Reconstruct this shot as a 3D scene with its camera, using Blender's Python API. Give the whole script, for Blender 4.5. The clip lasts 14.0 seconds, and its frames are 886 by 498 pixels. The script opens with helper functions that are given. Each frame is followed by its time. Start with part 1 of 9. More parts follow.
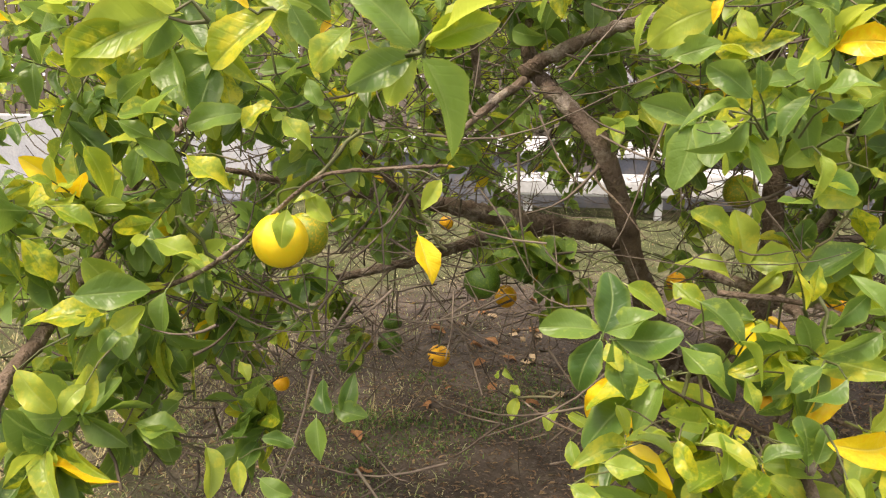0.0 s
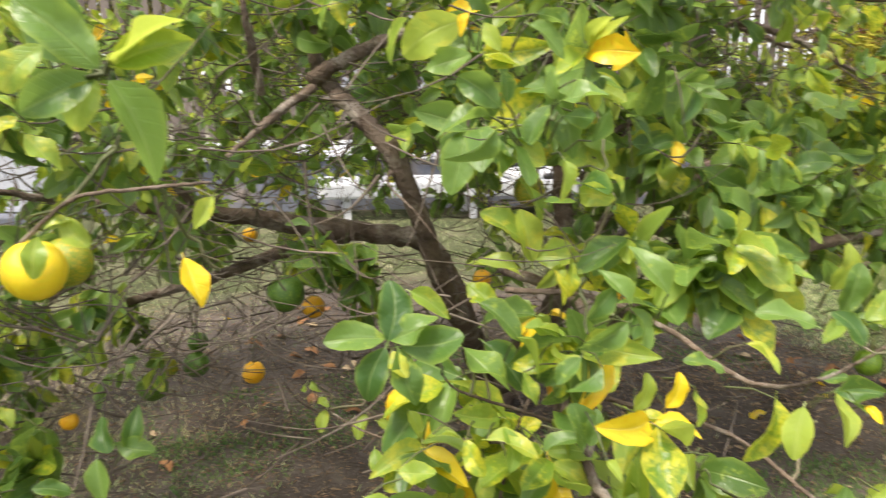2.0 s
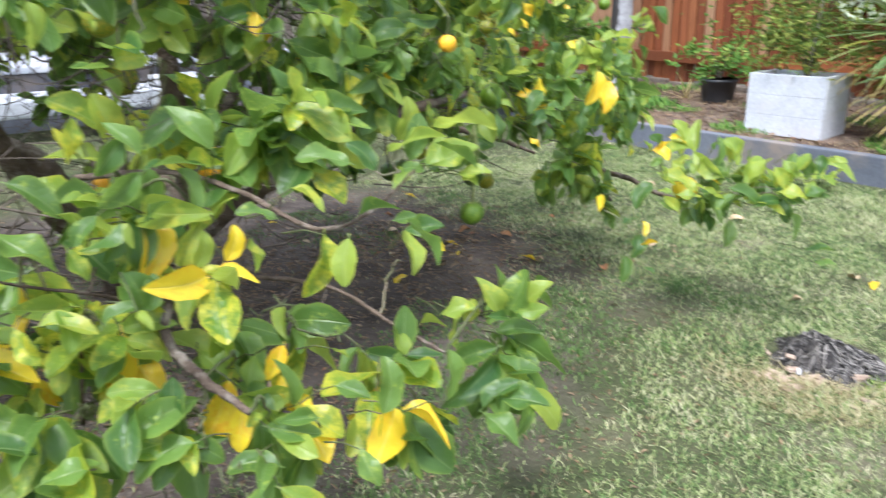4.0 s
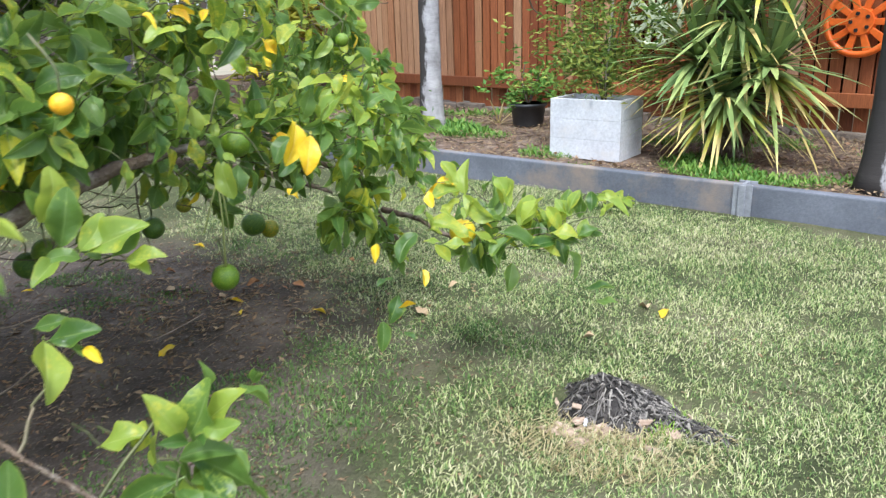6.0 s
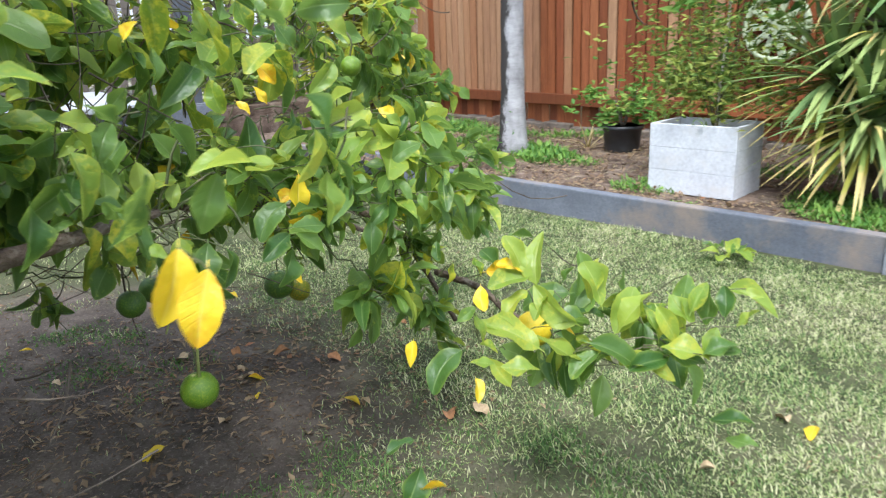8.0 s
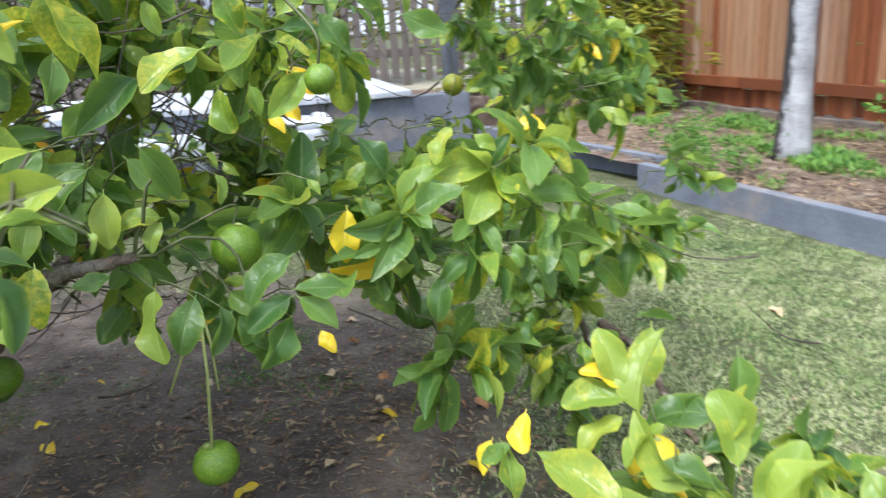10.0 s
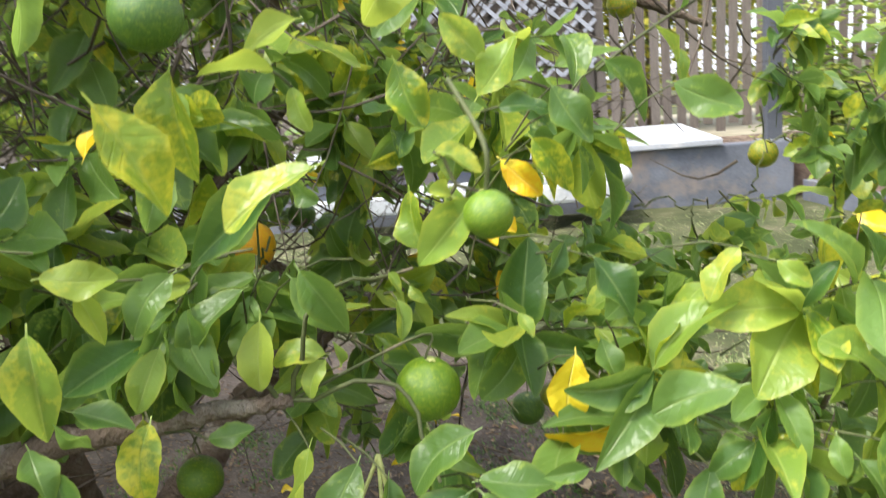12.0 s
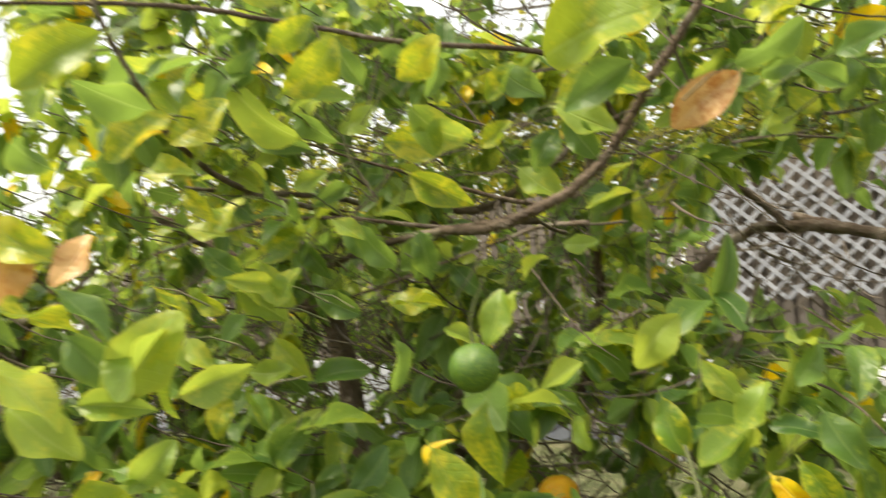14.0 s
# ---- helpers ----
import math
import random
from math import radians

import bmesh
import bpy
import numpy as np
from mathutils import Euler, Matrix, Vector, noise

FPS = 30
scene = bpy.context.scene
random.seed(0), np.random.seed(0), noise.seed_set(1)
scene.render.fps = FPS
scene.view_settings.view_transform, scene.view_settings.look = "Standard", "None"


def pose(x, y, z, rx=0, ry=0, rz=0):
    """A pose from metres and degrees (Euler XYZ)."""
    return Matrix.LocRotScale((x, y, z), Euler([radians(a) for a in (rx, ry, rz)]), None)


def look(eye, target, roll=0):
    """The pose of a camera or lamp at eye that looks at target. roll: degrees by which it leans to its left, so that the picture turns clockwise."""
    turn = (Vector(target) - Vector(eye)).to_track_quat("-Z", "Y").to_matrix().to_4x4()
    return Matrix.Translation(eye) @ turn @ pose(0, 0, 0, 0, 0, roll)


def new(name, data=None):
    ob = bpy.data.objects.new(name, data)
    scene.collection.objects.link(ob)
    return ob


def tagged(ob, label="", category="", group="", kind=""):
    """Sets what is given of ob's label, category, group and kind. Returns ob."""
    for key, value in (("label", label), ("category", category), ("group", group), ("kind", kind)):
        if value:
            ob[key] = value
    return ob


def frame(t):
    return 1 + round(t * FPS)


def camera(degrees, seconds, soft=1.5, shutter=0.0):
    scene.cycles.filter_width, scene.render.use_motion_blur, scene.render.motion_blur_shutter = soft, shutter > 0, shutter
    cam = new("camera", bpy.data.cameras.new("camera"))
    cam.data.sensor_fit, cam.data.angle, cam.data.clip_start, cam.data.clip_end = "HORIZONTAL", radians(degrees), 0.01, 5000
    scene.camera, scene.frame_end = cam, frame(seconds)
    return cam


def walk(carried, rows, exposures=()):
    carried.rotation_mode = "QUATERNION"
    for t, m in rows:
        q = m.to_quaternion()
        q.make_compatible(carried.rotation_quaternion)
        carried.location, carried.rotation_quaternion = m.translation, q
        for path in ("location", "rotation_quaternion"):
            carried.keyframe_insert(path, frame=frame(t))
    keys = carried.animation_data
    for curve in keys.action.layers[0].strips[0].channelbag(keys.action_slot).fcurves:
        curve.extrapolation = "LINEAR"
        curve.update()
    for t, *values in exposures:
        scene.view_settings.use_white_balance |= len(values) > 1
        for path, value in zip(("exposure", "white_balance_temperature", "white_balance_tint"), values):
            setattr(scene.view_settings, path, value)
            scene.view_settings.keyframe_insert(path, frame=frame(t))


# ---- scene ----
cam = camera(61.7, 14.0, soft=1.2, shutter=0.6)
PATH = [
    (0, (0.953, 0.479, 1.088), (0.834, 2.429, 0.661), 1.0),
    (0.5, (0.935, 0.491, 1.088), (0.861, 2.444, 0.66), 1.0),
    (1, (0.944, 0.489, 1.09), (0.982, 2.446, 0.68), 1.1),
    (1.5, (0.983, 0.493, 1.104), (1.149, 2.444, 0.693), 0.6),
    (2, (1.017, 0.489, 1.098), (1.355, 2.416, 0.683), 0.2),
    (2.5, (1.037, 0.471, 1.09), (1.561, 2.348, 0.638), -0.3),
    (3, (1.083, 0.432, 1.064), (1.789, 2.227, 0.535), -0.8),
    (3.5, (1.128, 0.409, 1.036), (2.014, 2.1, 0.442), -1.0),
    (4, (1.178, 0.393, 1.03), (2.233, 1.961, 0.376), -1.3),
    (4.2, (1.197, 0.383, 1.028), (2.302, 1.911, 0.361), -1.5),
    (6.3, (1.588, 0.453, 1.053), (2.961, 1.777, 0.452), -1.8),
    (6.5, (1.619, 0.476, 1.064), (2.979, 1.814, 0.464), -1.8),
    (7, (1.725, 0.559, 1.069), (3.041, 1.952, 0.497), -3.2),
    (7.2, (1.783, 0.644, 1.054), (3.09, 2.05, 0.492), -2.9),
    (9.3, (2.4, 0.924, 1.039), (3.262, 2.627, 0.44), -3.2),
    (9.5, (2.45, 0.952, 1.039), (3.241, 2.691, 0.448), -3.3),
    (10, (2.55, 1.041, 1.037), (3.087, 2.88, 0.464), -3.5),
    (10.5, (2.636, 1.103, 1.027), (2.956, 2.998, 0.474), -3.8),
    (11, (2.662, 1.235, 1.03), (2.765, 3.162, 0.504), -4.0),
    (11.5, (2.65, 1.342, 1.047), (2.56, 3.281, 0.566), -4.6),
    (12, (2.684, 1.365, 1.07), (2.444, 3.307, 0.657), -5.1),
    (12.5, (2.779, 1.356, 1.1), (2.362, 3.292, 0.819), -5.1),
    (13, (2.812, 1.324, 1.141), (2.207, 3.227, 1.024), -5.0),
    (13.5, (2.807, 1.275, 1.19), (1.985, 3.098, 1.225), -4.6),
    (14, (2.807, 1.222, 1.205), (1.762, 2.918, 1.375), -3.8),
]
walk(cam, [(t, look(eye, target, roll)) for t, eye, target, roll in PATH],
     exposures=[(0.0, 1.0, 7500, 18.5), (1.0, 1.04, 8000, 15.5), (1.5, 1.10, 7900, 14), (2.0, 1.12, 6700, 14), (2.5, 1.12, 6000, 10), (3.5, 1.04, 5600, 11),
                (4.2, 0.96, 5550, 14), (6.5, 0.87, 5650, 10), (7.0, 0.88, 5650, 9), (9.5, 0.95, 5550, 12), (10.5, 1.07, 5550, 11), (11.0, 1.18, 5650, 11), (11.5, 1.24, 5800, 11), (12.0, 1.26, 6200, 11),
                (12.5, 1.27, 7000, 8), (13.0, 1.26, 7500, 7), (13.5, 1.22, 7800, 6), (14.0, 0.93, 7600, 5)])

# ---- sky and sun: bright, thinly veiled daylight ----
world = bpy.data.worlds.new("sky")
scene.world = world
world.use_nodes = True
wn, wl = world.node_tree.nodes, world.node_tree.links
sky = wn.new("ShaderNodeTexSky")
sky.sky_type, sky.sun_disc = "NISHITA", False
sky.sun_elevation, sky.sun_rotation = radians(63), radians(227.7)
sky.dust_density, sky.air_density = 4.0, 1.2
veil = wn.new("ShaderNodeMix")
veil.data_type = "RGBA"
veil.inputs[0].default_value = 0.6
veil.inputs[7].default_value = (7.2, 7.4, 7.8, 1)
wl.new(sky.outputs[0], veil.inputs[6])
wl.new(veil.outputs[2], wn["Background"].inputs[0])
wn["Background"].inputs[1].default_value = 0.15
sun = new("sun", bpy.data.lights.new("sun", "SUN"))
sun.data.energy, sun.data.angle, sun.data.color = 3.2, radians(18), (1.0, 0.94, 0.83)
sun.matrix_world = look((-2.2, -2.0, 5.8), (0.0, 0.0, 0.0))


# ---- materials ----
def ramp(nt, fac, stops):
    n = nt.nodes.new("ShaderNodeValToRGB")
    while len(n.color_ramp.elements) < len(stops):
        n.color_ramp.elements.new(0.5)
    for e, (p, c) in zip(n.color_ramp.elements, stops):
        e.position, e.color = p, (*c, 1)
    nt.links.new(fac, n.inputs[0])
    return n.outputs[0]


def mixc(nt, fac, a, b, how="MIX"):
    n = nt.nodes.new("ShaderNodeMix")
    n.data_type, n.blend_type = "RGBA", how
    for s, v in ((n.inputs[0], fac), (n.inputs[6], a), (n.inputs[7], b)):
        if isinstance(v, (int, float)):
            s.default_value = v
        elif isinstance(v, tuple):
            s.default_value = (*v, 1)
        else:
            nt.links.new(v, s)
    return n.outputs[2]


def calc(nt, op, a, b=0.0, c=0.0):
    n = nt.nodes.new("ShaderNodeMath")
    n.operation = op
    for s, v in zip(n.inputs, (a, b, c)):
        if isinstance(v, (int, float)):
            s.default_value = v
        else:
            nt.links.new(v, s)
    return n.outputs[0]


def noisy(nt, scale, detail=4.0, rough=0.55, vec=None, stretch=None):
    n = nt.nodes.new("ShaderNodeTexNoise")
    n.inputs["Scale"].default_value, n.inputs["Detail"].default_value, n.inputs["Roughness"].default_value = scale, detail, rough
    if vec is None:
        vec = nt.nodes.new("ShaderNodeTexCoord").outputs["Object"]
    if stretch:
        m = nt.nodes.new("ShaderNodeMapping")
        m.inputs["Scale"].default_value = stretch
        nt.links.new(vec, m.inputs[0])
        vec = m.outputs[0]
    nt.links.new(vec, n.inputs["Vector"])
    return n.outputs["Fac"]


def base_material(name, rough=0.6, spec=0.5):
    m = bpy.data.materials.new(name)
    m.use_nodes = True
    b = m.node_tree.nodes["Principled BSDF"]
    b.inputs["Roughness"].default_value = rough
    b.inputs["Specular IOR Level"].default_value = spec
    return m, m.node_tree, b


def bump(nt, b, height, strength, dist):
    n = nt.nodes.new("ShaderNodeBump")
    n.inputs["Strength"].default_value, n.inputs["Distance"].default_value = strength, dist
    nt.links.new(height, n.inputs["Height"])
    nt.links.new(n.outputs[0], b.inputs["Normal"])


def world_pos(nt):
    return nt.nodes.new("ShaderNodeNewGeometry").outputs["Position"]


def surface(name, dark, light, scale=6.0, rough=0.7, spec=0.4, grain=60.0, relief=0.3, dist=0.004, stretch=None, stain=None):
    """A two-scale surface: broad tone and fine grain, with a relief and an optional stain colour."""
    m, nt, b = base_material(name, rough, spec)
    pos = world_pos(nt)
    broad, fine = noisy(nt, scale, 5, 0.6, pos, stretch), noisy(nt, grain, 3, 0.6, pos, stretch)
    col = ramp(nt, broad, [(0.3, dark), (0.7, light)])
    col = mixc(nt, 0.35, col, ramp(nt, fine, [(0.3, (0.3, 0.3, 0.3)), (0.75, (1, 1, 1))]), "MULTIPLY")
    if stain:
        k = ramp(nt, noisy(nt, scale * 0.6, 6, 0.7, pos), [(0.52, (0, 0, 0)), (0.68, (1, 1, 1))])
        col = mixc(nt, k, col, stain)
    nt.links.new(col, b.inputs["Base Color"])
    bump(nt, b, fine, relief, dist)
    return m


def leaf_material(name, dark, light, patch, vein, amount, glow=0.35, by_object=False):
    """Citrus leaf: tone differs from leaf to leaf, yellowing in patches between paler veins, light shining through."""
    m, nt, b = base_material(name, 0.36, 0.5)
    uv = nt.nodes.new("ShaderNodeUVMap").outputs[0]
    sep = nt.nodes.new("ShaderNodeSeparateXYZ")
    nt.links.new(uv, sep.inputs[0])
    u, v = sep.outputs[0], sep.outputs[1]
    rnd = nt.nodes.new("ShaderNodeObjectInfo").outputs["Random"] if by_object else nt.nodes.new("ShaderNodeNewGeometry").outputs["Random Per Island"]
    off = calc(nt, "ABSOLUTE", calc(nt, "SUBTRACT", v, 0.5))
    ribs = calc(nt, "SINE", calc(nt, "MULTIPLY", calc(nt, "SUBTRACT", u, calc(nt, "MULTIPLY", off, 0.42)), 52.0))
    ribs = ramp(nt, calc(nt, "ADD", calc(nt, "MULTIPLY", ribs, 0.5), 0.5), [(0.8, (0, 0, 0)), (1.0, (1, 1, 1))])
    mid = ramp(nt, off, [(0.0, (1, 1, 1)), (0.045, (0, 0, 0))])
    pos = world_pos(nt)
    blot = calc(nt, "ADD", calc(nt, "MULTIPLY", noisy(nt, 38.0, 3, 0.6, pos), 0.6), calc(nt, "MULTIPLY", noisy(nt, 150.0, 3, 0.6, pos), 0.4))
    crinkle = noisy(nt, 75.0, 2, 0.5, pos)
    col = ramp(nt, rnd, [(0.0, dark), (0.55, tuple((p + q) / 2 for p, q in zip(dark, light))), (1.0, light)])
    key = calc(nt, "ADD", calc(nt, "MULTIPLY_ADD", blot, 2.2, -0.67), calc(nt, "MULTIPLY", calc(nt, "FRACT", calc(nt, "MULTIPLY", rnd, 7.31)), 0.28))
    col = mixc(nt, ramp(nt, key, [(0.95 - amount, (0, 0, 0)), (1.1 - amount * 0.7, (1, 1, 1))]), col, patch)
    rim = ramp(nt, calc(nt, "ADD", off, calc(nt, "MULTIPLY", blot, 0.16)), [(0.44, (0, 0, 0)), (0.60, (1, 1, 1))])
    col = mixc(nt, calc(nt, "MULTIPLY", rim, 0.5), col, patch)
    col = mixc(nt, calc(nt, "MULTIPLY", ribs, 0.04), col, vein)
    col = mixc(nt, calc(nt, "MULTIPLY", mid, 0.6), col, vein)
    nt.links.new(col, b.inputs["Base Color"])
    bump(nt, b, calc(nt, "ADD", calc(nt, "MULTIPLY", ribs, -0.12), calc(nt, "ADD", calc(nt, "MULTIPLY", mid, -1.0), calc(nt, "MULTIPLY", crinkle, 1.6))), 0.4, 0.004)
    thin = nt.nodes.new("ShaderNodeBsdfTranslucent")
    nt.links.new(mixc(nt, 0.35, col, patch), thin.inputs[0])
    mx = nt.nodes.new("ShaderNodeMixShader")
    mx.inputs[0].default_value = glow
    nt.links.new(b.outputs[0], mx.inputs[1])
    nt.links.new(thin.outputs[0], mx.inputs[2])
    nt.links.new(mx.outputs[0], nt.nodes["Material Output"].inputs[0])
    return m


def leaf_set(by_object):
    tail = " single" if by_object else " massed"
    return {
        "green": leaf_material("green leaf" + tail, (0.050, 0.130, 0.028), (0.19, 0.32, 0.065), (0.35, 0.45, 0.07), (0.34, 0.46, 0.15), 0.16, 0.54, by_object),
        "lime": leaf_material("lime leaf" + tail, (0.21, 0.35, 0.055), (0.39, 0.50, 0.075), (0.54, 0.56, 0.07), (0.50, 0.60, 0.16), 0.30, 0.56, by_object),
        "mottled": leaf_material("mottled leaf" + tail, (0.12, 0.24, 0.025), (0.25, 0.36, 0.03), (0.56, 0.54, 0.04), (0.36, 0.48, 0.09), 0.45, 0.48, by_object),
        "yellow": leaf_material("yellow leaf" + tail, (0.80, 0.58, 0.018), (0.87, 0.68, 0.03), (0.82, 0.48, 0.015), (0.86, 0.70, 0.16), 0.36, 0.36, by_object),
        "dry": leaf_material("dry orange leaf" + tail, (0.56, 0.31, 0.10), (0.70, 0.44, 0.19), (0.46, 0.19, 0.05), (0.66, 0.46, 0.24), 0.4, 0.3, by_object),
    }


def fruit_material(name, a, b_, blush):
    m, nt, b = base_material(name, 0.38, 0.5)
    obj = nt.nodes.new("ShaderNodeTexCoord").outputs["Object"]
    col = ramp(nt, noisy(nt, 22, 3, 0.5, obj), [(0.35, a), (0.7, b_)])
    col = mixc(nt, ramp(nt, noisy(nt, 9, 2, 0.5, obj), [(0.5, (0, 0, 0)), (0.72, (1, 1, 1))]), col, blush)
    nt.links.new(col, b.inputs["Base Color"])
    b.inputs["Subsurface Weight"].default_value = 0.08
    b.inputs["Subsurface Radius"].default_value = (0.02, 0.012, 0.004)
    pits = nt.nodes.new("ShaderNodeTexVoronoi")
    pits.inputs["Scale"].default_value = 420
    nt.links.new(obj, pits.inputs["Vector"])
    bump(nt, b, pits.outputs["Distance"], 0.25, 0.002)
    return m


MASS, HERO = leaf_set(False), leaf_set(True)
M_BARK = surface("citrus bark", (0.075, 0.053, 0.039), (0.215, 0.163, 0.122), 16, 0.88, 0.15, 110, 0.9, 0.012, None, (0.34, 0.30, 0.25))
M_TWIG = surface("green twig", (0.055, 0.065, 0.025), (0.13, 0.15, 0.05), 14, 0.6, 0.35, 120, 0.3, 0.002, None, (0.20, 0.16, 0.11))
M_DEAD = surface("dry twig", (0.06, 0.045, 0.035), (0.20, 0.165, 0.13), 14, 0.85, 0.2, 120, 0.4, 0.002)
F_GREEN = fruit_material("green citrus peel", (0.045, 0.11, 0.013), (0.08, 0.165, 0.017), (0.14, 0.22, 0.02))
F_LIME = fruit_material("light green citrus peel", (0.08, 0.16, 0.009), (0.125, 0.22, 0.011), (0.21, 0.28, 0.016))
F_TURN = fruit_material("turning citrus peel", (0.10, 0.20, 0.015), (0.30, 0.28, 0.015), (0.55, 0.36, 0.012))
F_YELLOW = fruit_material("yellow citrus peel", (0.72, 0.52, 0.015), (0.84, 0.62, 0.02), (0.70, 0.58, 0.025))
F_ORANGE = fruit_material("orange citrus peel", (0.78, 0.36, 0.008), (0.84, 0.45, 0.012), (0.82, 0.52, 0.015))
M_BOX = surface("white planter paint", (0.60, 0.615, 0.645), (0.72, 0.735, 0.765), 6.0, 0.65, 0.3, 55, 0.2, 0.001, None, (0.58, 0.56, 0.54))
M_WHITE = surface("white paint", (0.37, 0.39, 0.425), (0.48, 0.495, 0.525), 3.5, 0.55, 0.4, 45, 0.25, 0.003, None, (0.56, 0.55, 0.53))
M_GREY = surface("grey painted concrete", (0.11, 0.12, 0.145), (0.19, 0.205, 0.24), 3.0, 0.75, 0.3, 70, 0.45, 0.004, None, (0.24, 0.20, 0.17))
M_GALV = surface("galvanised steel", (0.21, 0.22, 0.245), (0.33, 0.345, 0.37), 12, 0.6, 0.5, 80, 0.2, 0.001)
M_POT = surface("black pot plastic", (0.016, 0.017, 0.02), (0.03, 0.032, 0.036), 10, 0.45, 0.5, 90, 0.1, 0.001)
M_STUMP = surface("weathered stump wood", (0.022, 0.020, 0.019), (0.11, 0.10, 0.092), 22, 0.95, 0.1, 70, 0.9, 0.02, None, (0.03, 0.028, 0.027))
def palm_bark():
    """Pale smooth trunk with leaf rings and a ragged black streak down its north-west side."""
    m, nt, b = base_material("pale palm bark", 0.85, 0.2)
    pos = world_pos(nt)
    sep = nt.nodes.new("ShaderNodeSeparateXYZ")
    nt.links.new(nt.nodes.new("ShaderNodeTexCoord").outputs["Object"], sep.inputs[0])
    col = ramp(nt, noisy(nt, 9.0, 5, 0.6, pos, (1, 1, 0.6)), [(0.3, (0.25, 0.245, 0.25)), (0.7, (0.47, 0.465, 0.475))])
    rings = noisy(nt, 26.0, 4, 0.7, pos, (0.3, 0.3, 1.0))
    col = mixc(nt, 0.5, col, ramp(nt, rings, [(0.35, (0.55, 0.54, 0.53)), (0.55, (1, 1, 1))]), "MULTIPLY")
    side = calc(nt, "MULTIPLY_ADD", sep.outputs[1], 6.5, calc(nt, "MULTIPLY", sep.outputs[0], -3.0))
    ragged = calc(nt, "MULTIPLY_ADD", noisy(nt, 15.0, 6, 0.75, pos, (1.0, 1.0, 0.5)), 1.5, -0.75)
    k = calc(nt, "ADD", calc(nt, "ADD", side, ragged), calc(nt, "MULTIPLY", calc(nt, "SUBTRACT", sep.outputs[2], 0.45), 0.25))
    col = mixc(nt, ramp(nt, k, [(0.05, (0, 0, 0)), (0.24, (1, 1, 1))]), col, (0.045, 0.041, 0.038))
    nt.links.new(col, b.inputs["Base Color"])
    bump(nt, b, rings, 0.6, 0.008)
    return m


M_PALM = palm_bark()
M_ORANGE = surface("orange paint", (0.78, 0.13, 0.012), (0.86, 0.18, 0.02), 6, 0.4, 0.5, 40, 0.05, 0.001)
M_MINT = surface("pale green paint", (0.46, 0.53, 0.31), (0.56, 0.62, 0.40), 6, 0.45, 0.5, 40, 0.05, 0.001)
# black that stands in for the shade inside holes
M_BLACK = surface("black hole shade", (0.012, 0.012, 0.014), (0.03, 0.03, 0.032), 10, 0.5, 0.4, 60, 0.1, 0.001)


def paling_material(name, tones, rough=0.75):
    """Sawn timber: each board its own tone, streaked along its length, with weathered patches."""
    m, nt, b = base_material(name, rough, 0.25)
    obj = nt.nodes.new("ShaderNodeTexCoord").outputs["Object"]
    rnd = nt.nodes.new("ShaderNodeObjectInfo").outputs["Random"]
    pos = world_pos(nt)
    streak = noisy(nt, 7.0, 6, 0.65, pos, (9, 9, 0.5))
    fine = noisy(nt, 60.0, 3, 0.6, pos, (5, 5, 0.25))
    col = ramp(nt, rnd, [(i / (len(tones) - 1), c) for i, c in enumerate(tones)])
    col = mixc(nt, 0.6, col, ramp(nt, streak, [(0.3, (0.45, 0.42, 0.4)), (0.7, (1.15, 1.1, 1.05))]), "MULTIPLY")
    col = mixc(nt, 0.4, col, ramp(nt, fine, [(0.35, (0.4, 0.38, 0.36)), (0.6, (1, 1, 1))]), "MULTIPLY")
    nt.links.new(col, b.inputs["Base Color"])
    bump(nt, b, fine, 0.4, 0.003)
    return m


M_RED = paling_material("stained red timber", [(0.13, 0.042, 0.018), (0.37, 0.125, 0.045), (0.215, 0.064, 0.026), (0.47, 0.185, 0.075), (0.28, 0.083, 0.032), (0.18, 0.058, 0.025), (0.40, 0.14, 0.052)])
M_TAN = paling_material("faded stained timber", [(0.36, 0.185, 0.10), (0.50, 0.30, 0.17), (0.43, 0.22, 0.11), (0.58, 0.42, 0.30), (0.40, 0.19, 0.09)])
# near-black tone stands in for the shadow lines between palings
M_GAP_SHADE = paling_material("timber coloured as gap shade", [(0.030, 0.016, 0.010), (0.055, 0.026, 0.014), (0.04, 0.02, 0.012)], 0.95)
M_OLD = paling_material("old grey timber", [(0.13, 0.11, 0.095), (0.20, 0.175, 0.15), (0.16, 0.14, 0.122)], 0.9)

# ground: bare dark soil below the tree, worn lawn beyond it, mulch in the bed
M_GROUND, gnt, gb = base_material("soil and worn lawn", 0.95, 0.1)
gpos = world_pos(gnt)
gsep = gnt.nodes.new("ShaderNodeSeparateXYZ")
gnt.links.new(gpos, gsep.inputs[0])
soil = ramp(gnt, noisy(gnt, 5.0, 7, 0.65, gpos), [(0.3, (0.050, 0.041, 0.035)), (0.55, (0.118, 0.096, 0.079)), (0.75, (0.22, 0.18, 0.147))])
soil = mixc(gnt, ramp(gnt, noisy(gnt, 95.0, 3, 0.6, gpos), [(0.56, (0, 0, 0)), (0.68, (1, 1, 1))]), soil, (0.20, 0.165, 0.135))
turf = ramp(gnt, noisy(gnt, 3.0, 6, 0.65, gpos), [(0.3, (0.048, 0.060, 0.029)), (0.5, (0.092, 0.104, 0.052)), (0.7, (0.18, 0.168, 0.11))])
turf = mixc(gnt, 0.7, turf, ramp(gnt, noisy(gnt, 130.0, 4, 0.7, gpos), [(0.3, (0.3, 0.3, 0.3)), (0.7, (1.25, 1.2, 1.1))]), "MULTIPLY")
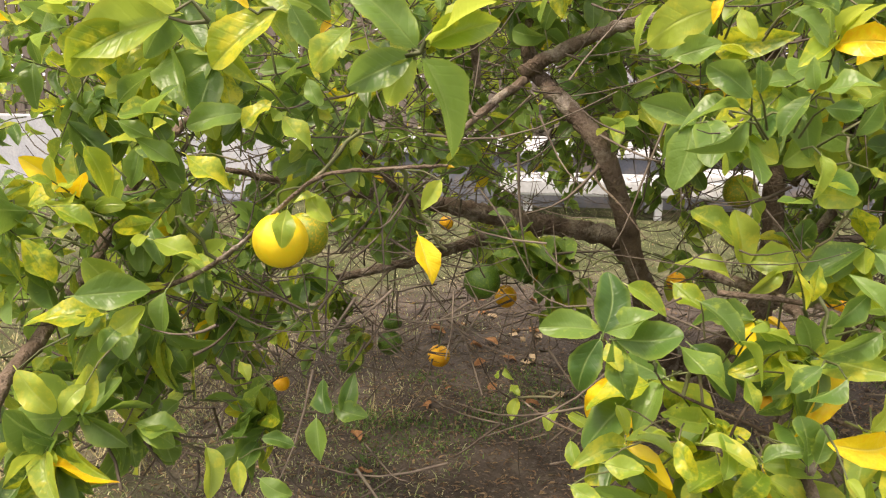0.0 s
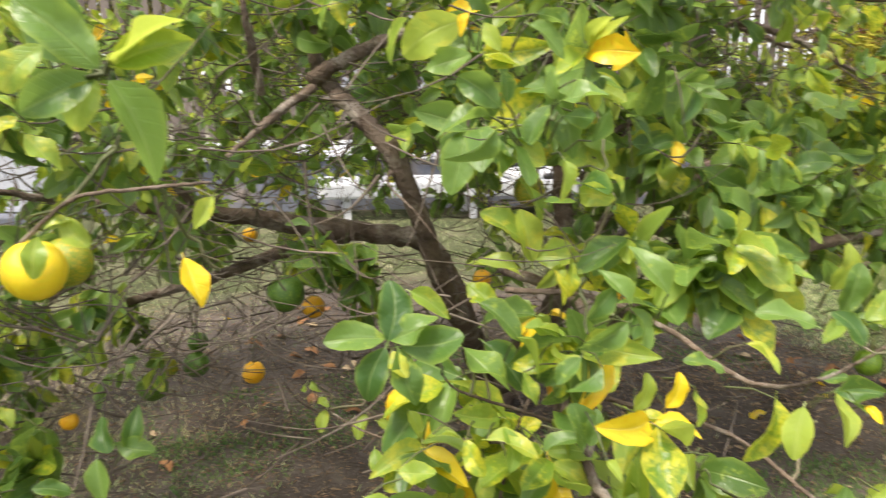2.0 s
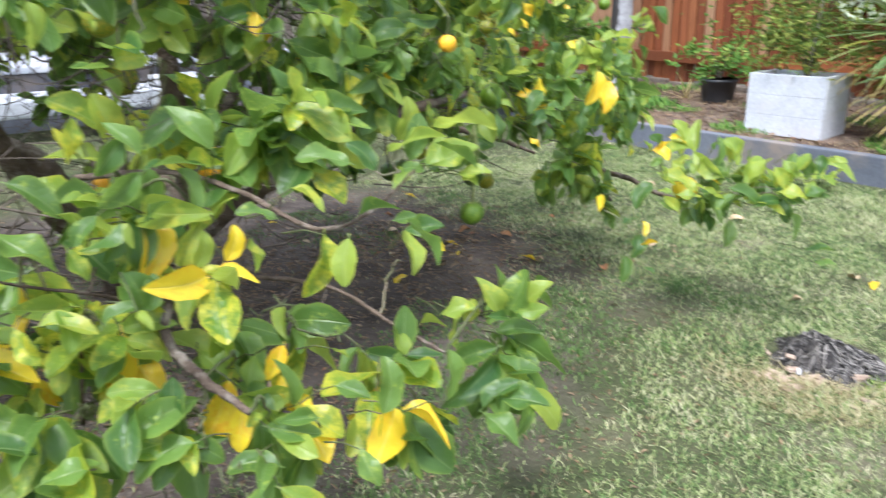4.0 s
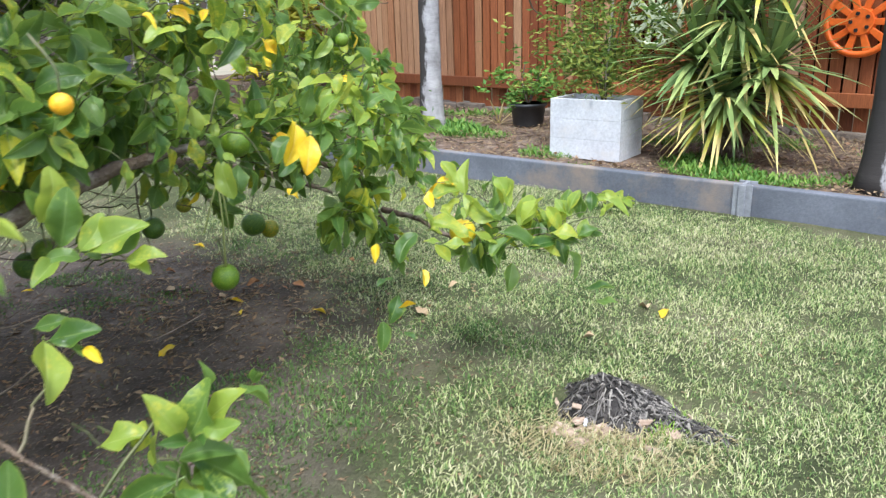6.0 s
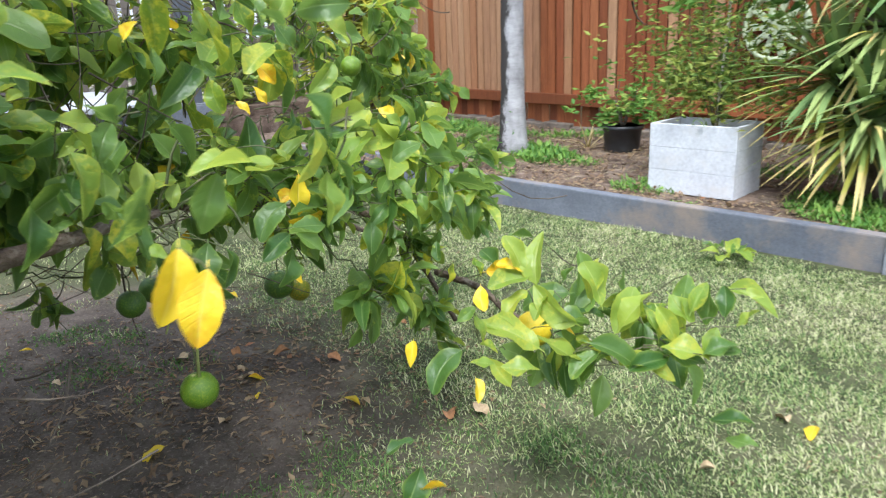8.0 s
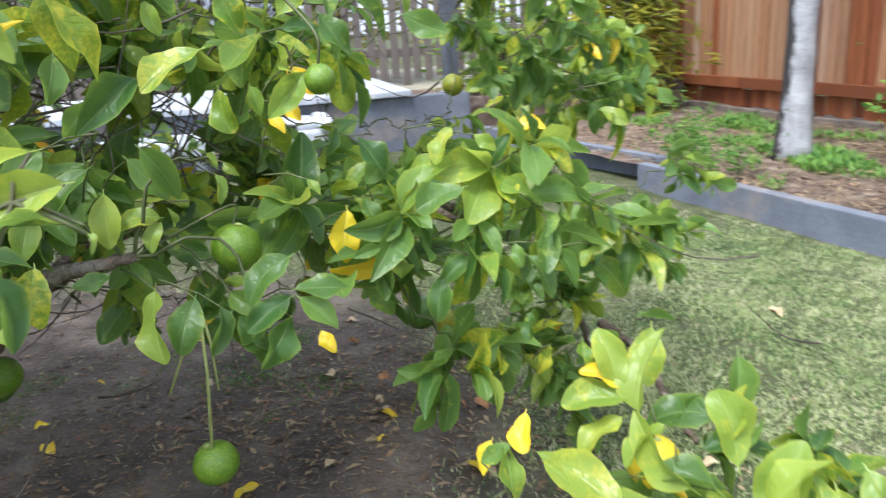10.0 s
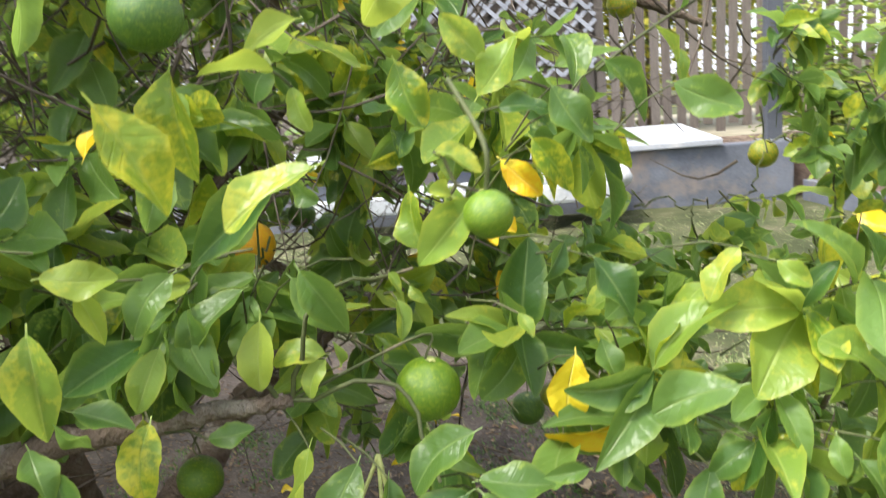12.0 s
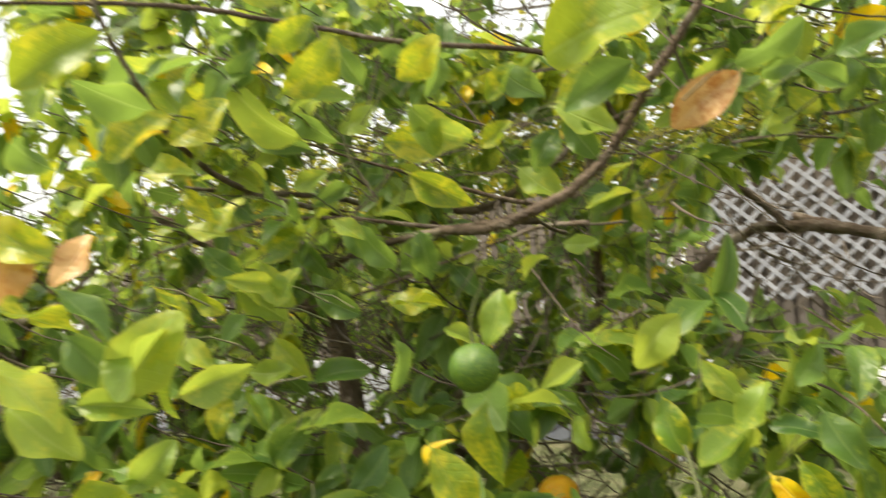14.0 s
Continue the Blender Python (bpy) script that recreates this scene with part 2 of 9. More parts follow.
dx = calc(gnt, "DIVIDE", calc(gnt, "SUBTRACT", gsep.outputs[0], 1.5), 1.95)
dy = calc(gnt, "DIVIDE", calc(gnt, "SUBTRACT", gsep.outputs[1], 3.1), 1.6)
rad = calc(gnt, "ADD", calc(gnt, "MULTIPLY", dx, dx), calc(gnt, "MULTIPLY", dy, dy))
rad = calc(gnt, "ADD", rad, calc(gnt, "MULTIPLY", noisy(gnt, 1.7, 6, 0.7, gpos), 1.3))
gcol = mixc(gnt, ramp(gnt, rad, [(0.0, (0, 0, 0)), (1.0, (1, 1, 1))]), soil, turf)
grade = [n for n in gnt.nodes if n.bl_idname == "ShaderNodeValToRGB"][-1]
grade.color_ramp.elements[0].position, grade.color_ramp.elements[1].position = 0.72, 1.0
rad2 = calc(gnt, "MULTIPLY", rad, 0.55)
gnt.links.new(rad2, grade.inputs[0])
gnt.links.new(gcol, gb.inputs["Base Color"])
bump(gnt, gb, calc(gnt, "ADD", noisy(gnt, 14.0, 6, 0.7, gpos), calc(gnt, "MULTIPLY", noisy(gnt, 120.0, 3, 0.6, gpos), 0.4)), 0.8, 0.03)
M_MULCH = surface("bark mulch", (0.085, 0.06, 0.046), (0.25, 0.185, 0.145), 9, 0.95, 0.1, 75, 0.9, 0.02, None, (0.34, 0.27, 0.215))


def blade_material(name, stops, glow=0.3, patchy=0.55, single=0.6):
    m, nt, b = base_material(name, 0.6, 0.3)
    rnd = nt.nodes.new("ShaderNodeNewGeometry").outputs["Random Per Island"]
    pos = world_pos(nt)
    key = calc(nt, "ADD", calc(nt, "MULTIPLY", rnd, single), calc(nt, "MULTIPLY_ADD", noisy(nt, 1.8, 5, 0.65, pos), patchy, 0.575 - 0.5 * patchy - 0.5 * single))
    col = ramp(nt, key, stops)
    nt.links.new(col, b.inputs["Base Color"])
    thin = nt.nodes.new("ShaderNodeBsdfTranslucent")
    nt.links.new(col, thin.inputs[0])
    mx = nt.nodes.new("ShaderNodeMixShader")
    mx.inputs[0].default_value = glow
    nt.links.new(b.outputs[0], mx.inputs[1])
    nt.links.new(thin.outputs[0], mx.inputs[2])
    nt.links.new(mx.outputs[0], nt.nodes["Material Output"].inputs[0])
    return m


M_GRASS = blade_material("lawn grass", [(0.12, (0.045, 0.095, 0.027)), (0.38, (0.15, 0.24, 0.072)), (0.62, (0.35, 0.41, 0.152)), (0.9, (0.56, 0.54, 0.325))], 0.25, 1.1, 0.75)
M_STRAW = blade_material("dry straw", [(0.2, (0.16, 0.13, 0.05)), (0.5, (0.34, 0.29, 0.14)), (0.9, (0.52, 0.45, 0.26))], 0.25)
M_WEED = blade_material("bed weeds", [(0.2, (0.06, 0.16, 0.03)), (0.6, (0.14, 0.28, 0.045)), (0.95, (0.26, 0.38, 0.07))])


def strap_material(name, stops, tip, start):
    """Long leaf: its own green, dying back to straw from the tip."""
    m, nt, b = base_material(name, 0.5, 0.4)
    sep = nt.nodes.new("ShaderNodeSeparateXYZ")
    nt.links.new(nt.nodes.new("ShaderNodeUVMap").outputs[0], sep.inputs[0])
    rnd = nt.nodes.new("ShaderNodeObjectInfo").outputs["Random"]
    col = ramp(nt, rnd, stops)
    key = calc(nt, "ADD", sep.outputs[0], calc(nt, "MULTIPLY", calc(nt, "FRACT", calc(nt, "MULTIPLY", rnd, 5.7)), 0.45))
    key = calc(nt, "ADD", key, calc(nt, "MULTIPLY", noisy(nt, 30.0, 3, 0.6, world_pos(nt)), 0.2))
    col = mixc(nt, ramp(nt, key, [(start, (0, 0, 0)), (min(1.0, start + 0.28), (1, 1, 1))]), col, tip)
    edge = calc(nt, "ABSOLUTE", calc(nt, "SUBTRACT", sep.outputs[1], 0.5))
    col = mixc(nt, ramp(nt, edge, [(0.36, (0, 0, 0)), (0.5, (0.15, 0.15, 0.15))]), col, tip)
    nt.links.new(col, b.inputs["Base Color"])
    thin = nt.nodes.new("ShaderNodeBsdfTranslucent")
    nt.links.new(col, thin.inputs[0])
    mx = nt.nodes.new("ShaderNodeMixShader")
    mx.inputs[0].default_value = 0.2
    nt.links.new(b.outputs[0], mx.inputs[1])
    nt.links.new(thin.outputs[0], mx.inputs[2])
    nt.links.new(mx.outputs[0], nt.nodes["Material Output"].inputs[0])
    return m


M_YUCCA = strap_material("yucca leaf", [(0.0, (0.15, 0.25, 0.09)), (0.5, (0.26, 0.36, 0.12)), (1.0, (0.37, 0.44, 0.15))], (0.50, 0.45, 0.15), 1.14)
M_YUCCA_OLD = strap_material("old yucca leaf", [(0.0, (0.20, 0.31, 0.07)), (0.5, (0.36, 0.42, 0.08)), (1.0, (0.54, 0.48, 0.07))], (0.58, 0.47, 0.17), 0.92)
M_DRY = blade_material("dry yucca leaf", [(0.2, (0.50, 0.38, 0.14)), (0.6, (0.62, 0.52, 0.24)), (0.95, (0.45, 0.30, 0.12))], 0.2)
M_SHRUB = blade_material("shrub leaf", [(0.2, (0.07, 0.15, 0.03)), (0.55, (0.20, 0.29, 0.05)), (0.9, (0.42, 0.44, 0.09))])
M_FAR = blade_material("far foliage", [(0.2, (0.07, 0.12, 0.02)), (0.55, (0.26, 0.28, 0.035)), (0.9, (0.52, 0.46, 0.05))], 0.4)
M_LITTER = blade_material("dry leaf litter", [(0.2, (0.10, 0.06, 0.035)), (0.5, (0.20, 0.13, 0.075)), (0.8, (0.33, 0.24, 0.14)), (0.95, (0.30, 0.13, 0.06))], 0.15)


# ---- building helpers ----
def mesh_of(name, verts, faces, material, uvs=None, smooth=False):
    me = bpy.data.meshes.new(name)
    me.from_pydata([tuple(v) for v in verts], [], [tuple(f) for f in faces])
    if uvs is not None:
        layer = me.uv_layers.new(name="UVMap")
        idx = np.zeros(len(me.loops), dtype=np.int32)
        me.loops.foreach_get("vertex_index", idx)
        layer.data.foreach_set("uv", np.asarray(uvs, dtype=np.float32)[idx].ravel())
    if smooth:
        me.polygons.foreach_set("use_smooth", [True] * len(me.polygons))
    me.materials.append(material)
    return me


def thing(name, at, label, category, group="", kind="", turn=0.0):
    ob = new(name)
    ob.empty_display_size = 0.05
    ob.matrix_basis = pose(*at, 0, 0, turn)
    return tagged(ob, label, category, group, kind)


def hang_on(ob, parent, m=None):
    ob.parent = parent
    if m is not None:
        ob.matrix_basis = m
    return ob


def part(name, bm, material, parent, label="", smooth=False, m=None):
    me = bpy.data.meshes.new(name)
    if smooth:
        for f in bm.faces:
            f.smooth = True
    bm.to_mesh(me)
    bm.free()
    me.materials.append(material)
    ob = hang_on(new(name, me), parent, m)
    return tagged(ob, label)


def box_bm(lo, hi, bevel=0.0, bm=None):
    bm = bm or bmesh.new()
    made = bmesh.ops.create_cube(bm, size=1.0)["verts"]
    for v in made:
        v.co = Vector([(lo[i] + hi[i]) / 2 + v.co[i] * (hi[i] - lo[i]) for i in range(3)])
    if bevel:
        edges = list({e for v in made for e in v.link_edges})
        bmesh.ops.bevel(bm, geom=edges, offset=bevel, segments=2, affect="EDGES", profile=0.6)
    return bm


def tube(points, radii, sides=7, closed=True):
    """Vertices and faces of a round tapering tube along points."""
    pts = np.array(points, dtype=float)
    tang = np.gradient(pts, axis=0)
    tang /= np.linalg.norm(tang, axis=1)[:, None] + 1e-9
    ref = np.array([0.31, 0.77, 0.55])
    verts, faces = [], []
    for p, t, r in zip(pts, tang, radii):
        a = np.cross(t, ref)
        a /= np.linalg.norm(a) + 1e-9
        b = np.cross(t, a)
        for k in range(sides):
            w = 2 * math.pi * k / sides
            verts.append(p + r * (a * math.cos(w) + b * math.sin(w)))
    n = len(pts)
    for i in range(n - 1):
        for k in range(sides):
            q = (k + 1) % sides
            faces.append((i * sides + k, i * sides + q, (i + 1) * sides + q, (i + 1) * sides + k))
    if closed:
        faces.append(tuple(range(sides))[::-1])
        faces.append(tuple((n - 1) * sides + k for k in range(sides)))
    return verts, faces


def smooth_line(points, per=5, wobble=0.0, rng=None):
    """A rounded line through points (Catmull-Rom), each point x, y, z, radius."""
    p = np.array(points, dtype=float)
    p = np.vstack([2 * p[0] - p[1], p, 2 * p[-1] - p[-2]])
    out = []
    for i in range(1, len(p) - 2):
        for k in range(per):
            t = k / per
            out.append(0.5 * (2 * p[i] + (p[i + 1] - p[i - 1]) * t + (2 * p[i - 1] - 5 * p[i] + 4 * p[i + 1] - p[i + 2]) * t * t
                              + (3 * p[i] - p[i - 1] - 3 * p[i + 1] + p[i + 2]) * t ** 3))
    out.append(p[-2])
    out = np.array(out)
    if wobble and rng is not None:
        out[1:-1, :3] += rng.normal(0, wobble, (len(out) - 2, 3))
    return out


def lump(radius, squash=(1, 1, 1), rough=0.1, detail=3, seed=0, scale=3.0):
    bm = bmesh.new()
    bmesh.ops.create_icosphere(bm, subdivisions=detail, radius=1.0)
    for v in bm.verts:
        n = noise.noise(v.co * scale + Vector((seed * 3.1, seed * 1.7, 0)))
        v.co = Vector([v.co[i] * squash[i] * radius * (1 + rough * n) for i in range(3)])
    return bm


# ---- ground ----
RIM = [-400, -60, -20, -9, -6]
def ground_height(x, y):
    return 0.018 * noise.noise(Vector((x * 1.3, y * 1.3, 0.3))) + 0.008 * noise.noise(Vector((x * 5.1, y * 5.1, 1.3)))


gx = RIM + [-4 + 0.16 * i for i in range(57)] + [6, 9, 20, 60, 400]
gy = [-400, -60, -20, -9, -5, -2] + [-1 + 0.16 * i for i in range(54)] + [8.2, 9, 12, 20, 60, 400]
near = lambda x, y: -4 <= x <= 4.97 and -1 <= y <= 7.3
gv = [(x, y, ground_height(x, y) if near(x, y) else 0.0) for y in gy for x in gx]
gf = [(j * len(gx) + i, j * len(gx) + i + 1, (j + 1) * len(gx) + i + 1, (j + 1) * len(gx) + i) for j in range(len(gy) - 1) for i in range(len(gx) - 1)]
tagged(new("ground", mesh_of("ground", gv, gf, M_GROUND, smooth=True)), "worn backyard lawn with bare dark soil below the tree", "ground", kind="structure")

# ---- retaining edge of the garden bed ----
def edge_x(y):
    return 5.36 - (y - 1.2) * 0.083


bed_edge = thing("retaining_wall", (edge_x(1.9), 1.9, 0), "low grey painted concrete sleeper wall edging the garden bed", "retaining wall", kind="structure")
for y0, y1 in ((-3.0, -0.32), (-0.28, 1.88), (1.92, 5.05), (5.1, 7.36)):
    a, b = Vector((edge_x(y0), y0, 0)), Vector((edge_x(y1), y1, 0))
    if y0 > 5:
        a, b = Vector((5.27, 5.1, 0)), Vector((4.84, 7.40, 0))
    d = (b - a).length
    bm = box_bm((-0.035, 0, -0.05), (0.035, d, 0.16), 0.008)
    for v in bm.verts:
        v.co.x += 0.004 * noise.noise(Vector((v.co.y * 2, v.co.z * 4, y0)))
    ob = part("sleeper", bm, M_GREY, bed_edge)
    ob.matrix_basis = bed_edge.matrix_basis.inverted() @ Matrix.Translation(a) @ Matrix.Rotation(math.atan2(-(b - a).x, (b - a).y), 4, "Z")
for y in (-0.3, 1.9):
    bm = box_bm((-0.049, -0.048, -0.05), (-0.037, 0.048, 0.168), 0.003)
    box_bm((-0.062, -0.018, -0.05), (-0.050, 0.018, 0.164), 0.004, bm)
    box_bm((-0.036, -0.010, -0.05), (0.05, 0.010, 0.168), 0.002, bm)
    box_bm((0.036, -0.046, 0.10), (0.047, 0.046, 0.17), 0.002, bm)
    ob = part("post", bm, M_GALV, bed_edge, "galvanised steel wall post")
    ob.matrix_basis = bed_edge.matrix_basis.inverted() @ pose(edge_x(y), y, 0, 0, 0, 4.7)

# raised bed behind it
bx, by = [i / 12 for i in range(13)], [-3 + 0.22 * i for i in range(49)]
bv = [(edge_x(y) + 0.03 + (7.6 - edge_x(y)) * u, y, 0.125 + 0.02 * noise.noise(Vector((u * 9, y * 3, 2))) + 0.012 * noise.noise(Vector((u * 30, y * 13, 4)))) for y in by for u in bx]
bf = [(j * 13 + i, j * 13 + i + 1, (j + 1) * 13 + i + 1, (j + 1) * 13 + i) for j in range(len(by) - 1) for i in range(12)]
tagged(new("garden_bed", mesh_of("garden_bed", bv, bf, M_MULCH, smooth=True)), "raised garden bed covered in bark mulch", "garden bed", kind="structure")

# ---- paling fence behind the bed ----
fence = thing("fence_east", (7.15, 3.0, 0), "tall red-brown stained timber paling fence", "fence", kind="structure")
rng = np.random.default_rng(5)
boards = {}
for k in range(4):
    for back in (0, 1):
        half = 0.036 if back else 0.0405
        bm = box_bm((-0.008, -half, 0), (0.008, half, 1.9), 0.003)
        for v in bm.verts:
            v.co.x += 0.005 * (k - 1.5) * (v.co.z / 1.9) * (1 if v.co.y > 0 else -0.6)
        for tone in ((M_GAP_SHADE,) if back else (M_RED, M_TAN)):
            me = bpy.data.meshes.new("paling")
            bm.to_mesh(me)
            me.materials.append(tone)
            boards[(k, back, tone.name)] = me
        bm.free()
for i in range(137):
    y = -3.9 + i * 0.095
    pale = rng.random() < (0.85 if y > 5.6 else 0.45 if y > 5.0 else 0.10)
    tone = (M_TAN if pale else M_RED).name
    ob = new("paling", boards[(int(rng.integers(4)), 0, tone)])
    hang_on(ob, fence, pose(rng.normal(0, 0.003), y - 3.0 + rng.normal(0, 0.0015), 0.36 + rng.normal(0, 0.008), rng.normal(0, 0.12), 0, 180 * int(rng.integers(2))))
    # backing board behind each gap, its shade put into the colour
    ob = new("cover_strip", boards[(int(rng.integers(4)), 1, M_GAP_SHADE.name)])
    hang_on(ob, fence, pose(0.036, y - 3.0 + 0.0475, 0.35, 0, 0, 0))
bm = box_bm((0.0, -0.043, 0.17), (0.016, 0.043, 0.36), 0.003)
plinth = bpy.data.meshes.new("plinth_board")
bm.to_mesh(plinth)
bm.free()
plinth.materials.append(M_RED)
for i in range(137):
    y = -3.9 + i * 0.095
    hang_on(new("plinth_board", plinth), fence, pose(0.012 + rng.normal(0, 0.006), y - 3.0, rng.normal(0, 0.016), 0, 0, rng.normal(0, 2)))
for k in range(5):
    bm = box_bm((-0.055, -4.0 - 3 + k * 2.7, 0.35), (-0.010, -4.0 - 3 + k * 2.7 + 2.696, 0.445), 0.005)
    part("rail", bm, M_RED, fence, "lower timber rail")
for k in range(5):
    bm = box_bm((-0.055, -4.0 - 3 + k * 2.7, 1.75), (-0.010, -4.0 - 3 + k * 2.7 + 2.696, 1.84), 0.005)
    part("rail", bm, M_RED, fence, "upper timber rail")
base = thing("fence_footing", (7.2, 3.0, 0), "rough stone-coloured concrete strip below the fence", "footing", kind="structure")
M_FOOT = surface("rough footing", (0.13, 0.105, 0.085), (0.30, 0.25, 0.20), 7, 0.95, 0.1, 40, 0.8, 0.02)
bm = bmesh.new()
y = -7.0
while y < 6.6:
    w = 0.28 + 0.18 * rng.random()
    box_bm((-0.10 + rng.normal(0, 0.01), y, 0.0), (0.04, y + w - 0.015, 0.185 + rng.normal(0, 0.012)), 0.012, bm)
    y += w
part("stone", bm, M_FOOT, base)

# ---- back terrace: grey wall with a white slab, old paling fence, lattice ----
bm = box_bm((-1.1, 7.45, -0.1), (4.76, 7.62, 0.47), 0.012)
me = bpy.data.meshes.new("wall_north")
bm.to_mesh(me)
bm.free()
me.materials.append(M_GREY)
tagged(new("wall_north", me), "dark grey painted terrace wall at the back of the lawn", "wall", kind="structure")
bm = box_bm((-1.1, 7.40, 0.474), (4.21, 8.98, 0.53), 0.012)
for v in bm.verts:
    if v.co.y > 8:
        v.co.z += 0.035
me = bpy.data.meshes.new("terrace_slab")
bm.to_mesh(me)
bm.free()
me.materials.append(M_WHITE)
tagged(new("terrace_slab", me), "white painted slab on top of the terrace wall", "slab", kind="structure")
bm = box_bm((-9.0, 7.40, 0.06), (-1.12, 7.6, 0.76), 0.012)
me = bpy.data.meshes.new("wall_white")
bm.to_mesh(me)
bm.free()
me.materials.append(M_WHITE)
tagged(new("wall_white", me), "white painted low garden wall", "wall", kind="structure")
bm = box_bm((-9.0, 7.12, -0.1), (-1.12, 7.398, 0.055), 0.012)
me = bpy.data.meshes.new("kerb")
bm.to_mesh(me)
bm.free()
me.materials.append(M_GREY)
tagged(new("kerb", me), "grey concrete kerb at the foot of the white wall", "kerb", kind="structure")

old = thing("fence_north", (0.0, 9.06, 0), "old grey timber paling fence with bright gaps", "fence", kind="structure")
bm = box_bm((-0.044, -0.008, 0), (0.044, 0.008, 1.95), 0.003)
old_board = bpy.data.meshes.new("paling")
bm.to_mesh(old_board)
bm.free()
old_board.materials.append(M_OLD)
for i in range(130):
    x = -9.0 + i * 0.126
    if x > 7.1:
        break
    hang_on(new("paling", old_board), old, pose(x + rng.normal(0, 0.004), rng.normal(0, 0.003), 0.5 + rng.normal(0, 0.025), 0, rng.normal(0, 0.35), 0))
for i in range(20):
    hang_on(new("paling", old_board), old, pose(1.03 + i * 0.126 + rng.normal(0, 0.004), 0.075, 0.5 + rng.normal(0, 0.02), 0, rng.normal(0, 0.3), 0))
for z in (0.75, 2.1):
    for k in range(6):
        part("rail", box_bm((-9 + 2.7 * k, 0.010, z), (-9 + 2.7 * k + 2.696, 0.055, z + 0.09), 0.004), M_OLD, old)

lattice = thing("lattice_panel", (2.3, 8.92, 1.12), "pale grey diagonal timber lattice panel leaning on the old fence", "lattice", turn=0)
M_LATT = surface("pale weathered lattice", (0.23, 0.24, 0.265), (0.37, 0.38, 0.41), 8, 0.8, 0.25, 60, 0.3, 0.002)
LW, LH = 1.12, 1.42
for s, dy in ((1, 0.0), (-1, -0.011)):
    k = -LW - LH
    while k < LW + LH:
        # strip through (k, 0) at +-45 degrees, cut to the panel
        pts = []
        for z in np.linspace(0, LH, 40):
            x = k + s * z
            if -LW <= x <= LW:
                pts.append((x, z))
        if len(pts) > 3:
            (xa, za), (xb, zb) = pts[0], pts[-1]
            ln = math.hypot(xb - xa, zb - za)
            bm = box_bm((0, -0.005, -0.019), (ln, 0.005, 0.019))
            part("slat", bm, M_LATT, lattice, m=pose(xa, dy, za, 0, -math.degrees(math.atan2(zb - za, xb - xa)), 0))
        k += 0.175
for sx in (-LW * 0.8, 0.0, LW * 0.8):
    part("batten", box_bm((sx - 0.025, 0.007, -0.60), (sx + 0.025, 0.045, LH - 0.06), 0.004), M_OLD, lattice, "dark upright batten behind the strips")

pole = thing("steel_post", (4.62, 7.535, 0.47), "dark grey square steel post standing on the terrace", "post")
part("shaft", box_bm((-0.06, -0.06, 0), (0.06, 0.06, 1.9), 0.006), surface("dark grey steel", (0.06, 0.065, 0.08), (0.10, 0.11, 0.13), 5, 0.5, 0.5, 60, 0.1, 0.001), pole)
part("base_plate", box_bm((-0.1, -0.08, 0.0), (0.1, 0.08, 0.012), 0.003), M_GALV, pole)

bm = box_bm((4.24, 7.63, -0.1), (7.12, 9.0, 0.40), 0.02)
me = bpy.data.meshes.new("terrace_soil")
bm.to_mesh(me)
bm.free()
me.materials.append(M_MULCH)
tagged(new("terrace_soil", me), "dark mulched soil behind the terrace wall", "garden bed", kind="structure")

# white moulded plastic lounger by the terrace wall
lounger = thing("sun_lounger", (2.2, 7.05, 0), "white moulded plastic sun lounger beside the grey wall", "sun lounger")
M_PLAST = surface("white plastic", (0.44, 0.455, 0.475), (0.54, 0.555, 0.575), 4, 0.35, 0.5, 30, 0.05, 0.001, None, (0.62, 0.62, 0.58))
bm = box_bm((-1.15, -0.28, 0.20), (1.15, -0.22, 0.34), 0.025)
box_bm((-1.15, 0.22, 0.20), (1.15, 0.28, 0.34), 0.025, bm)
part("side_rail", bm, M_PLAST, lounger)
for i in range(16):
    part("slat", box_bm((-1.05 + i * 0.132, -0.219, 0.285), (-1.05 + i * 0.132 + 0.10, 0.219, 0.315), 0.006), M_PLAST, lounger)
v, f = tube([(1.16, -0.30, 0.36), (1.16, 0.0, 0.37), (1.16, 0.30, 0.36)], [0.062, 0.075, 0.062], 16)
hang_on(new("headrest", mesh_of("headrest", v, f, M_PLAST, smooth=True)), lounger)
bm = box_bm((0.55, -0.24, 0.33), (1.1, 0.24, 0.41), 0.03)
back = part("backrest", bm, M_PLAST, lounger, smooth=True)
# no real opening: a black lump gives its dark inside
bm = lump(0.045, (1.3, 0.5, 0.7), 0.05, 2)
part("handle_hole", bm, M_BLACK, back, "black lump for the shaded opening in the side", smooth=True, m=pose(0.88, -0.238, 0.365))
for x in (-0.9, 0.2, 0.98):
    for y in (-0.2, 0.2):
        part("leg", box_bm((x - 0.03, y - 0.03, 0), (x + 0.03, y + 0.03, 0.2), 0.008), M_PLAST, lounger)

# pale sunlit slab, added out of view to make the old fence's gaps bright
bm = box_bm((-16, 9.4, -0.1), (18, 15.5, 0.30), 0.02)
me = bpy.data.meshes.new("driveway")
bm.to_mesh(me)
bm.free()
me.materials.append(surface("pale gap backing", (0.25, 0.225, 0.16), (0.35, 0.32, 0.24), 2, 0.9, 0.1, 40, 0.2, 0.003))
tagged(new("driveway", me), "pale slab added beyond the old fence to brighten its gaps", "driveway", kind="structure")

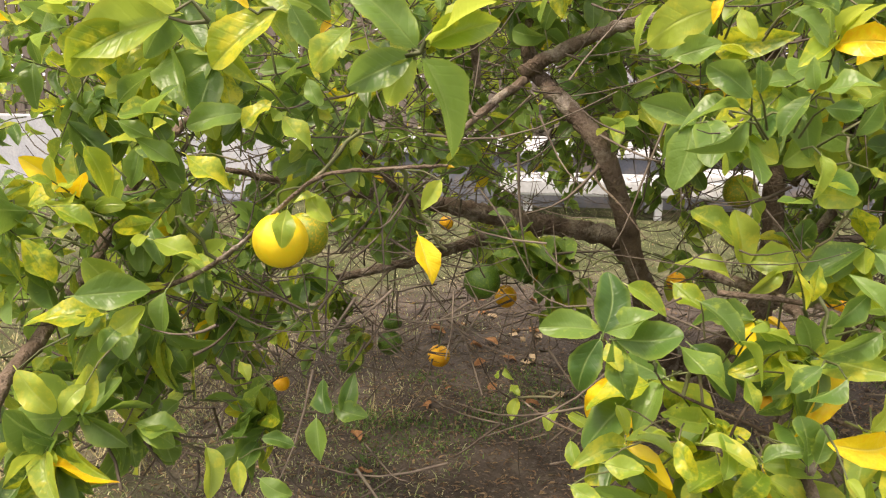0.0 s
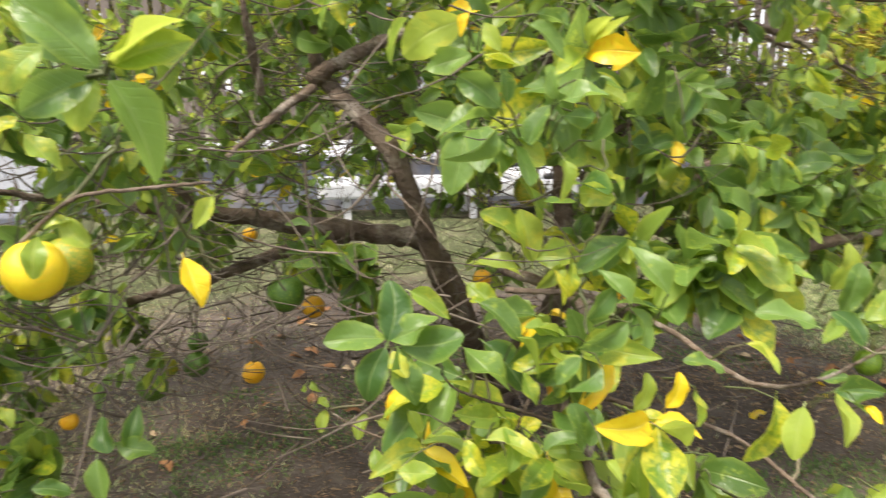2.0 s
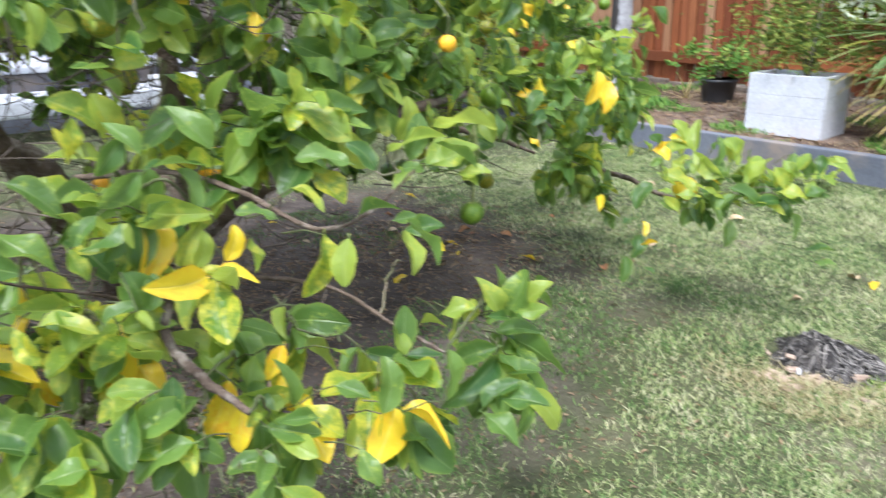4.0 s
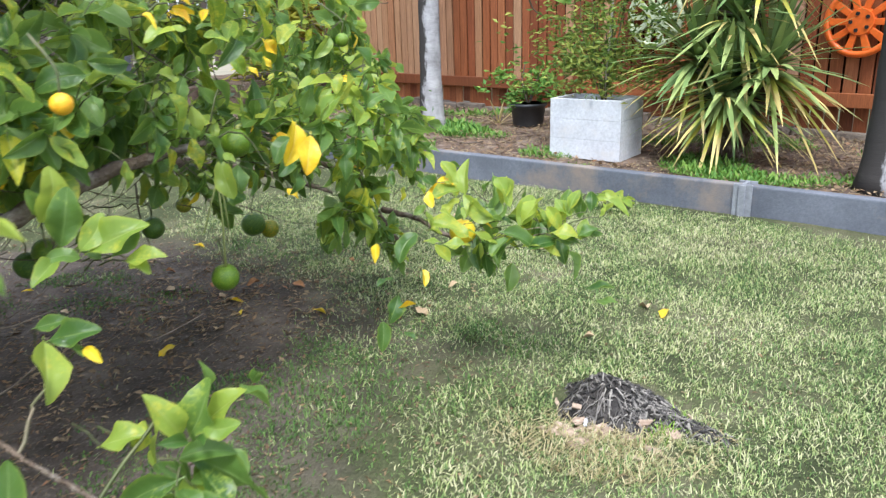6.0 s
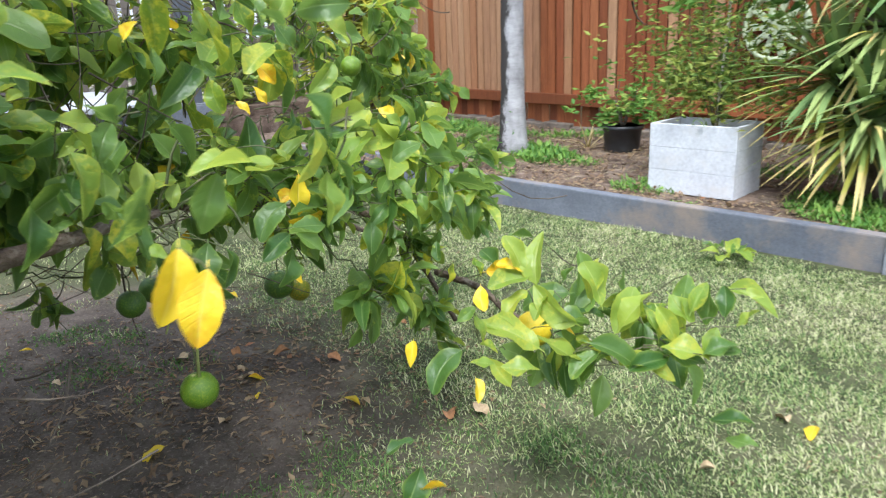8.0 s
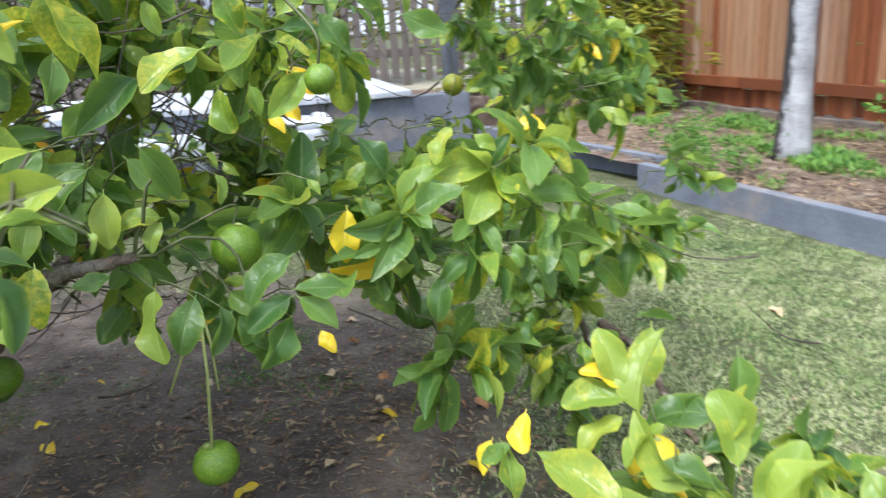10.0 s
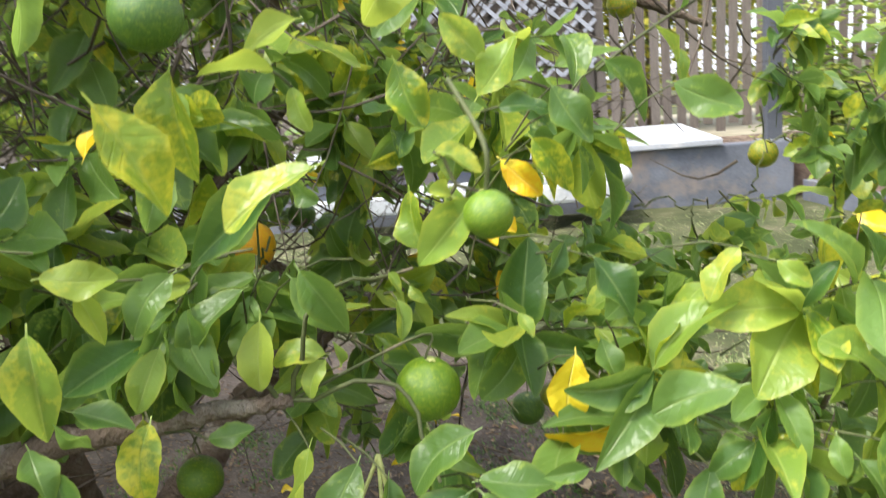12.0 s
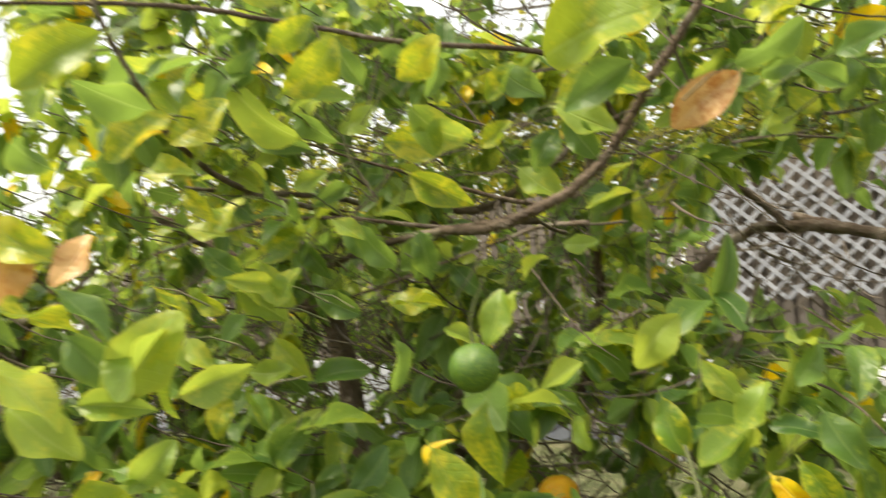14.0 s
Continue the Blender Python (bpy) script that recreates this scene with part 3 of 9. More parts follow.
# ---- things in the bed ----
planter = thing("planter_box", (5.56, 3.04, 0.13), "square white painted timber planter box on the mulch", "planter", turn=6)
for k, (z0, z1) in enumerate(((0.0, 0.1246), (0.1254, 0.2496), (0.2504, 0.375))):
    for lo, hi in (((-0.03, -0.245, z0), (0.0, 0.245, z1)), ((0.27, -0.245, z0), (0.30, 0.245, z1)), ((0.001, -0.245, z0), (0.269, -0.218, z1)), ((0.001, 0.218, z0), (0.269, 0.245, z1))):
        part("board", box_bm(lo, hi, 0.002), M_BOX, planter)
part("soil", box_bm((0.002, -0.216, 0.02), (0.268, 0.216, 0.24)), M_MULCH, planter, "dark potting soil")


def leaf_cards(count, spread, length, width, material, parent, name, seed, lean=0.5, base=(0, 0, 0), droop=0.3, low=-9.0):
    """Many small pointed leaves scattered in an uneven volume."""
    r = np.random.default_rng(seed)
    verts, faces = [], []
    for i in range(count):
        if i % 14 == 0:
            heart = np.array(base) + r.normal(0, 1, 3) * np.array(spread) * 0.45
        p = heart + r.normal(0, 1, 3) * np.array(spread) * 0.10
        if p[2] < low:
            p[2] = low + r.uniform(0.05, 0.5)
        d = r.normal(0, 1, 3)
        d[2] = abs(d[2]) * lean - droop
        d /= np.linalg.norm(d)
        s = np.cross(d, r.normal(0, 1, 3))
        s /= np.linalg.norm(s) + 1e-9
        L, W = length * r.uniform(0.6, 1.2), width * r.uniform(0.7, 1.2)
        up = np.cross(s, d) * 0.12 * L
        b = len(verts)
        verts += [p, p + d * L * 0.5 + s * W * 0.5 + up, p + d * L * 0.5 - s * W * 0.5 + up, p + d * L, p + d * L * 0.5 + up * 0.4]
        faces += [(b, b + 1, b + 4), (b, b + 4, b + 2), (b + 1, b + 3, b + 4), (b + 4, b + 3, b + 2)]
    return hang_on(new(name, mesh_of(name, verts, faces, material)), parent)


def stems(parent, count, height, spread, radius, material, seed, name="stem", at=(0, 0, 0)):
    r = np.random.default_rng(seed)
    for i in range(count):
        top = np.array([r.normal(0, spread), r.normal(0, spread), height * r.uniform(0.7, 1.05)])
        mid = top * 0.5 + r.normal(0, spread * 0.2, 3)
        line = smooth_line([(*at, radius), (*(np.array(at) + mid), radius * 0.7), (*(np.array(at) + top), radius * 0.3)], 4)
        v, f = tube(line[:, :3], line[:, 3], 6)
        hang_on(new(name, mesh_of(name, v, f, material, smooth=True)), parent)


M_CANE = surface("pale cane", (0.50, 0.45, 0.36), (0.66, 0.60, 0.48), 20, 0.7, 0.3, 90, 0.2, 0.001)
shrub = thing("potted_shrub", (5.76, 3.04, 0.44), "airy light green shrub growing in the planter box", "shrub")
stems(shrub, 10, 1.1, 0.2, 0.004, M_TWIG, 31)
stems(shrub, 1, 1.2, 0.05, 0.013, M_CANE, 33)
tagged(leaf_cards(3400, (0.42, 0.46, 0.85), 0.05, 0.018, M_SHRUB, shrub, "foliage", 32, 0.6, (0.06, 0.07, 0.64), 0.1, 0.06), kind="stuff")
tagged(leaf_cards(1100, (0.24, 0.50, 0.34), 0.06, 0.022, M_SHRUB, shrub, "low_foliage", 36, 0.5, (0.05, 0.14, 0.26), 0.2, 0.02), "fresh yellow-green lower leaves", kind="stuff")
tagged(leaf_cards(260, (0.30, 0.34, 0.34), 0.12, 0.045, M_WEED, shrub, "broad_foliage", 35, 0.4, (0.14, -0.10, 0.92), 0.3, 0.3), "broader dark green leaves", kind="stuff")

pot = thing("plant_pot", (6.50, 4.22, 0.13), "round black plastic plant pot on the mulch", "plant pot")
v, f = tube([(0, 0, 0), (0, 0, 0.02), (0, 0, 0.16), (0, 0, 0.165), (0, 0, 0.19), (0, 0, 0.19), (0, 0, 0.15)], [0.118, 0.124, 0.142, 0.152, 0.155, 0.143, 0.138], 28, False)
hang_on(new("pot_body", mesh_of("pot_body", v, f, M_POT, smooth=True)), pot)
v, f = tube([(0, 0, 0.14), (0, 0, 0.162)], [0.137, 0.137], 24)
hang_on(new("soil", mesh_of("soil", v, f, M_MULCH)), pot)
plant = thing("pot_plant", (6.50, 4.22, 0.285), "leafy green plant in the black pot", "plant")
stems(plant, 6, 0.35, 0.1, 0.006, M_DEAD, 41)
tagged(leaf_cards(520, (0.30, 0.30, 0.24), 0.07, 0.028, M_WEED, plant, "foliage", 42, 0.6, (0, 0, 0.15), 0.2, 0.0), kind="stuff")
strap = thing("strap_leaf_plant", (6.42, 4.47, 0.13), "small plant with long yellowing strap leaves", "plant")


def strap_leaves(parent, count, length, width, material, seed, rise=(0.2, 1.2), at=(0, 0, 0), name="leaf", sag=0.5):
    r = np.random.default_rng(seed)
    for i in range(count):
        az, el = r.uniform(0, 2 * math.pi), r.uniform(*rise)
        L, W = length * r.uniform(0.75, 1.1), width * r.uniform(0.8, 1.15)
        d = np.array([math.cos(az) * math.cos(el), math.sin(az) * math.cos(el), math.sin(el)])
        s = np.array([-math.sin(az), math.cos(az), 0.0])
        verts, faces, uvs = [], [], []
        n = 7
        for k in range(n):
            u = k / (n - 1)
            p = np.array(at) + d * L * u + np.array([0, 0, -sag * L * u * u * (0.4 + r.uniform(0, 0.05))])
            w = W * (0.6 + 1.1 * u) * (1 - u) ** 0.85 * 0.78 + 0.0006
            fold = np.array([0, 0, 0.25 * w])
            verts += [p - s * w + fold, p, p + s * w + fold]
            uvs += [(u, 0.0), (u, 0.5), (u, 1.0)]
            if k:
                b = len(verts) - 6
                faces += [(b, b + 1, b + 4, b + 3), (b + 1, b + 2, b + 5, b + 4)]
        hang_on(new(name, mesh_of(name, verts, faces, material, uvs, True)), parent)


strap_leaves(strap, 12, 0.42, 0.012, M_DRY, 51, (0.1, 1.0))

yucca = thing("yucca", (5.98, 2.3, 0.13), "large spiky yucca with green and dry straw-coloured leaves", "yucca")
for k, (ax, ay, az, n) in enumerate(((-0.10, 0.0, 0.42, 75), (0.02, -0.20, 0.56, 75), (-0.05, 0.20, 0.60, 75), (0.02, 0.0, 0.84, 90), (0.05, -0.10, 1.12, 90), (0.0, 0.10, 1.32, 80))):
    line = smooth_line([(0, 0, -0.02, 0.06), (ax * 0.6, ay * 0.6, az * 0.5, 0.05), (ax, ay, az, 0.035)], 4)
    v, f = tube(line[:, :3], line[:, 3], 10)
    hang_on(new("trunk", mesh_of("trunk", v, f, M_BARK, smooth=True)), yucca)
    strap_leaves(yucca, n + 15, 0.56, 0.040, M_YUCCA, 60 + k, (-0.35, 1.4), (ax, ay, az), sag=0.4)
    strap_leaves(yucca, 40 if k < 4 else 10, 0.54, 0.026, M_YUCCA_OLD, 70 + k, (-0.75, 0.35), (ax, ay, az - 0.05), "dry_leaf", 0.75)
strap_leaves(yucca, 70, 0.46, 0.034, M_YUCCA, 79, (-1.25, -0.2), (-0.02, 0.0, 0.46), "leaf", 0.3)


def palm(name, at, r0, r1, height, seed, label):
    ob = thing(name, at, label, "palm tree", "palms in the bed")
    r = np.random.default_rng(seed)
    pts, rad = [], []
    for k in range(40):
        u = k / 39
        pts.append((0.02 * math.sin(u * 3), 0.02 * math.sin(u * 2.2), -0.03 + height * u))
        rad.append((r0 * (1 + 0.55 * math.exp(-u * 22)) * (1 - u) + r1 * u) * (1.0 + (0.035 if k % 3 == 0 else 0.0)))
    v, f = tube(pts, rad, 18)
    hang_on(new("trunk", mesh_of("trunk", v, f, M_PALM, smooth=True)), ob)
    for k in range(9):
        az = k * 0.698 + r.uniform(-0.2, 0.2)
        line = [np.array([math.cos(az), math.sin(az), 0]) * 1.5 * u + np.array([0, 0, height + 0.75 * u - 1.3 * u * u]) for u in np.linspace(0, 1, 12)]
        v, f = tube(line, np.linspace(0.018, 0.003, 12), 5)
        side = np.array([-math.sin(az), math.cos(az), 0])
        for j in range(2, 12):
            for sgn in (-1, 1):
                for q in (0.0, 0.5):
                    p = line[j] * (1 - q) + line[j - 1] * q
                    tip = p + sgn * side * 0.42 * (1.1 - abs(j - 6) / 9) + np.array([0, 0, -0.16])
                    w = np.array([math.cos(az), math.sin(az), 0]) * 0.014
                    b = len(v)
                    v += [p - w, p + w, tip]
                    f.append((b, b + 1, b + 2))
        hang_on(new("frond", mesh_of("frond", v, f, M_WEED)), ob)
    return ob


palm("palm", (5.93, 4.78, 0.13), 0.085, 0.068, 4.2, 81, "slender palm with a pale grey trunk streaked black")
palm("palm", (5.70, 1.36, 0.13), 0.10, 0.085, 4.0, 82, "pale grey palm trunk with a thick dark base")


def wheel(name, at, material, radius, spokes, label):
    """A painted wheel cover hung flat on the fence: rim, spokes and hub."""
    ob = thing(name, at, label, "wheel", "painted wheels on the fence")
    pts = [(0, radius * 0.90 * math.cos(a), radius * 0.90 * math.sin(a)) for a in np.linspace(0, 2 * math.pi, 49)]
    v, f = tube(pts, [radius * 0.10] * 49, 8, False)
    hang_on(new("rim", mesh_of("rim", v, f, material, smooth=True)), ob)
    for k in range(spokes):
        a = 2 * math.pi * k / spokes
        bm = box_bm((-0.014, 0.30 * radius, -0.10 * radius), (0.010, 0.88 * radius, 0.10 * radius), 0.006)
        for vv in bm.verts:
            vv.co.z *= 0.85 + 0.75 * max(0, vv.co.y / radius - 0.5)
        part("spoke", bm, material, ob, m=pose(0, 0, 0, math.degrees(a), 0, 0))
    bm = bmesh.new()
    bmesh.ops.create_cone(bm, cap_ends=True, segments=32, radius1=0.42 * radius, radius2=0.36 * radius, depth=0.034)
    hub = part("hub", bm, material, ob, m=pose(-0.005, 0, 0, 0, -90, 0))
    inv = hub.matrix_basis.inverted()
    for k in range(5):
        a = 2 * math.pi * k / 5
        # solid black disc for the shade in each bolt hole
        bm = bmesh.new()
        bmesh.ops.create_cone(bm, cap_ends=True, segments=10, radius1=0.055 * radius, radius2=0.055 * radius, depth=0.01)
        part("bolt_hole", bm, M_BLACK, hub, m=inv @ pose(-0.024, 0.24 * radius * math.cos(a), 0.24 * radius * math.sin(a), 0, -90, 0))
    return ob


wheel("wheel", (7.075, 3.42, 0.97), M_MINT, 0.24, 10, "pale green painted car wheel hung on the fence")
wheel("wheel", (7.075, 1.95, 0.91), M_ORANGE, 0.23, 10, "bright orange painted car wheel hung on the fence")

# stump in the lawn: a low charred mound of fibres with one long root and pale rotten patches
stump = thing("tree_stump", (3.14, 1.36, 0), "low blackened fibrous tree stump rotting in the lawn", "stump")
rs = np.random.default_rng(9)
ROOT = math.radians(-84)


def stump_height(x, y):
    r = math.hypot(x, y)
    a = math.atan2(y, x)
    edge = 0.165 * (1 + 0.25 * noise.noise(Vector((math.cos(a) * 1.4, math.sin(a) * 1.4, 3))))
    h = 0.065 * max(0.0, 1 - (r / edge) ** 2.2) * (1 + 0.9 * noise.noise(Vector((x * 16, y * 16, 1))))
    along, off = x * math.cos(ROOT) + y * math.sin(ROOT), -x * math.sin(ROOT) + y * math.cos(ROOT)
    if along > 0:
        h = max(h, 0.075 * max(0.0, 1 - along / 0.36) * math.exp(-(off / (0.045 + 0.02 * along)) ** 2))
    return h + 0.009 * noise.noise(Vector((x * 55, y * 55, 5)))


n = 64
v = [(-0.30 + 0.68 * i / n, -0.36 + 0.68 * j / n) for j in range(n + 1) for i in range(n + 1)]
v = [(x, y, stump_height(x, y) - 0.012) for x, y in v]
f = [(j * (n + 1) + i, j * (n + 1) + i + 1, (j + 1) * (n + 1) + i + 1, (j + 1) * (n + 1) + i) for j in range(n) for i in range(n)
     if max(v[j * (n + 1) + i][2], v[(j + 1) * (n + 1) + i + 1][2], v[j * (n + 1) + i + 1][2]) > -0.002]
hang_on(new("stump_wood", mesh_of("stump_wood", v, f, M_STUMP)), stump)
M_CHIP = surface("pale rotten wood", (0.28, 0.20, 0.145), (0.52, 0.41, 0.31), 30, 0.95, 0.1, 60, 0.6, 0.01)
M_FIBRE = blade_material("grey wood fibre", [(0.3, (0.016, 0.015, 0.014)), (0.5, (0.05, 0.046, 0.042)), (0.7, (0.12, 0.11, 0.10)), (0.9, (0.31, 0.285, 0.25))], 0.0)
fv, ff = [], []
for k in range(760):
    if k < 520:
        a, d = rs.uniform(0, 6.28), 0.17 * math.sqrt(rs.random())
        x, y, head = d * math.cos(a), d * math.sin(a), a + rs.normal(0, 1.1)
    else:
        al = rs.uniform(0.05, 0.34)
        x, y = al * math.cos(ROOT), al * math.sin(ROOT)
        o = rs.normal(0, 0.032)
        x, y, head = x - o * math.sin(ROOT), y + o * math.cos(ROOT), ROOT + rs.normal(0, 0.5)
    L = rs.uniform(0.015, 0.055)
    pts = []
    for u in np.linspace(0, 1, 5):
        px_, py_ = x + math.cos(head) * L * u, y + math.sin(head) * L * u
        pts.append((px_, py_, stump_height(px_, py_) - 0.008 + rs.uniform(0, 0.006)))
    tv, tf = tube(pts, np.linspace(rs.uniform(0.0015, 0.004), 0.0008, 5), 4, False)
    b0 = len(fv)
    fv += tv
    ff += [tuple(i + b0 for i in q) for q in tf]
tagged(hang_on(new("fibre", mesh_of("fibre", fv, ff, M_FIBRE)), stump), "loose grey wood fibres", kind="stuff")
FRONT = math.radians(192)
for k in range(34):
    a, d = FRONT + rs.normal(0, 0.6), rs.uniform(0.13, 0.25)
    x, y = d * math.cos(a), d * math.sin(a)
    bm = lump(rs.uniform(0.005, 0.024), (1.3, 0.9, 0.3), 0.9, 2, k, 2.5)
    part("rotten_patch", bm, M_CHIP, stump, "pale tan rotten wood", m=pose(x, y, max(0.0, stump_height(x, y)) + 0.002, rs.uniform(-12, 12), rs.uniform(-12, 12), rs.uniform(0, 360)))
for k in range(6):
    a, d = FRONT + rs.normal(0.4, 0.6), rs.uniform(0.12, 0.22)
    x, y = d * math.cos(a), d * math.sin(a)
    sl, sw = rs.uniform(0.008, 0.028), rs.uniform(0.002, 0.008)
    bm = box_bm((-sl, -sw, -0.003), (sl, sw, 0.003), 0.001)
    part("splinter", bm, M_BOX if k % 9 == 0 else M_CHIP, stump, m=pose(x, y, max(0.0, stump_height(x, y)) + 0.004, rs.uniform(-25, 25), rs.uniform(-14, 14), rs.uniform(0, 360)))

# corner shrub and far trees
side = thing("corner_shrub", (5.25, 8.0, 0.4), "bushy green shrub behind the terrace wall", "shrub")
stems(side, 7, 1.1, 0.2, 0.012, M_DEAD, 191)
tagged(leaf_cards(1500, (0.6, 0.4, 1.0), 0.13, 0.04, M_SHRUB, side, "foliage", 192, 0.4, (0, 0, 0.55), 0.4, 0.0), kind="stuff")
corner = thing("corner_shrub", (6.55, 7.7, 0.1), "tall yellow-green leafy shrub in the fence corner", "shrub")
stems(corner, 8, 1.7, 0.2, 0.02, M_DEAD, 91)
tagged(leaf_cards(3000, (0.55, 0.6, 1.5), 0.20, 0.035, M_FAR, corner, "foliage", 92, 0.3, (0, 0, 1.0), 0.6), kind="stuff")
for k, (x, y, z, w, h) in enumerate(((-5.5, 12.2, 2.7, 2.6, 2.2), (-1.6, 11.8, 2.9, 2.2, 2.1), (1.7, 11.9, 2.7, 2.0, 2.0), (4.4, 12.2, 2.8, 2.0, 2.0), (-11, 14, 3.4, 3.5, 2.2))):
    t = thing("background_tree", (x, y, 0), "yellow-green leafy tree behind the old fence", "tree", "trees beyond the fence")
    line = smooth_line([(0, 0, -0.05, 0.11), (0.1, 0.05, z * 0.5, 0.09), (0, 0, z, 0.05)], 5)
    vv, ff = tube(line[:, :3], line[:, 3], 10)
    hang_on(new("trunk", mesh_of("trunk", vv, ff, M_BARK, smooth=True)), t)
    stems(t, 7, h, w * 0.3, 0.025, M_BARK, 95 + k, "limb", (0, 0, z * 0.75))
    tagged(leaf_cards(11000, (w, w * 0.7, h), 0.17, 0.085, M_FAR, t, "crown", 100 + k, 0.5, (0, 0, z), 0.2), kind="stuff")


# ---- citrus tree: lines of its limbs, leafy clumps and fruit, in metres ----
LIMB_A = [(1.6, 2.97, -0.03, 0.06), (1.52, 2.75, 0.28, 0.042), (1.36, 2.35, 0.56, 0.029), (1.277, 2.132, 0.741, 0.023), (1.189, 2.036, 0.956, 0.021), (1.12, 2.09, 1.045, 0.02), (1.043, 2.156, 1.132, 0.018), (1.016, 2.22, 1.256, 0.018), (1.0, 2.344, 1.446, 0.012)]
LIMB_A2 = [(1.018, 2.137, 1.12, 0.018), (1.085, 2.092, 1.16, 0.016), (1.166, 2.061, 1.199, 0.014), (1.272, 2.04, 1.231, 0.011), (1.406, 2.056, 1.266, 0.008), (1.531, 2.059, 1.331, 0.004)]
LIMB_A3 = [(1.025, 2.137, 1.108, 0.011), (0.953, 1.979, 1.056, 0.009), (0.917, 1.877, 1.026, 0.006), (0.877, 1.773, 0.991, 0.004)]
LIMB_A4 = [(0.924, 1.979, 1.094, 0.008), (0.918, 1.927, 1.156, 0.008), (0.909, 1.872, 1.222, 0.007), (0.901, 1.862, 1.297, 0.005)]
LIMB_B = [(1.56, 2.85, 0.2, 0.045), (1.392, 2.786, 0.594, 0.034), (1.189, 2.729, 0.671, 0.032), (0.997, 2.696, 0.706, 0.03), (0.879, 2.649, 0.736, 0.027), (0.684, 2.589, 0.774, 0.02), (0.474, 2.505, 0.812, 0.013), (0.276, 2.348, 0.871, 0.007)]
LIMB_B2 = [(1.12, 2.734, 0.668, 0.022), (0.931, 2.732, 0.627, 0.02), (0.684, 2.6, 0.57, 0.015), (0.481, 2.453, 0.55, 0.011), (0.379, 2.308, 0.516, 0.007)]
LIMB_D = [(0.30, 1.30, 0.57, 0.009), (0.265, 1.428, 0.655, 0.0125), (0.251, 1.562, 0.693, 0.0125), (0.248, 1.742, 0.776, 0.012), (0.262, 1.91, 0.907, 0.011), (0.33, 2.12, 1.03, 0.009), (0.52, 2.40, 1.02, 0.008), (0.70, 2.60, 0.78, 0.012)]
LIMB_T = [(0.905, 1.33, 1.0, 0.0016), (0.872, 1.325, 0.998, 0.0022), (0.745, 1.42, 0.975, 0.0027), (0.678, 1.468, 0.932, 0.003), (0.59, 1.518, 0.857, 0.0034), (0.49, 1.58, 0.79, 0.0042), (0.36, 1.64, 0.735, 0.006), (0.255, 1.60, 0.71, 0.008)]
LIMB_Q = [(1.37, 1.60, 0.43, 0.006), (1.41, 1.63, 0.485, 0.0085), (1.449, 1.659, 0.562, 0.009), (1.475, 1.682, 0.60, 0.009), (1.515, 1.80, 0.70, 0.011), (1.44, 2.10, 0.70, 0.014)]
LIMB_W = [(1.19, 2.05, 0.95, 0.006), (1.168, 2.0, 0.913, 0.0028), (1.214, 1.95, 0.864, 0.0022), (1.257, 1.9, 0.808, 0.0008)]
LIMB_C = [(1.6, 2.97, 0, 0.05), (1.647, 2.913, 0.033, 0.052), (1.8, 2.971, 0.171, 0.046), (1.954, 3.077, 0.372, 0.037), (2.078, 3.148, 0.457, 0.033), (2.258, 3.287, 0.533, 0.03), (2.505, 3.421, 0.521, 0.027), (2.813, 3.462, 0.476, 0.025), (3.097, 3.47, 0.45, 0.023), (3.341, 3.443, 0.38, 0.02), (3.526, 3.357, 0.315, 0.013), (3.656, 3.214, 0.243, 0.007)]
LIMB_C2 = [(2.258, 3.287, 0.533, 0.02), (2.443, 3.07, 0.591, 0.009), (2.565, 2.878, 0.606, 0.007), (2.714, 2.73, 0.625, 0.005), (2.868, 2.656, 0.597, 0.003)]
LIMB_C3 = [(1.964, 3.045, 0.368, 0.022), (2.039, 3.023, 0.563, 0.018), (2.107, 3.019, 0.685, 0.014), (1.869, 2.73, 0.891, 0.011), (1.894, 2.636, 0.968, 0.009), (2.094, 2.519, 1.095, 0.007)]
LIMB_E = [(1.58, 2.9, 0.1, 0.04), (1.75, 2.6, 0.5, 0.033), (1.688, 2.554, 1.16, 0.026), (1.566, 2.506, 1.27, 0.02), (1.422, 2.404, 1.406, 0.014), (1.257, 2.323, 1.518, 0.009)]
LIMB_E2 = [(1.564, 2.508, 1.273, 0.0075), (1.87, 2.387, 1.328, 0.007), (2.145, 2.239, 1.335, 0.0065), (2.349, 2.093, 1.314, 0.0072), (2.439, 2.104, 1.34, 0.0072), (2.499, 2.109, 1.377, 0.0066), (2.537, 2.107, 1.419, 0.0064), (2.574, 2.095, 1.465, 0.0065), (2.607, 2.083, 1.494, 0.006), (2.65, 2.065, 1.538, 0.005), (2.688, 2.056, 1.575, 0.003)]
LIMB_E4 = [(2.332, 2.313, 1.363, 0.0042), (2.25, 2.269, 1.389, 0.0035), (2.172, 2.193, 1.422, 0.0029), (2.097, 2.091, 1.456, 0.0022), (2.049, 1.998, 1.484, 0.0015)]
LIMB_E5 = [(2.315, 2.328, 1.36, 0.0048), (2.171, 2.288, 1.347, 0.0041), (2.019, 2.178, 1.373, 0.0034), (1.953, 2.05, 1.361, 0.0027), (1.891, 1.909, 1.315, 0.002)]
LIMB_E6 = [(2.39, 2.34, 1.331, 0.0045), (2.304, 2.359, 1.336, 0.0039), (2.184, 2.358, 1.312, 0.0032), (2.005, 2.244, 1.247, 0.0026), (1.889, 2.142, 1.218, 0.002)]
LIMB_E3 = [(2.12, 2.761, 1.397, 0.008), (1.933, 2.597, 1.407, 0.007), (1.81, 2.431, 1.459, 0.006), (1.705, 2.253, 1.469, 0.006), (1.638, 2.169, 1.479, 0.004)]
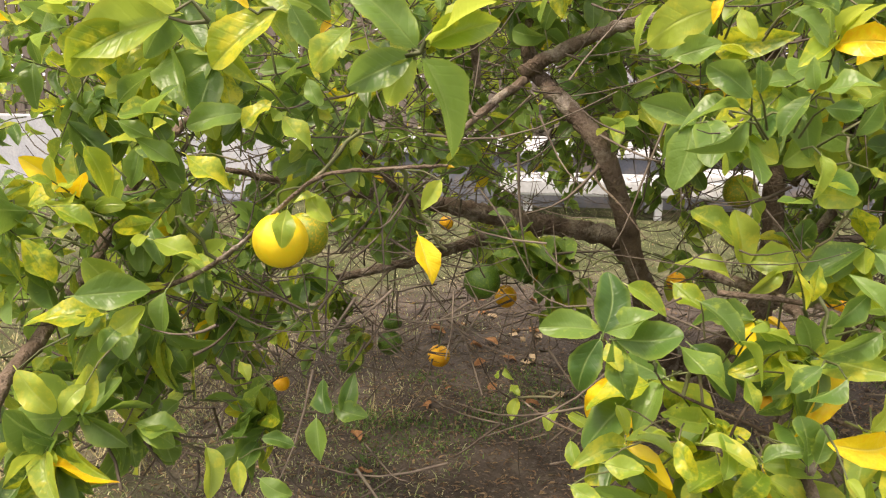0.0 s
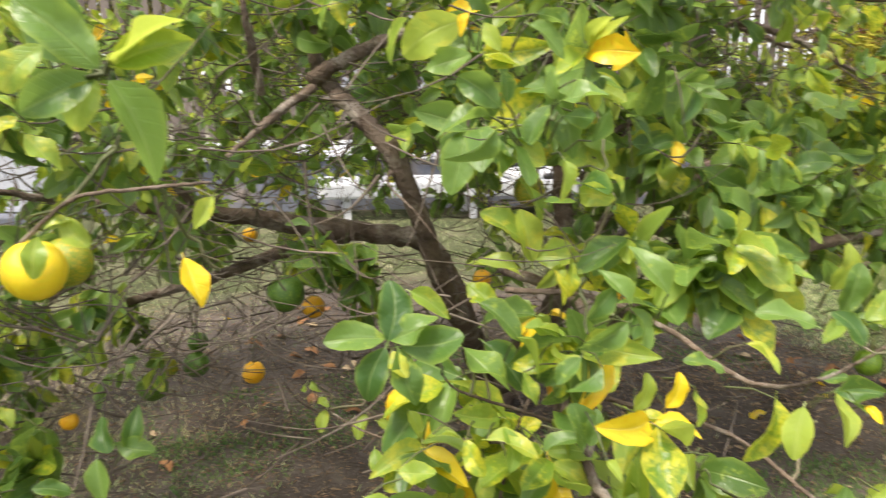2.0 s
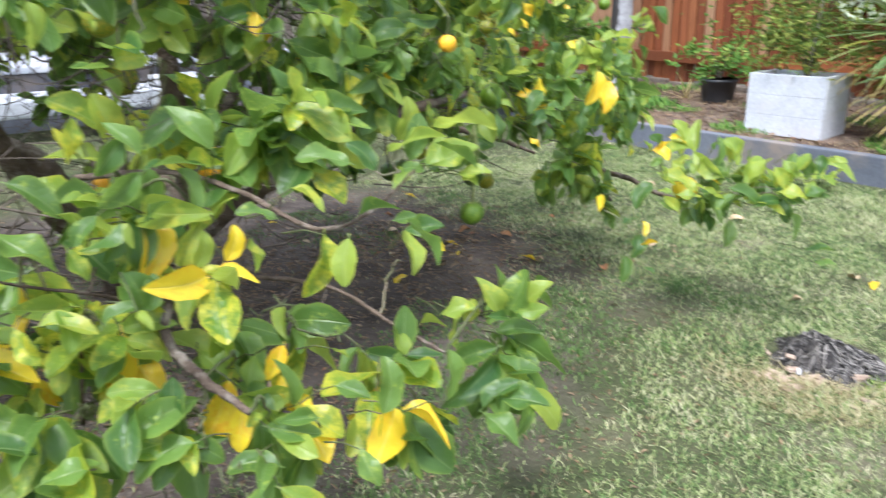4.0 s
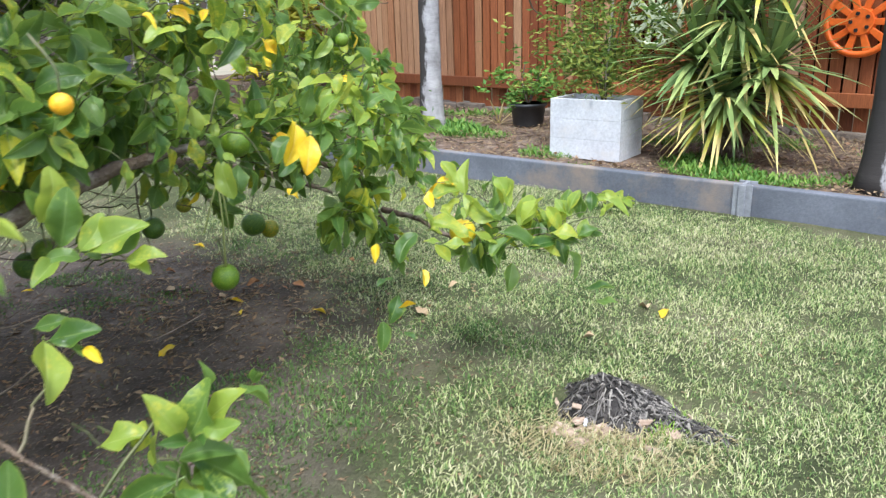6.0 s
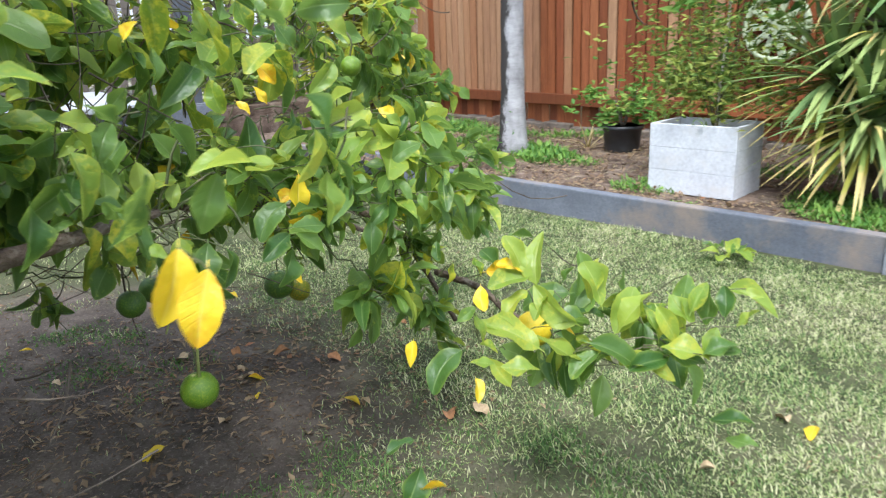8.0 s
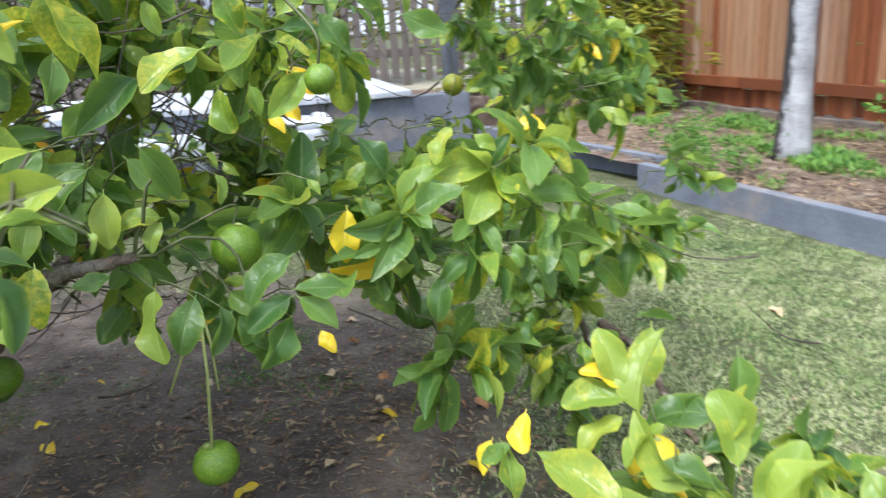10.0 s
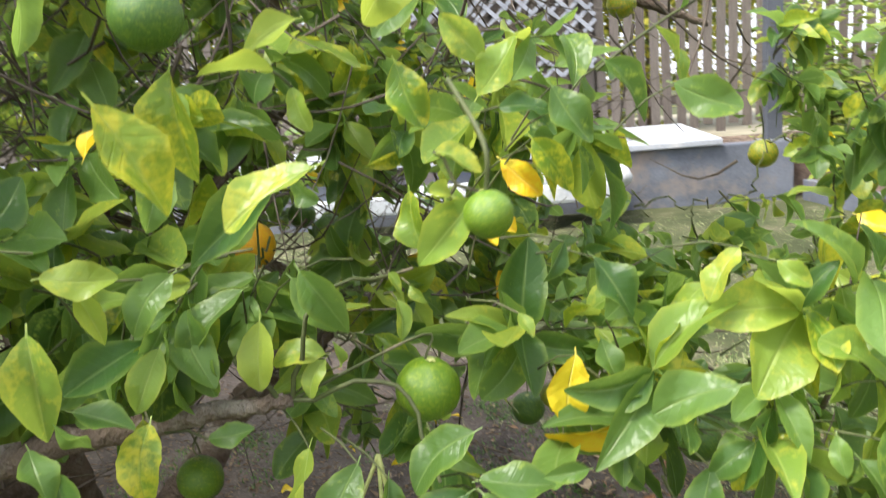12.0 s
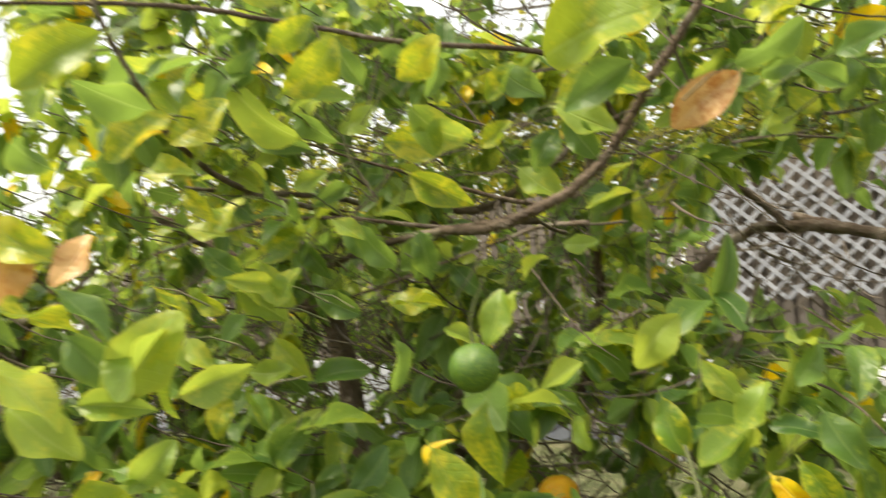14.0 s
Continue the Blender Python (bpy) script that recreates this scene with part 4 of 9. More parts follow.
LIMB_G = [(1.75, 2.6, 0.5, 0.018), (2.1, 2.75, 0.95, 0.014), (2.426, 3.183, 1.32, 0.014), (2.586, 3.155, 1.354, 0.015), (2.774, 3.121, 1.312, 0.014), (2.946, 3.069, 1.222, 0.011), (3.082, 3.054, 1.162, 0.007)]
LIMB_G2 = [(2.586, 3.155, 1.354, 0.01), (2.503, 3.133, 1.449, 0.009), (2.342, 3.132, 1.558, 0.008), (2.198, 3.126, 1.64, 0.005)]
LIMB_H = [(1.346, 1.72, 0.755, 0.0056), (1.468, 1.636, 0.761, 0.005), (1.545, 1.514, 0.742, 0.005), (1.612, 1.386, 0.699, 0.0037), (1.661, 1.306, 0.73, 0.0025), (1.703, 1.238, 0.801, 0.0019)]
LIMB_I = [(1.52, 2.5, 0.35, 0.016), (1.426, 1.552, 0.628, 0.009), (1.378, 1.379, 0.59, 0.008), (1.399, 1.295, 0.555, 0.007), (1.428, 1.208, 0.536, 0.005)]
LIMB_J = [(1.501, 1.622, 0.582, 0.005), (1.703, 1.566, 0.526, 0.0043), (1.768, 1.437, 0.479, 0.0037), (1.805, 1.326, 0.456, 0.0031)]
LIMB_K = [(1.62, 2.80, 0.12, 0.036), (1.74, 2.40, 0.42, 0.027), (1.85, 2.06, 0.63, 0.022), (1.939, 1.972, 0.692, 0.02), (2.14, 2.03, 0.736, 0.018), (2.319, 2.071, 0.756, 0.012), (2.421, 2.08, 0.765, 0.008)]
LIMB_L = [(3.039, 2.819, 0.628, 0.012), (3.272, 2.628, 0.476, 0.011), (3.303, 2.51, 0.364, 0.009), (3.28, 2.34, 0.25, 0.007)]
LIMB_N = [(3.37, 2.53, 0.33, 0.012), (3.371, 2.338, 0.324, 0.01), (3.316, 2.167, 0.315, 0.008), (3.263, 2.002, 0.328, 0.006)]
LIMB_P = [(1.472, 1.467, 0.421, 0.006), (1.39, 1.461, 0.555, 0.0048), (1.354, 1.452, 0.626, 0.0042), (1.364, 1.448, 0.707, 0.0036), (1.377, 1.445, 0.777, 0.0024)]
LIMB_P2 = [(1.263, 1.451, 0.456, 0.0036), (1.273, 1.439, 0.542, 0.003), (1.284, 1.435, 0.608, 0.0024), (1.314, 1.438, 0.689, 0.0018)]
LIMB_P3 = [(1.354, 1.452, 0.626, 0.003), (1.286, 1.436, 0.66, 0.0024), (1.207, 1.43, 0.694, 0.0018), (1.179, 1.416, 0.725, 0.0012)]
LIMB_P4 = [(1.293, 1.461, 0.595, 0.004), (1.204, 1.625, 0.527, 0.0032), (1.19, 1.711, 0.468, 0.003), (1.125, 1.822, 0.443, 0.0025), (1.08, 1.909, 0.429, 0.0022), (1.032, 1.99, 0.431, 0.0016)]
LIMB_R = [(1.97, 1.624, 1.576, 0.0024), (2.088, 1.797, 1.595, 0.0034), (2.162, 1.912, 1.59, 0.0036), (2.24, 2.082, 1.592, 0.004), (2.362, 2.373, 1.614, 0.0048), (2.378, 2.598, 1.541, 0.0056)]
LIMB_S = [(2.119, 1.668, 1.575, 0.0026), (2.112, 1.693, 1.53, 0.003), (2.077, 1.762, 1.485, 0.0036), (2.011, 1.86, 1.453, 0.004), (1.872, 2.094, 1.439, 0.005), (1.831, 2.407, 1.42, 0.006)]
LIMB_U = [(2.264, 2.847, 1.66, 0.007), (2.185, 2.794, 1.553, 0.009), (2.087, 2.765, 1.486, 0.01), (1.985, 2.721, 1.435, 0.01), (1.905, 2.604, 1.457, 0.007), (1.847, 2.477, 1.519, 0.005)]
LIMB_V = [(2.228, 2.884, 1.676, 0.008), (2.181, 2.923, 1.467, 0.01), (2.163, 3.0, 1.238, 0.012), (2.067, 3.065, 0.99, 0.014), (2.007, 3.118, 0.776, 0.016)]
LIMB_M = [(2.58, 3.325, 1.392, 0.012), (2.721, 3.29, 1.343, 0.011), (2.883, 3.294, 1.291, 0.012), (2.963, 3.288, 1.288, 0.01), (3.048, 3.322, 1.35, 0.008), (3.125, 3.298, 1.428, 0.005)]
CLUMPS_WEST = [
    (0.305, 1.578, 0.839, 0.17, 8, 0.35), (0.41, 1.708, 0.953, 0.17, 8, 0.3), (0.438, 1.733, 0.739, 0.16, 6, 0.3),
    (0.255, 1.692, 1.099, 0.2, 8, 0.15), (0.465, 1.845, 1.085, 0.18, 8, 0.15), (0.599, 1.987, 1.043, 0.16, 7, 0.2),
    (0.369, 1.741, 0.527, 0.14, 4, 0.15), (0.566, 1.691, 0.503, 0.07, 3, 0.1), (0.33, 1.431, 0.569, 0.1, 4, 0.1),
    (0.231, 1.534, 0.656, 0.12, 4, 0.2), (0.375, 1.584, 0.72, 0.12, 5, 0.3), (0.091, 1.567, 0.907, 0.25, 8, 0.3),
    (0.146, 1.515, 0.603, 0.2, 6, 0.2),
]
CLUMPS_CROWN_WEST = [
    (0.738, 2.159, 1.236, 0.2, 8, 0.25), (0.467, 1.679, 1.207, 0.18, 7, 0.5), (1.284, 2.451, 1.102, 0.2, 8, 0.1),
    (0.917, 2.678, 1.144, 0.25, 8, 0.1), (0.627, 2.447, 0.944, 0.2, 7, 0.1), (1.435, 1.896, 1.191, 0.18, 6, 0.1),
    (1.435, 1.578, 1.101, 0.13, 3, 0.15), (1.276, 1.53, 1.06, 0.09, 2, 0.05), (1.438, 1.515, 0.973, 0.1, 2, 0.3),
    (1.287, 1.729, 1.212, 0.1, 4, 0.6), (1.045, 2.256, 1.358, 0.25, 8, 0.3), (0.561, 1.905, 1.34, 0.3, 9, 0.4),
    (1.507, 1.752, 1.268, 0.2, 7, 0.3),
]
CLUMPS_CORE_WEST = [
    (0.665, 2.13, 0.801, 0.1, 4, 0.15), (1.14, 2.221, 0.676, 0.1, 6, 0.0), (1.05, 2.334, 0.69, 0.08, 3, 0.0),
    (1.018, 2.957, 0.767, 0.25, 7, 0.1), (1.506, 3.115, 0.897, 0.25, 6, 0.1), (0.469, 2.167, 0.694, 0.16, 5, 0.15),
    (0.546, 2.44, 0.457, 0.14, 4, 0.05), (0.102, 2.248, 0.708, 0.25, 8, 0.1), (0.348, 2.173, 0.476, 0.16, 5, 0.1),
    (0.004, 2.039, 0.563, 0.22, 7, 0.15), (1.455, 2.309, 0.985, 0.14, 6, 0.05), (1.617, 2.127, 0.803, 0.14, 6, 0.2),
]
CLUMPS_BACK_WEST = [
    (-0.324, 2.509, 0.998, 0.3, 8, 0.2), (-0.118, 2.738, 1.079, 0.3, 9, 0.15), (0.168, 2.956, 1.176, 0.3, 9, 0.15),
    (0.512, 3.142, 1.13, 0.3, 9, 0.15), (0.904, 3.272, 1.278, 0.3, 9, 0.15), (1.306, 3.25, 1.282, 0.3, 9, 0.1),
    (1.662, 3.082, 1.202, 0.3, 9, 0.1), (1.94, 2.88, 1.232, 0.3, 9, 0.15), (-0.048, 2.969, 0.797, 0.25, 8, 0.1),
    (0.313, 3.188, 0.782, 0.25, 8, 0.1), (0.717, 3.363, 0.904, 0.25, 8, 0.1), (1.263, 3.462, 0.997, 0.25, 8, 0.1),
]
CLUMPS_BACK_LOW = [
    (-0.385, 2.671, 0.68, 0.28, 8, 0.1), (-0.087, 2.783, 0.481, 0.25, 7, 0.1), (0.13, 3.209, 0.56, 0.25, 7, 0.1),
    (0.568, 3.506, 0.542, 0.22, 7, 0.05), (1.552, 2.97, 0.645, 0.2, 7, 0.05), (1.715, 2.744, 0.863, 0.2, 7, 0.1),
    (1.892, 2.684, 0.955, 0.25, 8, 0.1), (-0.154, 2.369, 0.388, 0.2, 4, 0.15), (1.746, 3.142, 0.831, 0.25, 7, 0.1),
    (2.096, 2.802, 0.724, 0.22, 7, 0.1), (2.377, 2.802, 1.061, 0.25, 8, 0.1), (2.575, 2.437, 1.108, 0.25, 8, 0.1),
    (2.758, 2.151, 1.053, 0.25, 8, 0.1),
]
CLUMPS_FRONT = [
    (1.332, 1.504, 0.73, 0.1, 1, 0.6), (1.241, 1.566, 0.668, 0.07, 1, 0.7), (1.305, 1.432, 0.617, 0.1, 2, 0.9),
    (1.188, 1.478, 0.57, 0.08, 2, 0.95), (1.386, 1.348, 0.687, 0.09, 1, 0.6), (1.449, 1.655, 0.84, 0.07, 1, 0.8),
    (1.256, 1.517, 0.581, 0.1, 2, 0.8), (1.399, 1.43, 0.727, 0.09, 3, 0.5), (1.527, 1.351, 0.818, 0.08, 2, 0.3),
    (1.253, 1.355, 0.53, 0.1, 3, 0.6), (1.394, 1.284, 0.536, 0.1, 3, 0.5), (1.67, 1.227, 0.476, 0.09, 5, 0.15),
    (1.915, 1.306, 0.458, 0.08, 4, 0.1),
]
CLUMPS_FRONT_FULL = [
    (1.572, 1.631, 0.817, 0.1, 3, 0.3), (1.7, 1.587, 0.832, 0.1, 3, 0.3), (1.635, 1.591, 0.79, 0.1, 3, 0.3), (1.656, 1.574, 0.826, 0.1, 3, 0.3),
    (1.353, 1.475, 0.533, 0.08, 1, 0.45), (1.372, 1.347, 0.474, 0.08, 1, 0.45), (1.482, 1.359, 0.493, 0.08, 1, 0.45),
    (1.486, 1.247, 0.457, 0.08, 1, 0.45), (1.372, 1.25, 0.457, 0.08, 1, 0.45), (1.631, 1.364, 0.512, 0.08, 1, 0.45),
    (1.55, 1.249, 0.464, 0.08, 1, 0.45), (1.415, 1.197, 0.456, 0.08, 1, 0.45), (1.302, 1.395, 0.47, 0.08, 1, 0.45),
    (1.665, 1.266, 0.488, 0.08, 1, 0.45), (1.259, 1.535, 0.51, 0.08, 1, 0.45), (1.499, 1.495, 0.54, 0.08, 1, 0.45),
    (1.58, 1.443, 0.572, 0.08, 1, 0.45),
]
CLUMPS_DUSK = [
    (2.691, 2.673, 0.832, 0.13, 5, 0.05), (2.602, 2.837, 0.851, 0.13, 5, 0.05), (2.806, 2.794, 0.737, 0.13, 5, 0.05), (2.468, 2.638, 0.825, 0.13, 5, 0.05),
    (2.617, 2.713, 0.707, 0.13, 5, 0.05), (2.949, 2.948, 0.618, 0.13, 5, 0.05), (2.385, 2.528, 0.773, 0.13, 5, 0.05),
]
CLUMPS_MID = [
    (1.843, 1.95, 0.978, 0.17, 5, 0.2), (2.058, 1.937, 0.907, 0.17, 5, 0.15), (2.147, 1.757, 1.012, 0.17, 6, 0.2),
    (2.386, 1.784, 0.773, 0.15, 6, 0.1), (1.613, 2.047, 1.091, 0.17, 7, 0.1), (2.287, 1.485, 1.035, 0.15, 7, 0.2),
    (2.325, 1.774, 0.846, 0.2, 8, 0.1), (2.487, 1.728, 0.656, 0.14, 7, 0.1), (2.222, 1.977, 0.895, 0.2, 7, 0.05),
    (3.037, 1.661, 0.507, 0.11, 4, 0.05), (2.673, 1.735, 0.392, 0.07, 3, 0.05), (2.012, 1.985, 0.933, 0.18, 6, 0.1),
]
CLUMPS_MID_DEEP = [
    (2.267, 2.248, 0.84, 0.16, 8, 0.05), (2.38, 2.099, 0.901, 0.16, 8, 0.1), (2.513, 2.032, 0.929, 0.16, 8, 0.1),
    (2.823, 2.259, 0.605, 0.14, 7, 0.05), (2.181, 2.369, 0.748, 0.16, 9, 0.05), (2.382, 2.406, 0.74, 0.16, 9, 0.05),
    (2.532, 2.325, 0.665, 0.14, 7, 0.1), (2.7, 2.247, 0.739, 0.15, 9, 0.05), (2.847, 2.143, 0.713, 0.13, 6, 0.05),
    (3.009, 2.158, 0.786, 0.13, 6, 0.05), (2.193, 2.176, 0.915, 0.16, 6, 0.1), (2.93, 2.145, 0.483, 0.1, 5, 0.1),
    (3.27, 2.307, 0.652, 0.12, 5, 0.05),
]
CLUMPS_MID_EAST = [
    (2.399, 1.655, 1.03, 0.16, 9, 0.15), (2.222, 1.644, 1.009, 0.14, 7, 0.15), (2.576, 1.706, 0.945, 0.14, 8, 0.1),
    (2.356, 1.614, 0.904, 0.08, 4, 0.3), (2.006, 1.575, 0.975, 0.12, 5, 0.1), (2.724, 1.859, 0.658, 0.12, 8, 0.1),
    (2.768, 1.838, 0.505, 0.09, 5, 0.2), (1.889, 1.418, 0.768, 0.05, 2, 0.1), (2.308, 1.86, 0.804, 0.14, 6, 0.15),
    (2.103, 1.843, 0.826, 0.16, 6, 0.1), (2.299, 1.655, 1.144, 0.2, 8, 0.2), (2.597, 1.692, 1.132, 0.18, 8, 0.15),
    (3.115, 1.756, 0.436, 0.09, 4, 0.05), (3.223, 1.64, 0.481, 0.08, 4, 0.05),
]
CLUMPS_EAST_LOW = [
    (3.057, 1.706, 0.517, 0.07, 3, 0.15), (3.134, 1.598, 0.469, 0.08, 4, 0.1), (3.204, 1.524, 0.479, 0.08, 4, 0.1),
    (2.841, 1.746, 0.474, 0.05, 2, 0.25), (3.2, 2.45, 0.533, 0.12, 5, 0.1), (3.173, 2.508, 0.347, 0.1, 5, 0.25),
    (3.179, 2.295, 0.294, 0.07, 3, 0.3), (3.472, 2.478, 0.552, 0.09, 5, 0.1), (3.091, 2.605, 0.727, 0.14, 5, 0.1),
    (3.424, 2.69, 0.867, 0.16, 9, 0.1), (3.33, 2.748, 1.044, 0.16, 7, 0.05), (3.167, 2.922, 0.923, 0.14, 4, 0.05),
    (3.726, 2.708, 0.681, 0.1, 3, 0.05),
]
CLUMPS_EAST = [
    (2.418, 1.792, 0.914, 0.07, 3, 0.4), (2.44, 1.962, 0.752, 0.07, 3, 0.3), (2.637, 2.339, 1.02, 0.16, 3, 0.2),
    (2.487, 2.1, 0.993, 0.13, 5, 0.3), (2.86, 2.558, 0.66, 0.14, 4, 0.15), (2.66, 2.41, 0.754, 0.13, 3, 0.1),
    (2.42, 1.901, 1.048, 0.1, 4, 0.4), (3.074, 2.528, 0.602, 0.09, 3, 0.1), (3.213, 2.475, 0.44, 0.09, 3, 0.15),
    (3.552, 2.696, 0.545, 0.08, 2, 0.05), (2.519, 2.684, 0.807, 0.13, 5, 0.2), (2.353, 2.263, 0.909, 0.1, 4, 0.3),
    (2.74, 2.744, 0.596, 0.1, 3, 0.15),
]
CLUMPS_BACK_EAST = [
    (2.004, 3.42, 0.741, 0.22, 7, 0.15), (2.296, 3.574, 0.64, 0.2, 6, 0.1), (1.813, 3.216, 0.589, 0.2, 6, 0.15),
    (3.56, 3.349, 0.906, 0.18, 8, 0.1), (3.709, 3.168, 0.944, 0.18, 8, 0.15), (3.758, 3.069, 0.506, 0.14, 2, 0.1),
    (3.554, 3.318, 0.634, 0.14, 4, 0.05), (2.982, 3.373, 0.62, 0.12, 3, 0.05), (1.809, 3.038, 0.882, 0.2, 6, 0.2),
    (2.535, 3.33, 1.082, 0.16, 4, 0.2), (3.447, 2.748, 0.452, 0.1, 5, 0.1), (3.116, 2.385, 0.373, 0.09, 5, 0.25),
    (3.54, 2.589, 0.497, 0.12, 5, 0.1),
]
CLUMPS_EAST_HIGH = [
    (2.213, 2.181, 1.082, 0.09, 4, 0.4), (2.047, 2.237, 0.997, 0.12, 5, 0.3), (2.292, 2.342, 1.128, 0.1, 4, 0.3),
    (2.41, 2.493, 1.204, 0.1, 4, 0.3), (2.573, 2.589, 1.091, 0.1, 4, 0.35), (2.784, 2.65, 0.715, 0.08, 2, 0.15),
    (2.072, 2.277, 0.796, 0.12, 6, 0.2), (2.207, 2.398, 0.714, 0.11, 5, 0.2), (3.083, 2.877, 0.708, 0.12, 4, 0.1),
    (3.084, 2.511, 0.588, 0.1, 5, 0.1), (2.804, 2.387, 0.591, 0.07, 3, 0.15), (3.277, 3.189, 1.156, 0.12, 4, 0.3),
    (2.259, 2.709, 0.713, 0.1, 4, 0.3), (2.087, 2.442, 1.277, 0.15, 6, 0.2),
]
CLUMPS_EAST_TOP = [
    (1.785, 2.158, 1.559, 0.2, 7, 0.5), (1.956, 2.384, 1.575, 0.2, 7, 0.35), (2.153, 2.568, 1.577, 0.18, 6, 0.3),
    (1.767, 2.344, 1.353, 0.18, 6, 0.25), (1.914, 2.602, 1.228, 0.16, 5, 0.2), (2.162, 2.841, 1.333, 0.14, 4, 0.25),
    (1.807, 2.102, 1.115, 0.16, 6, 0.15), (1.958, 2.241, 0.999, 0.16, 6, 0.15), (1.87, 1.991, 0.969, 0.15, 4, 0.2),
    (2.237, 2.311, 0.986, 0.09, 3, 0.4), (2.462, 2.522, 1.061, 0.11, 4, 0.25), (2.686, 2.557, 1.012, 0.1, 4, 0.15),
    (2.766, 2.728, 1.561, 0.12, 3, 0.5), (2.391, 2.752, 1.642, 0.12, 3, 0.5),
]
CLUMPS_OVER_TOP = [
    (1.683, 2.003, 1.819, 0.22, 7, 0.3), (1.753, 2.355, 1.91, 0.22, 7, 0.3), (1.939, 2.747, 1.934, 0.22, 7, 0.3),
    (2.34, 2.812, 1.909, 0.2, 5, 0.3), (1.38, 2.019, 1.672, 0.22, 6, 0.3), (1.652, 2.917, 2.002, 0.25, 7, 0.3),
    (1.224, 2.574, 1.917, 0.25, 7, 0.3),
]
CLUMPS_OVER = [
    (1.754, 1.855, 1.629, 0.2, 5, 0.4), (1.822, 2.067, 1.729, 0.2, 6, 0.3), (1.922, 2.322, 1.712, 0.2, 7, 0.3),
    (2.093, 2.574, 1.676, 0.18, 6, 0.3), (1.645, 2.365, 1.69, 0.2, 7, 0.3), (1.519, 2.106, 1.548, 0.2, 6, 0.35),
    (2.303, 2.537, 1.721, 0.16, 4, 0.4), (2.735, 2.463, 1.587, 0.16, 4, 0.4), (2.599, 2.781, 1.498, 0.1, 2, 0.3),
    (1.852, 2.708, 1.551, 0.18, 5, 0.25), (1.399, 2.325, 1.404, 0.2, 6, 0.2), (1.659, 2.604, 1.32, 0.18, 5, 0.2),
]
CLUMPS_EAST_SCREEN = [
    (2.309, 3.082, 1.746, 0.16, 6, 0.3), (2.491, 2.899, 1.778, 0.14, 6, 0.4), (2.701, 2.849, 1.686, 0.15, 7, 0.3),
    (2.215, 2.998, 1.531, 0.14, 6, 0.2), (2.049, 3.068, 1.338, 0.16, 7, 0.15), (2.295, 2.947, 1.151, 0.12, 6, 0.15),
    (2.54, 2.895, 1.059, 0.11, 5, 0.2), (2.714, 2.816, 1.105, 0.1, 4, 0.2), (2.42, 2.657, 0.999, 0.1, 5, 0.3),
    (2.088, 2.756, 1.069, 0.13, 6, 0.2), (2.065, 3.021, 1.664, 0.16, 7, 0.3), (2.01, 2.831, 1.826, 0.15, 6, 0.3),
    (3.212, 3.259, 1.452, 0.12, 4, 0.3),
]
CLUMPS_CROWN_EDGE = [
    (2.756, 2.556, 1.627, 0.12, 5, 0.1), (2.606, 2.534, 1.651, 0.1, 4, 0.15), (2.791, 2.54, 1.495, 0.1, 4, 0.1),
    (2.485, 2.589, 1.732, 0.1, 4, 0.2), (2.856, 2.993, 0.819, 0.08, 3, 0.1), (2.958, 2.886, 0.825, 0.08, 3, 0.15),
    (2.755, 3.003, 0.883, 0.08, 3, 0.15),
]
CLUMPS_UNDER_EAST = [
    (2.204, 2.38, 0.814, 0.15, 4, 0.05), (2.199, 2.641, 0.539, 0.14, 3, 0.0), (2.291, 2.248, 0.812, 0.14, 4, 0.05),
    (2.487, 2.551, 0.53, 0.13, 3, 0.05), (2.644, 2.49, 0.552, 0.12, 2, 0.1), (2.369, 2.697, 0.517, 0.12, 2, 0.0),
    (2.023, 2.307, 0.759, 0.16, 4, 0.0),
]
CLUMPS_NORTH_EAST = [
    (3.019, 2.856, 0.73, 0.12, 5, 0.15), (2.892, 2.881, 0.782, 0.1, 4, 0.15), (3.112, 2.863, 0.825, 0.1, 4, 0.2),
    (3.064, 2.715, 0.639, 0.12, 5, 0.15), (2.884, 2.739, 0.648, 0.1, 4, 0.15), (2.88, 3.099, 0.661, 0.1, 4, 0.15),
    (3.225, 2.976, 1.079, 0.14, 6, 0.2), (3.283, 2.843, 0.935, 0.14, 6, 0.2), (3.228, 3.164, 0.789, 0.08, 1, 0.1),
    (3.303, 2.905, 0.703, 0.1, 4, 0.1), (3.591, 3.006, 1.005, 0.16, 7, 0.15), (3.482, 3.159, 0.844, 0.12, 5, 0.15),
    (3.637, 2.968, 0.819, 0.12, 5, 0.1),
]
CLUMPS_EAST_BACK = [
    (1.166, 2.146, 1.459, 0.28, 5, 0.3), (1.053, 2.608, 1.748, 0.28, 5, 0.4), (1.219, 2.873, 1.413, 0.28, 5, 0.2),
    (1.149, 2.51, 1.183, 0.28, 5, 0.15), (1.492, 3.125, 1.845, 0.28, 5, 0.4), (1.972, 3.366, 1.886, 0.18, 3, 0.4),
    (1.698, 3.233, 1.325, 0.2, 4, 0.2), (1.179, 1.906, 1.554, 0.3, 5, 0.4), (1.746, 2.56, 2.039, 0.3, 5, 0.5),
    (2.245, 2.735, 2.001, 0.3, 5, 0.4), (1.292, 2.176, 1.019, 0.25, 5, 0.15), (1.559, 2.491, 0.936, 0.22, 4, 0.15),
    (1.763, 2.997, 0.757, 0.2, 3, 0.15),
]
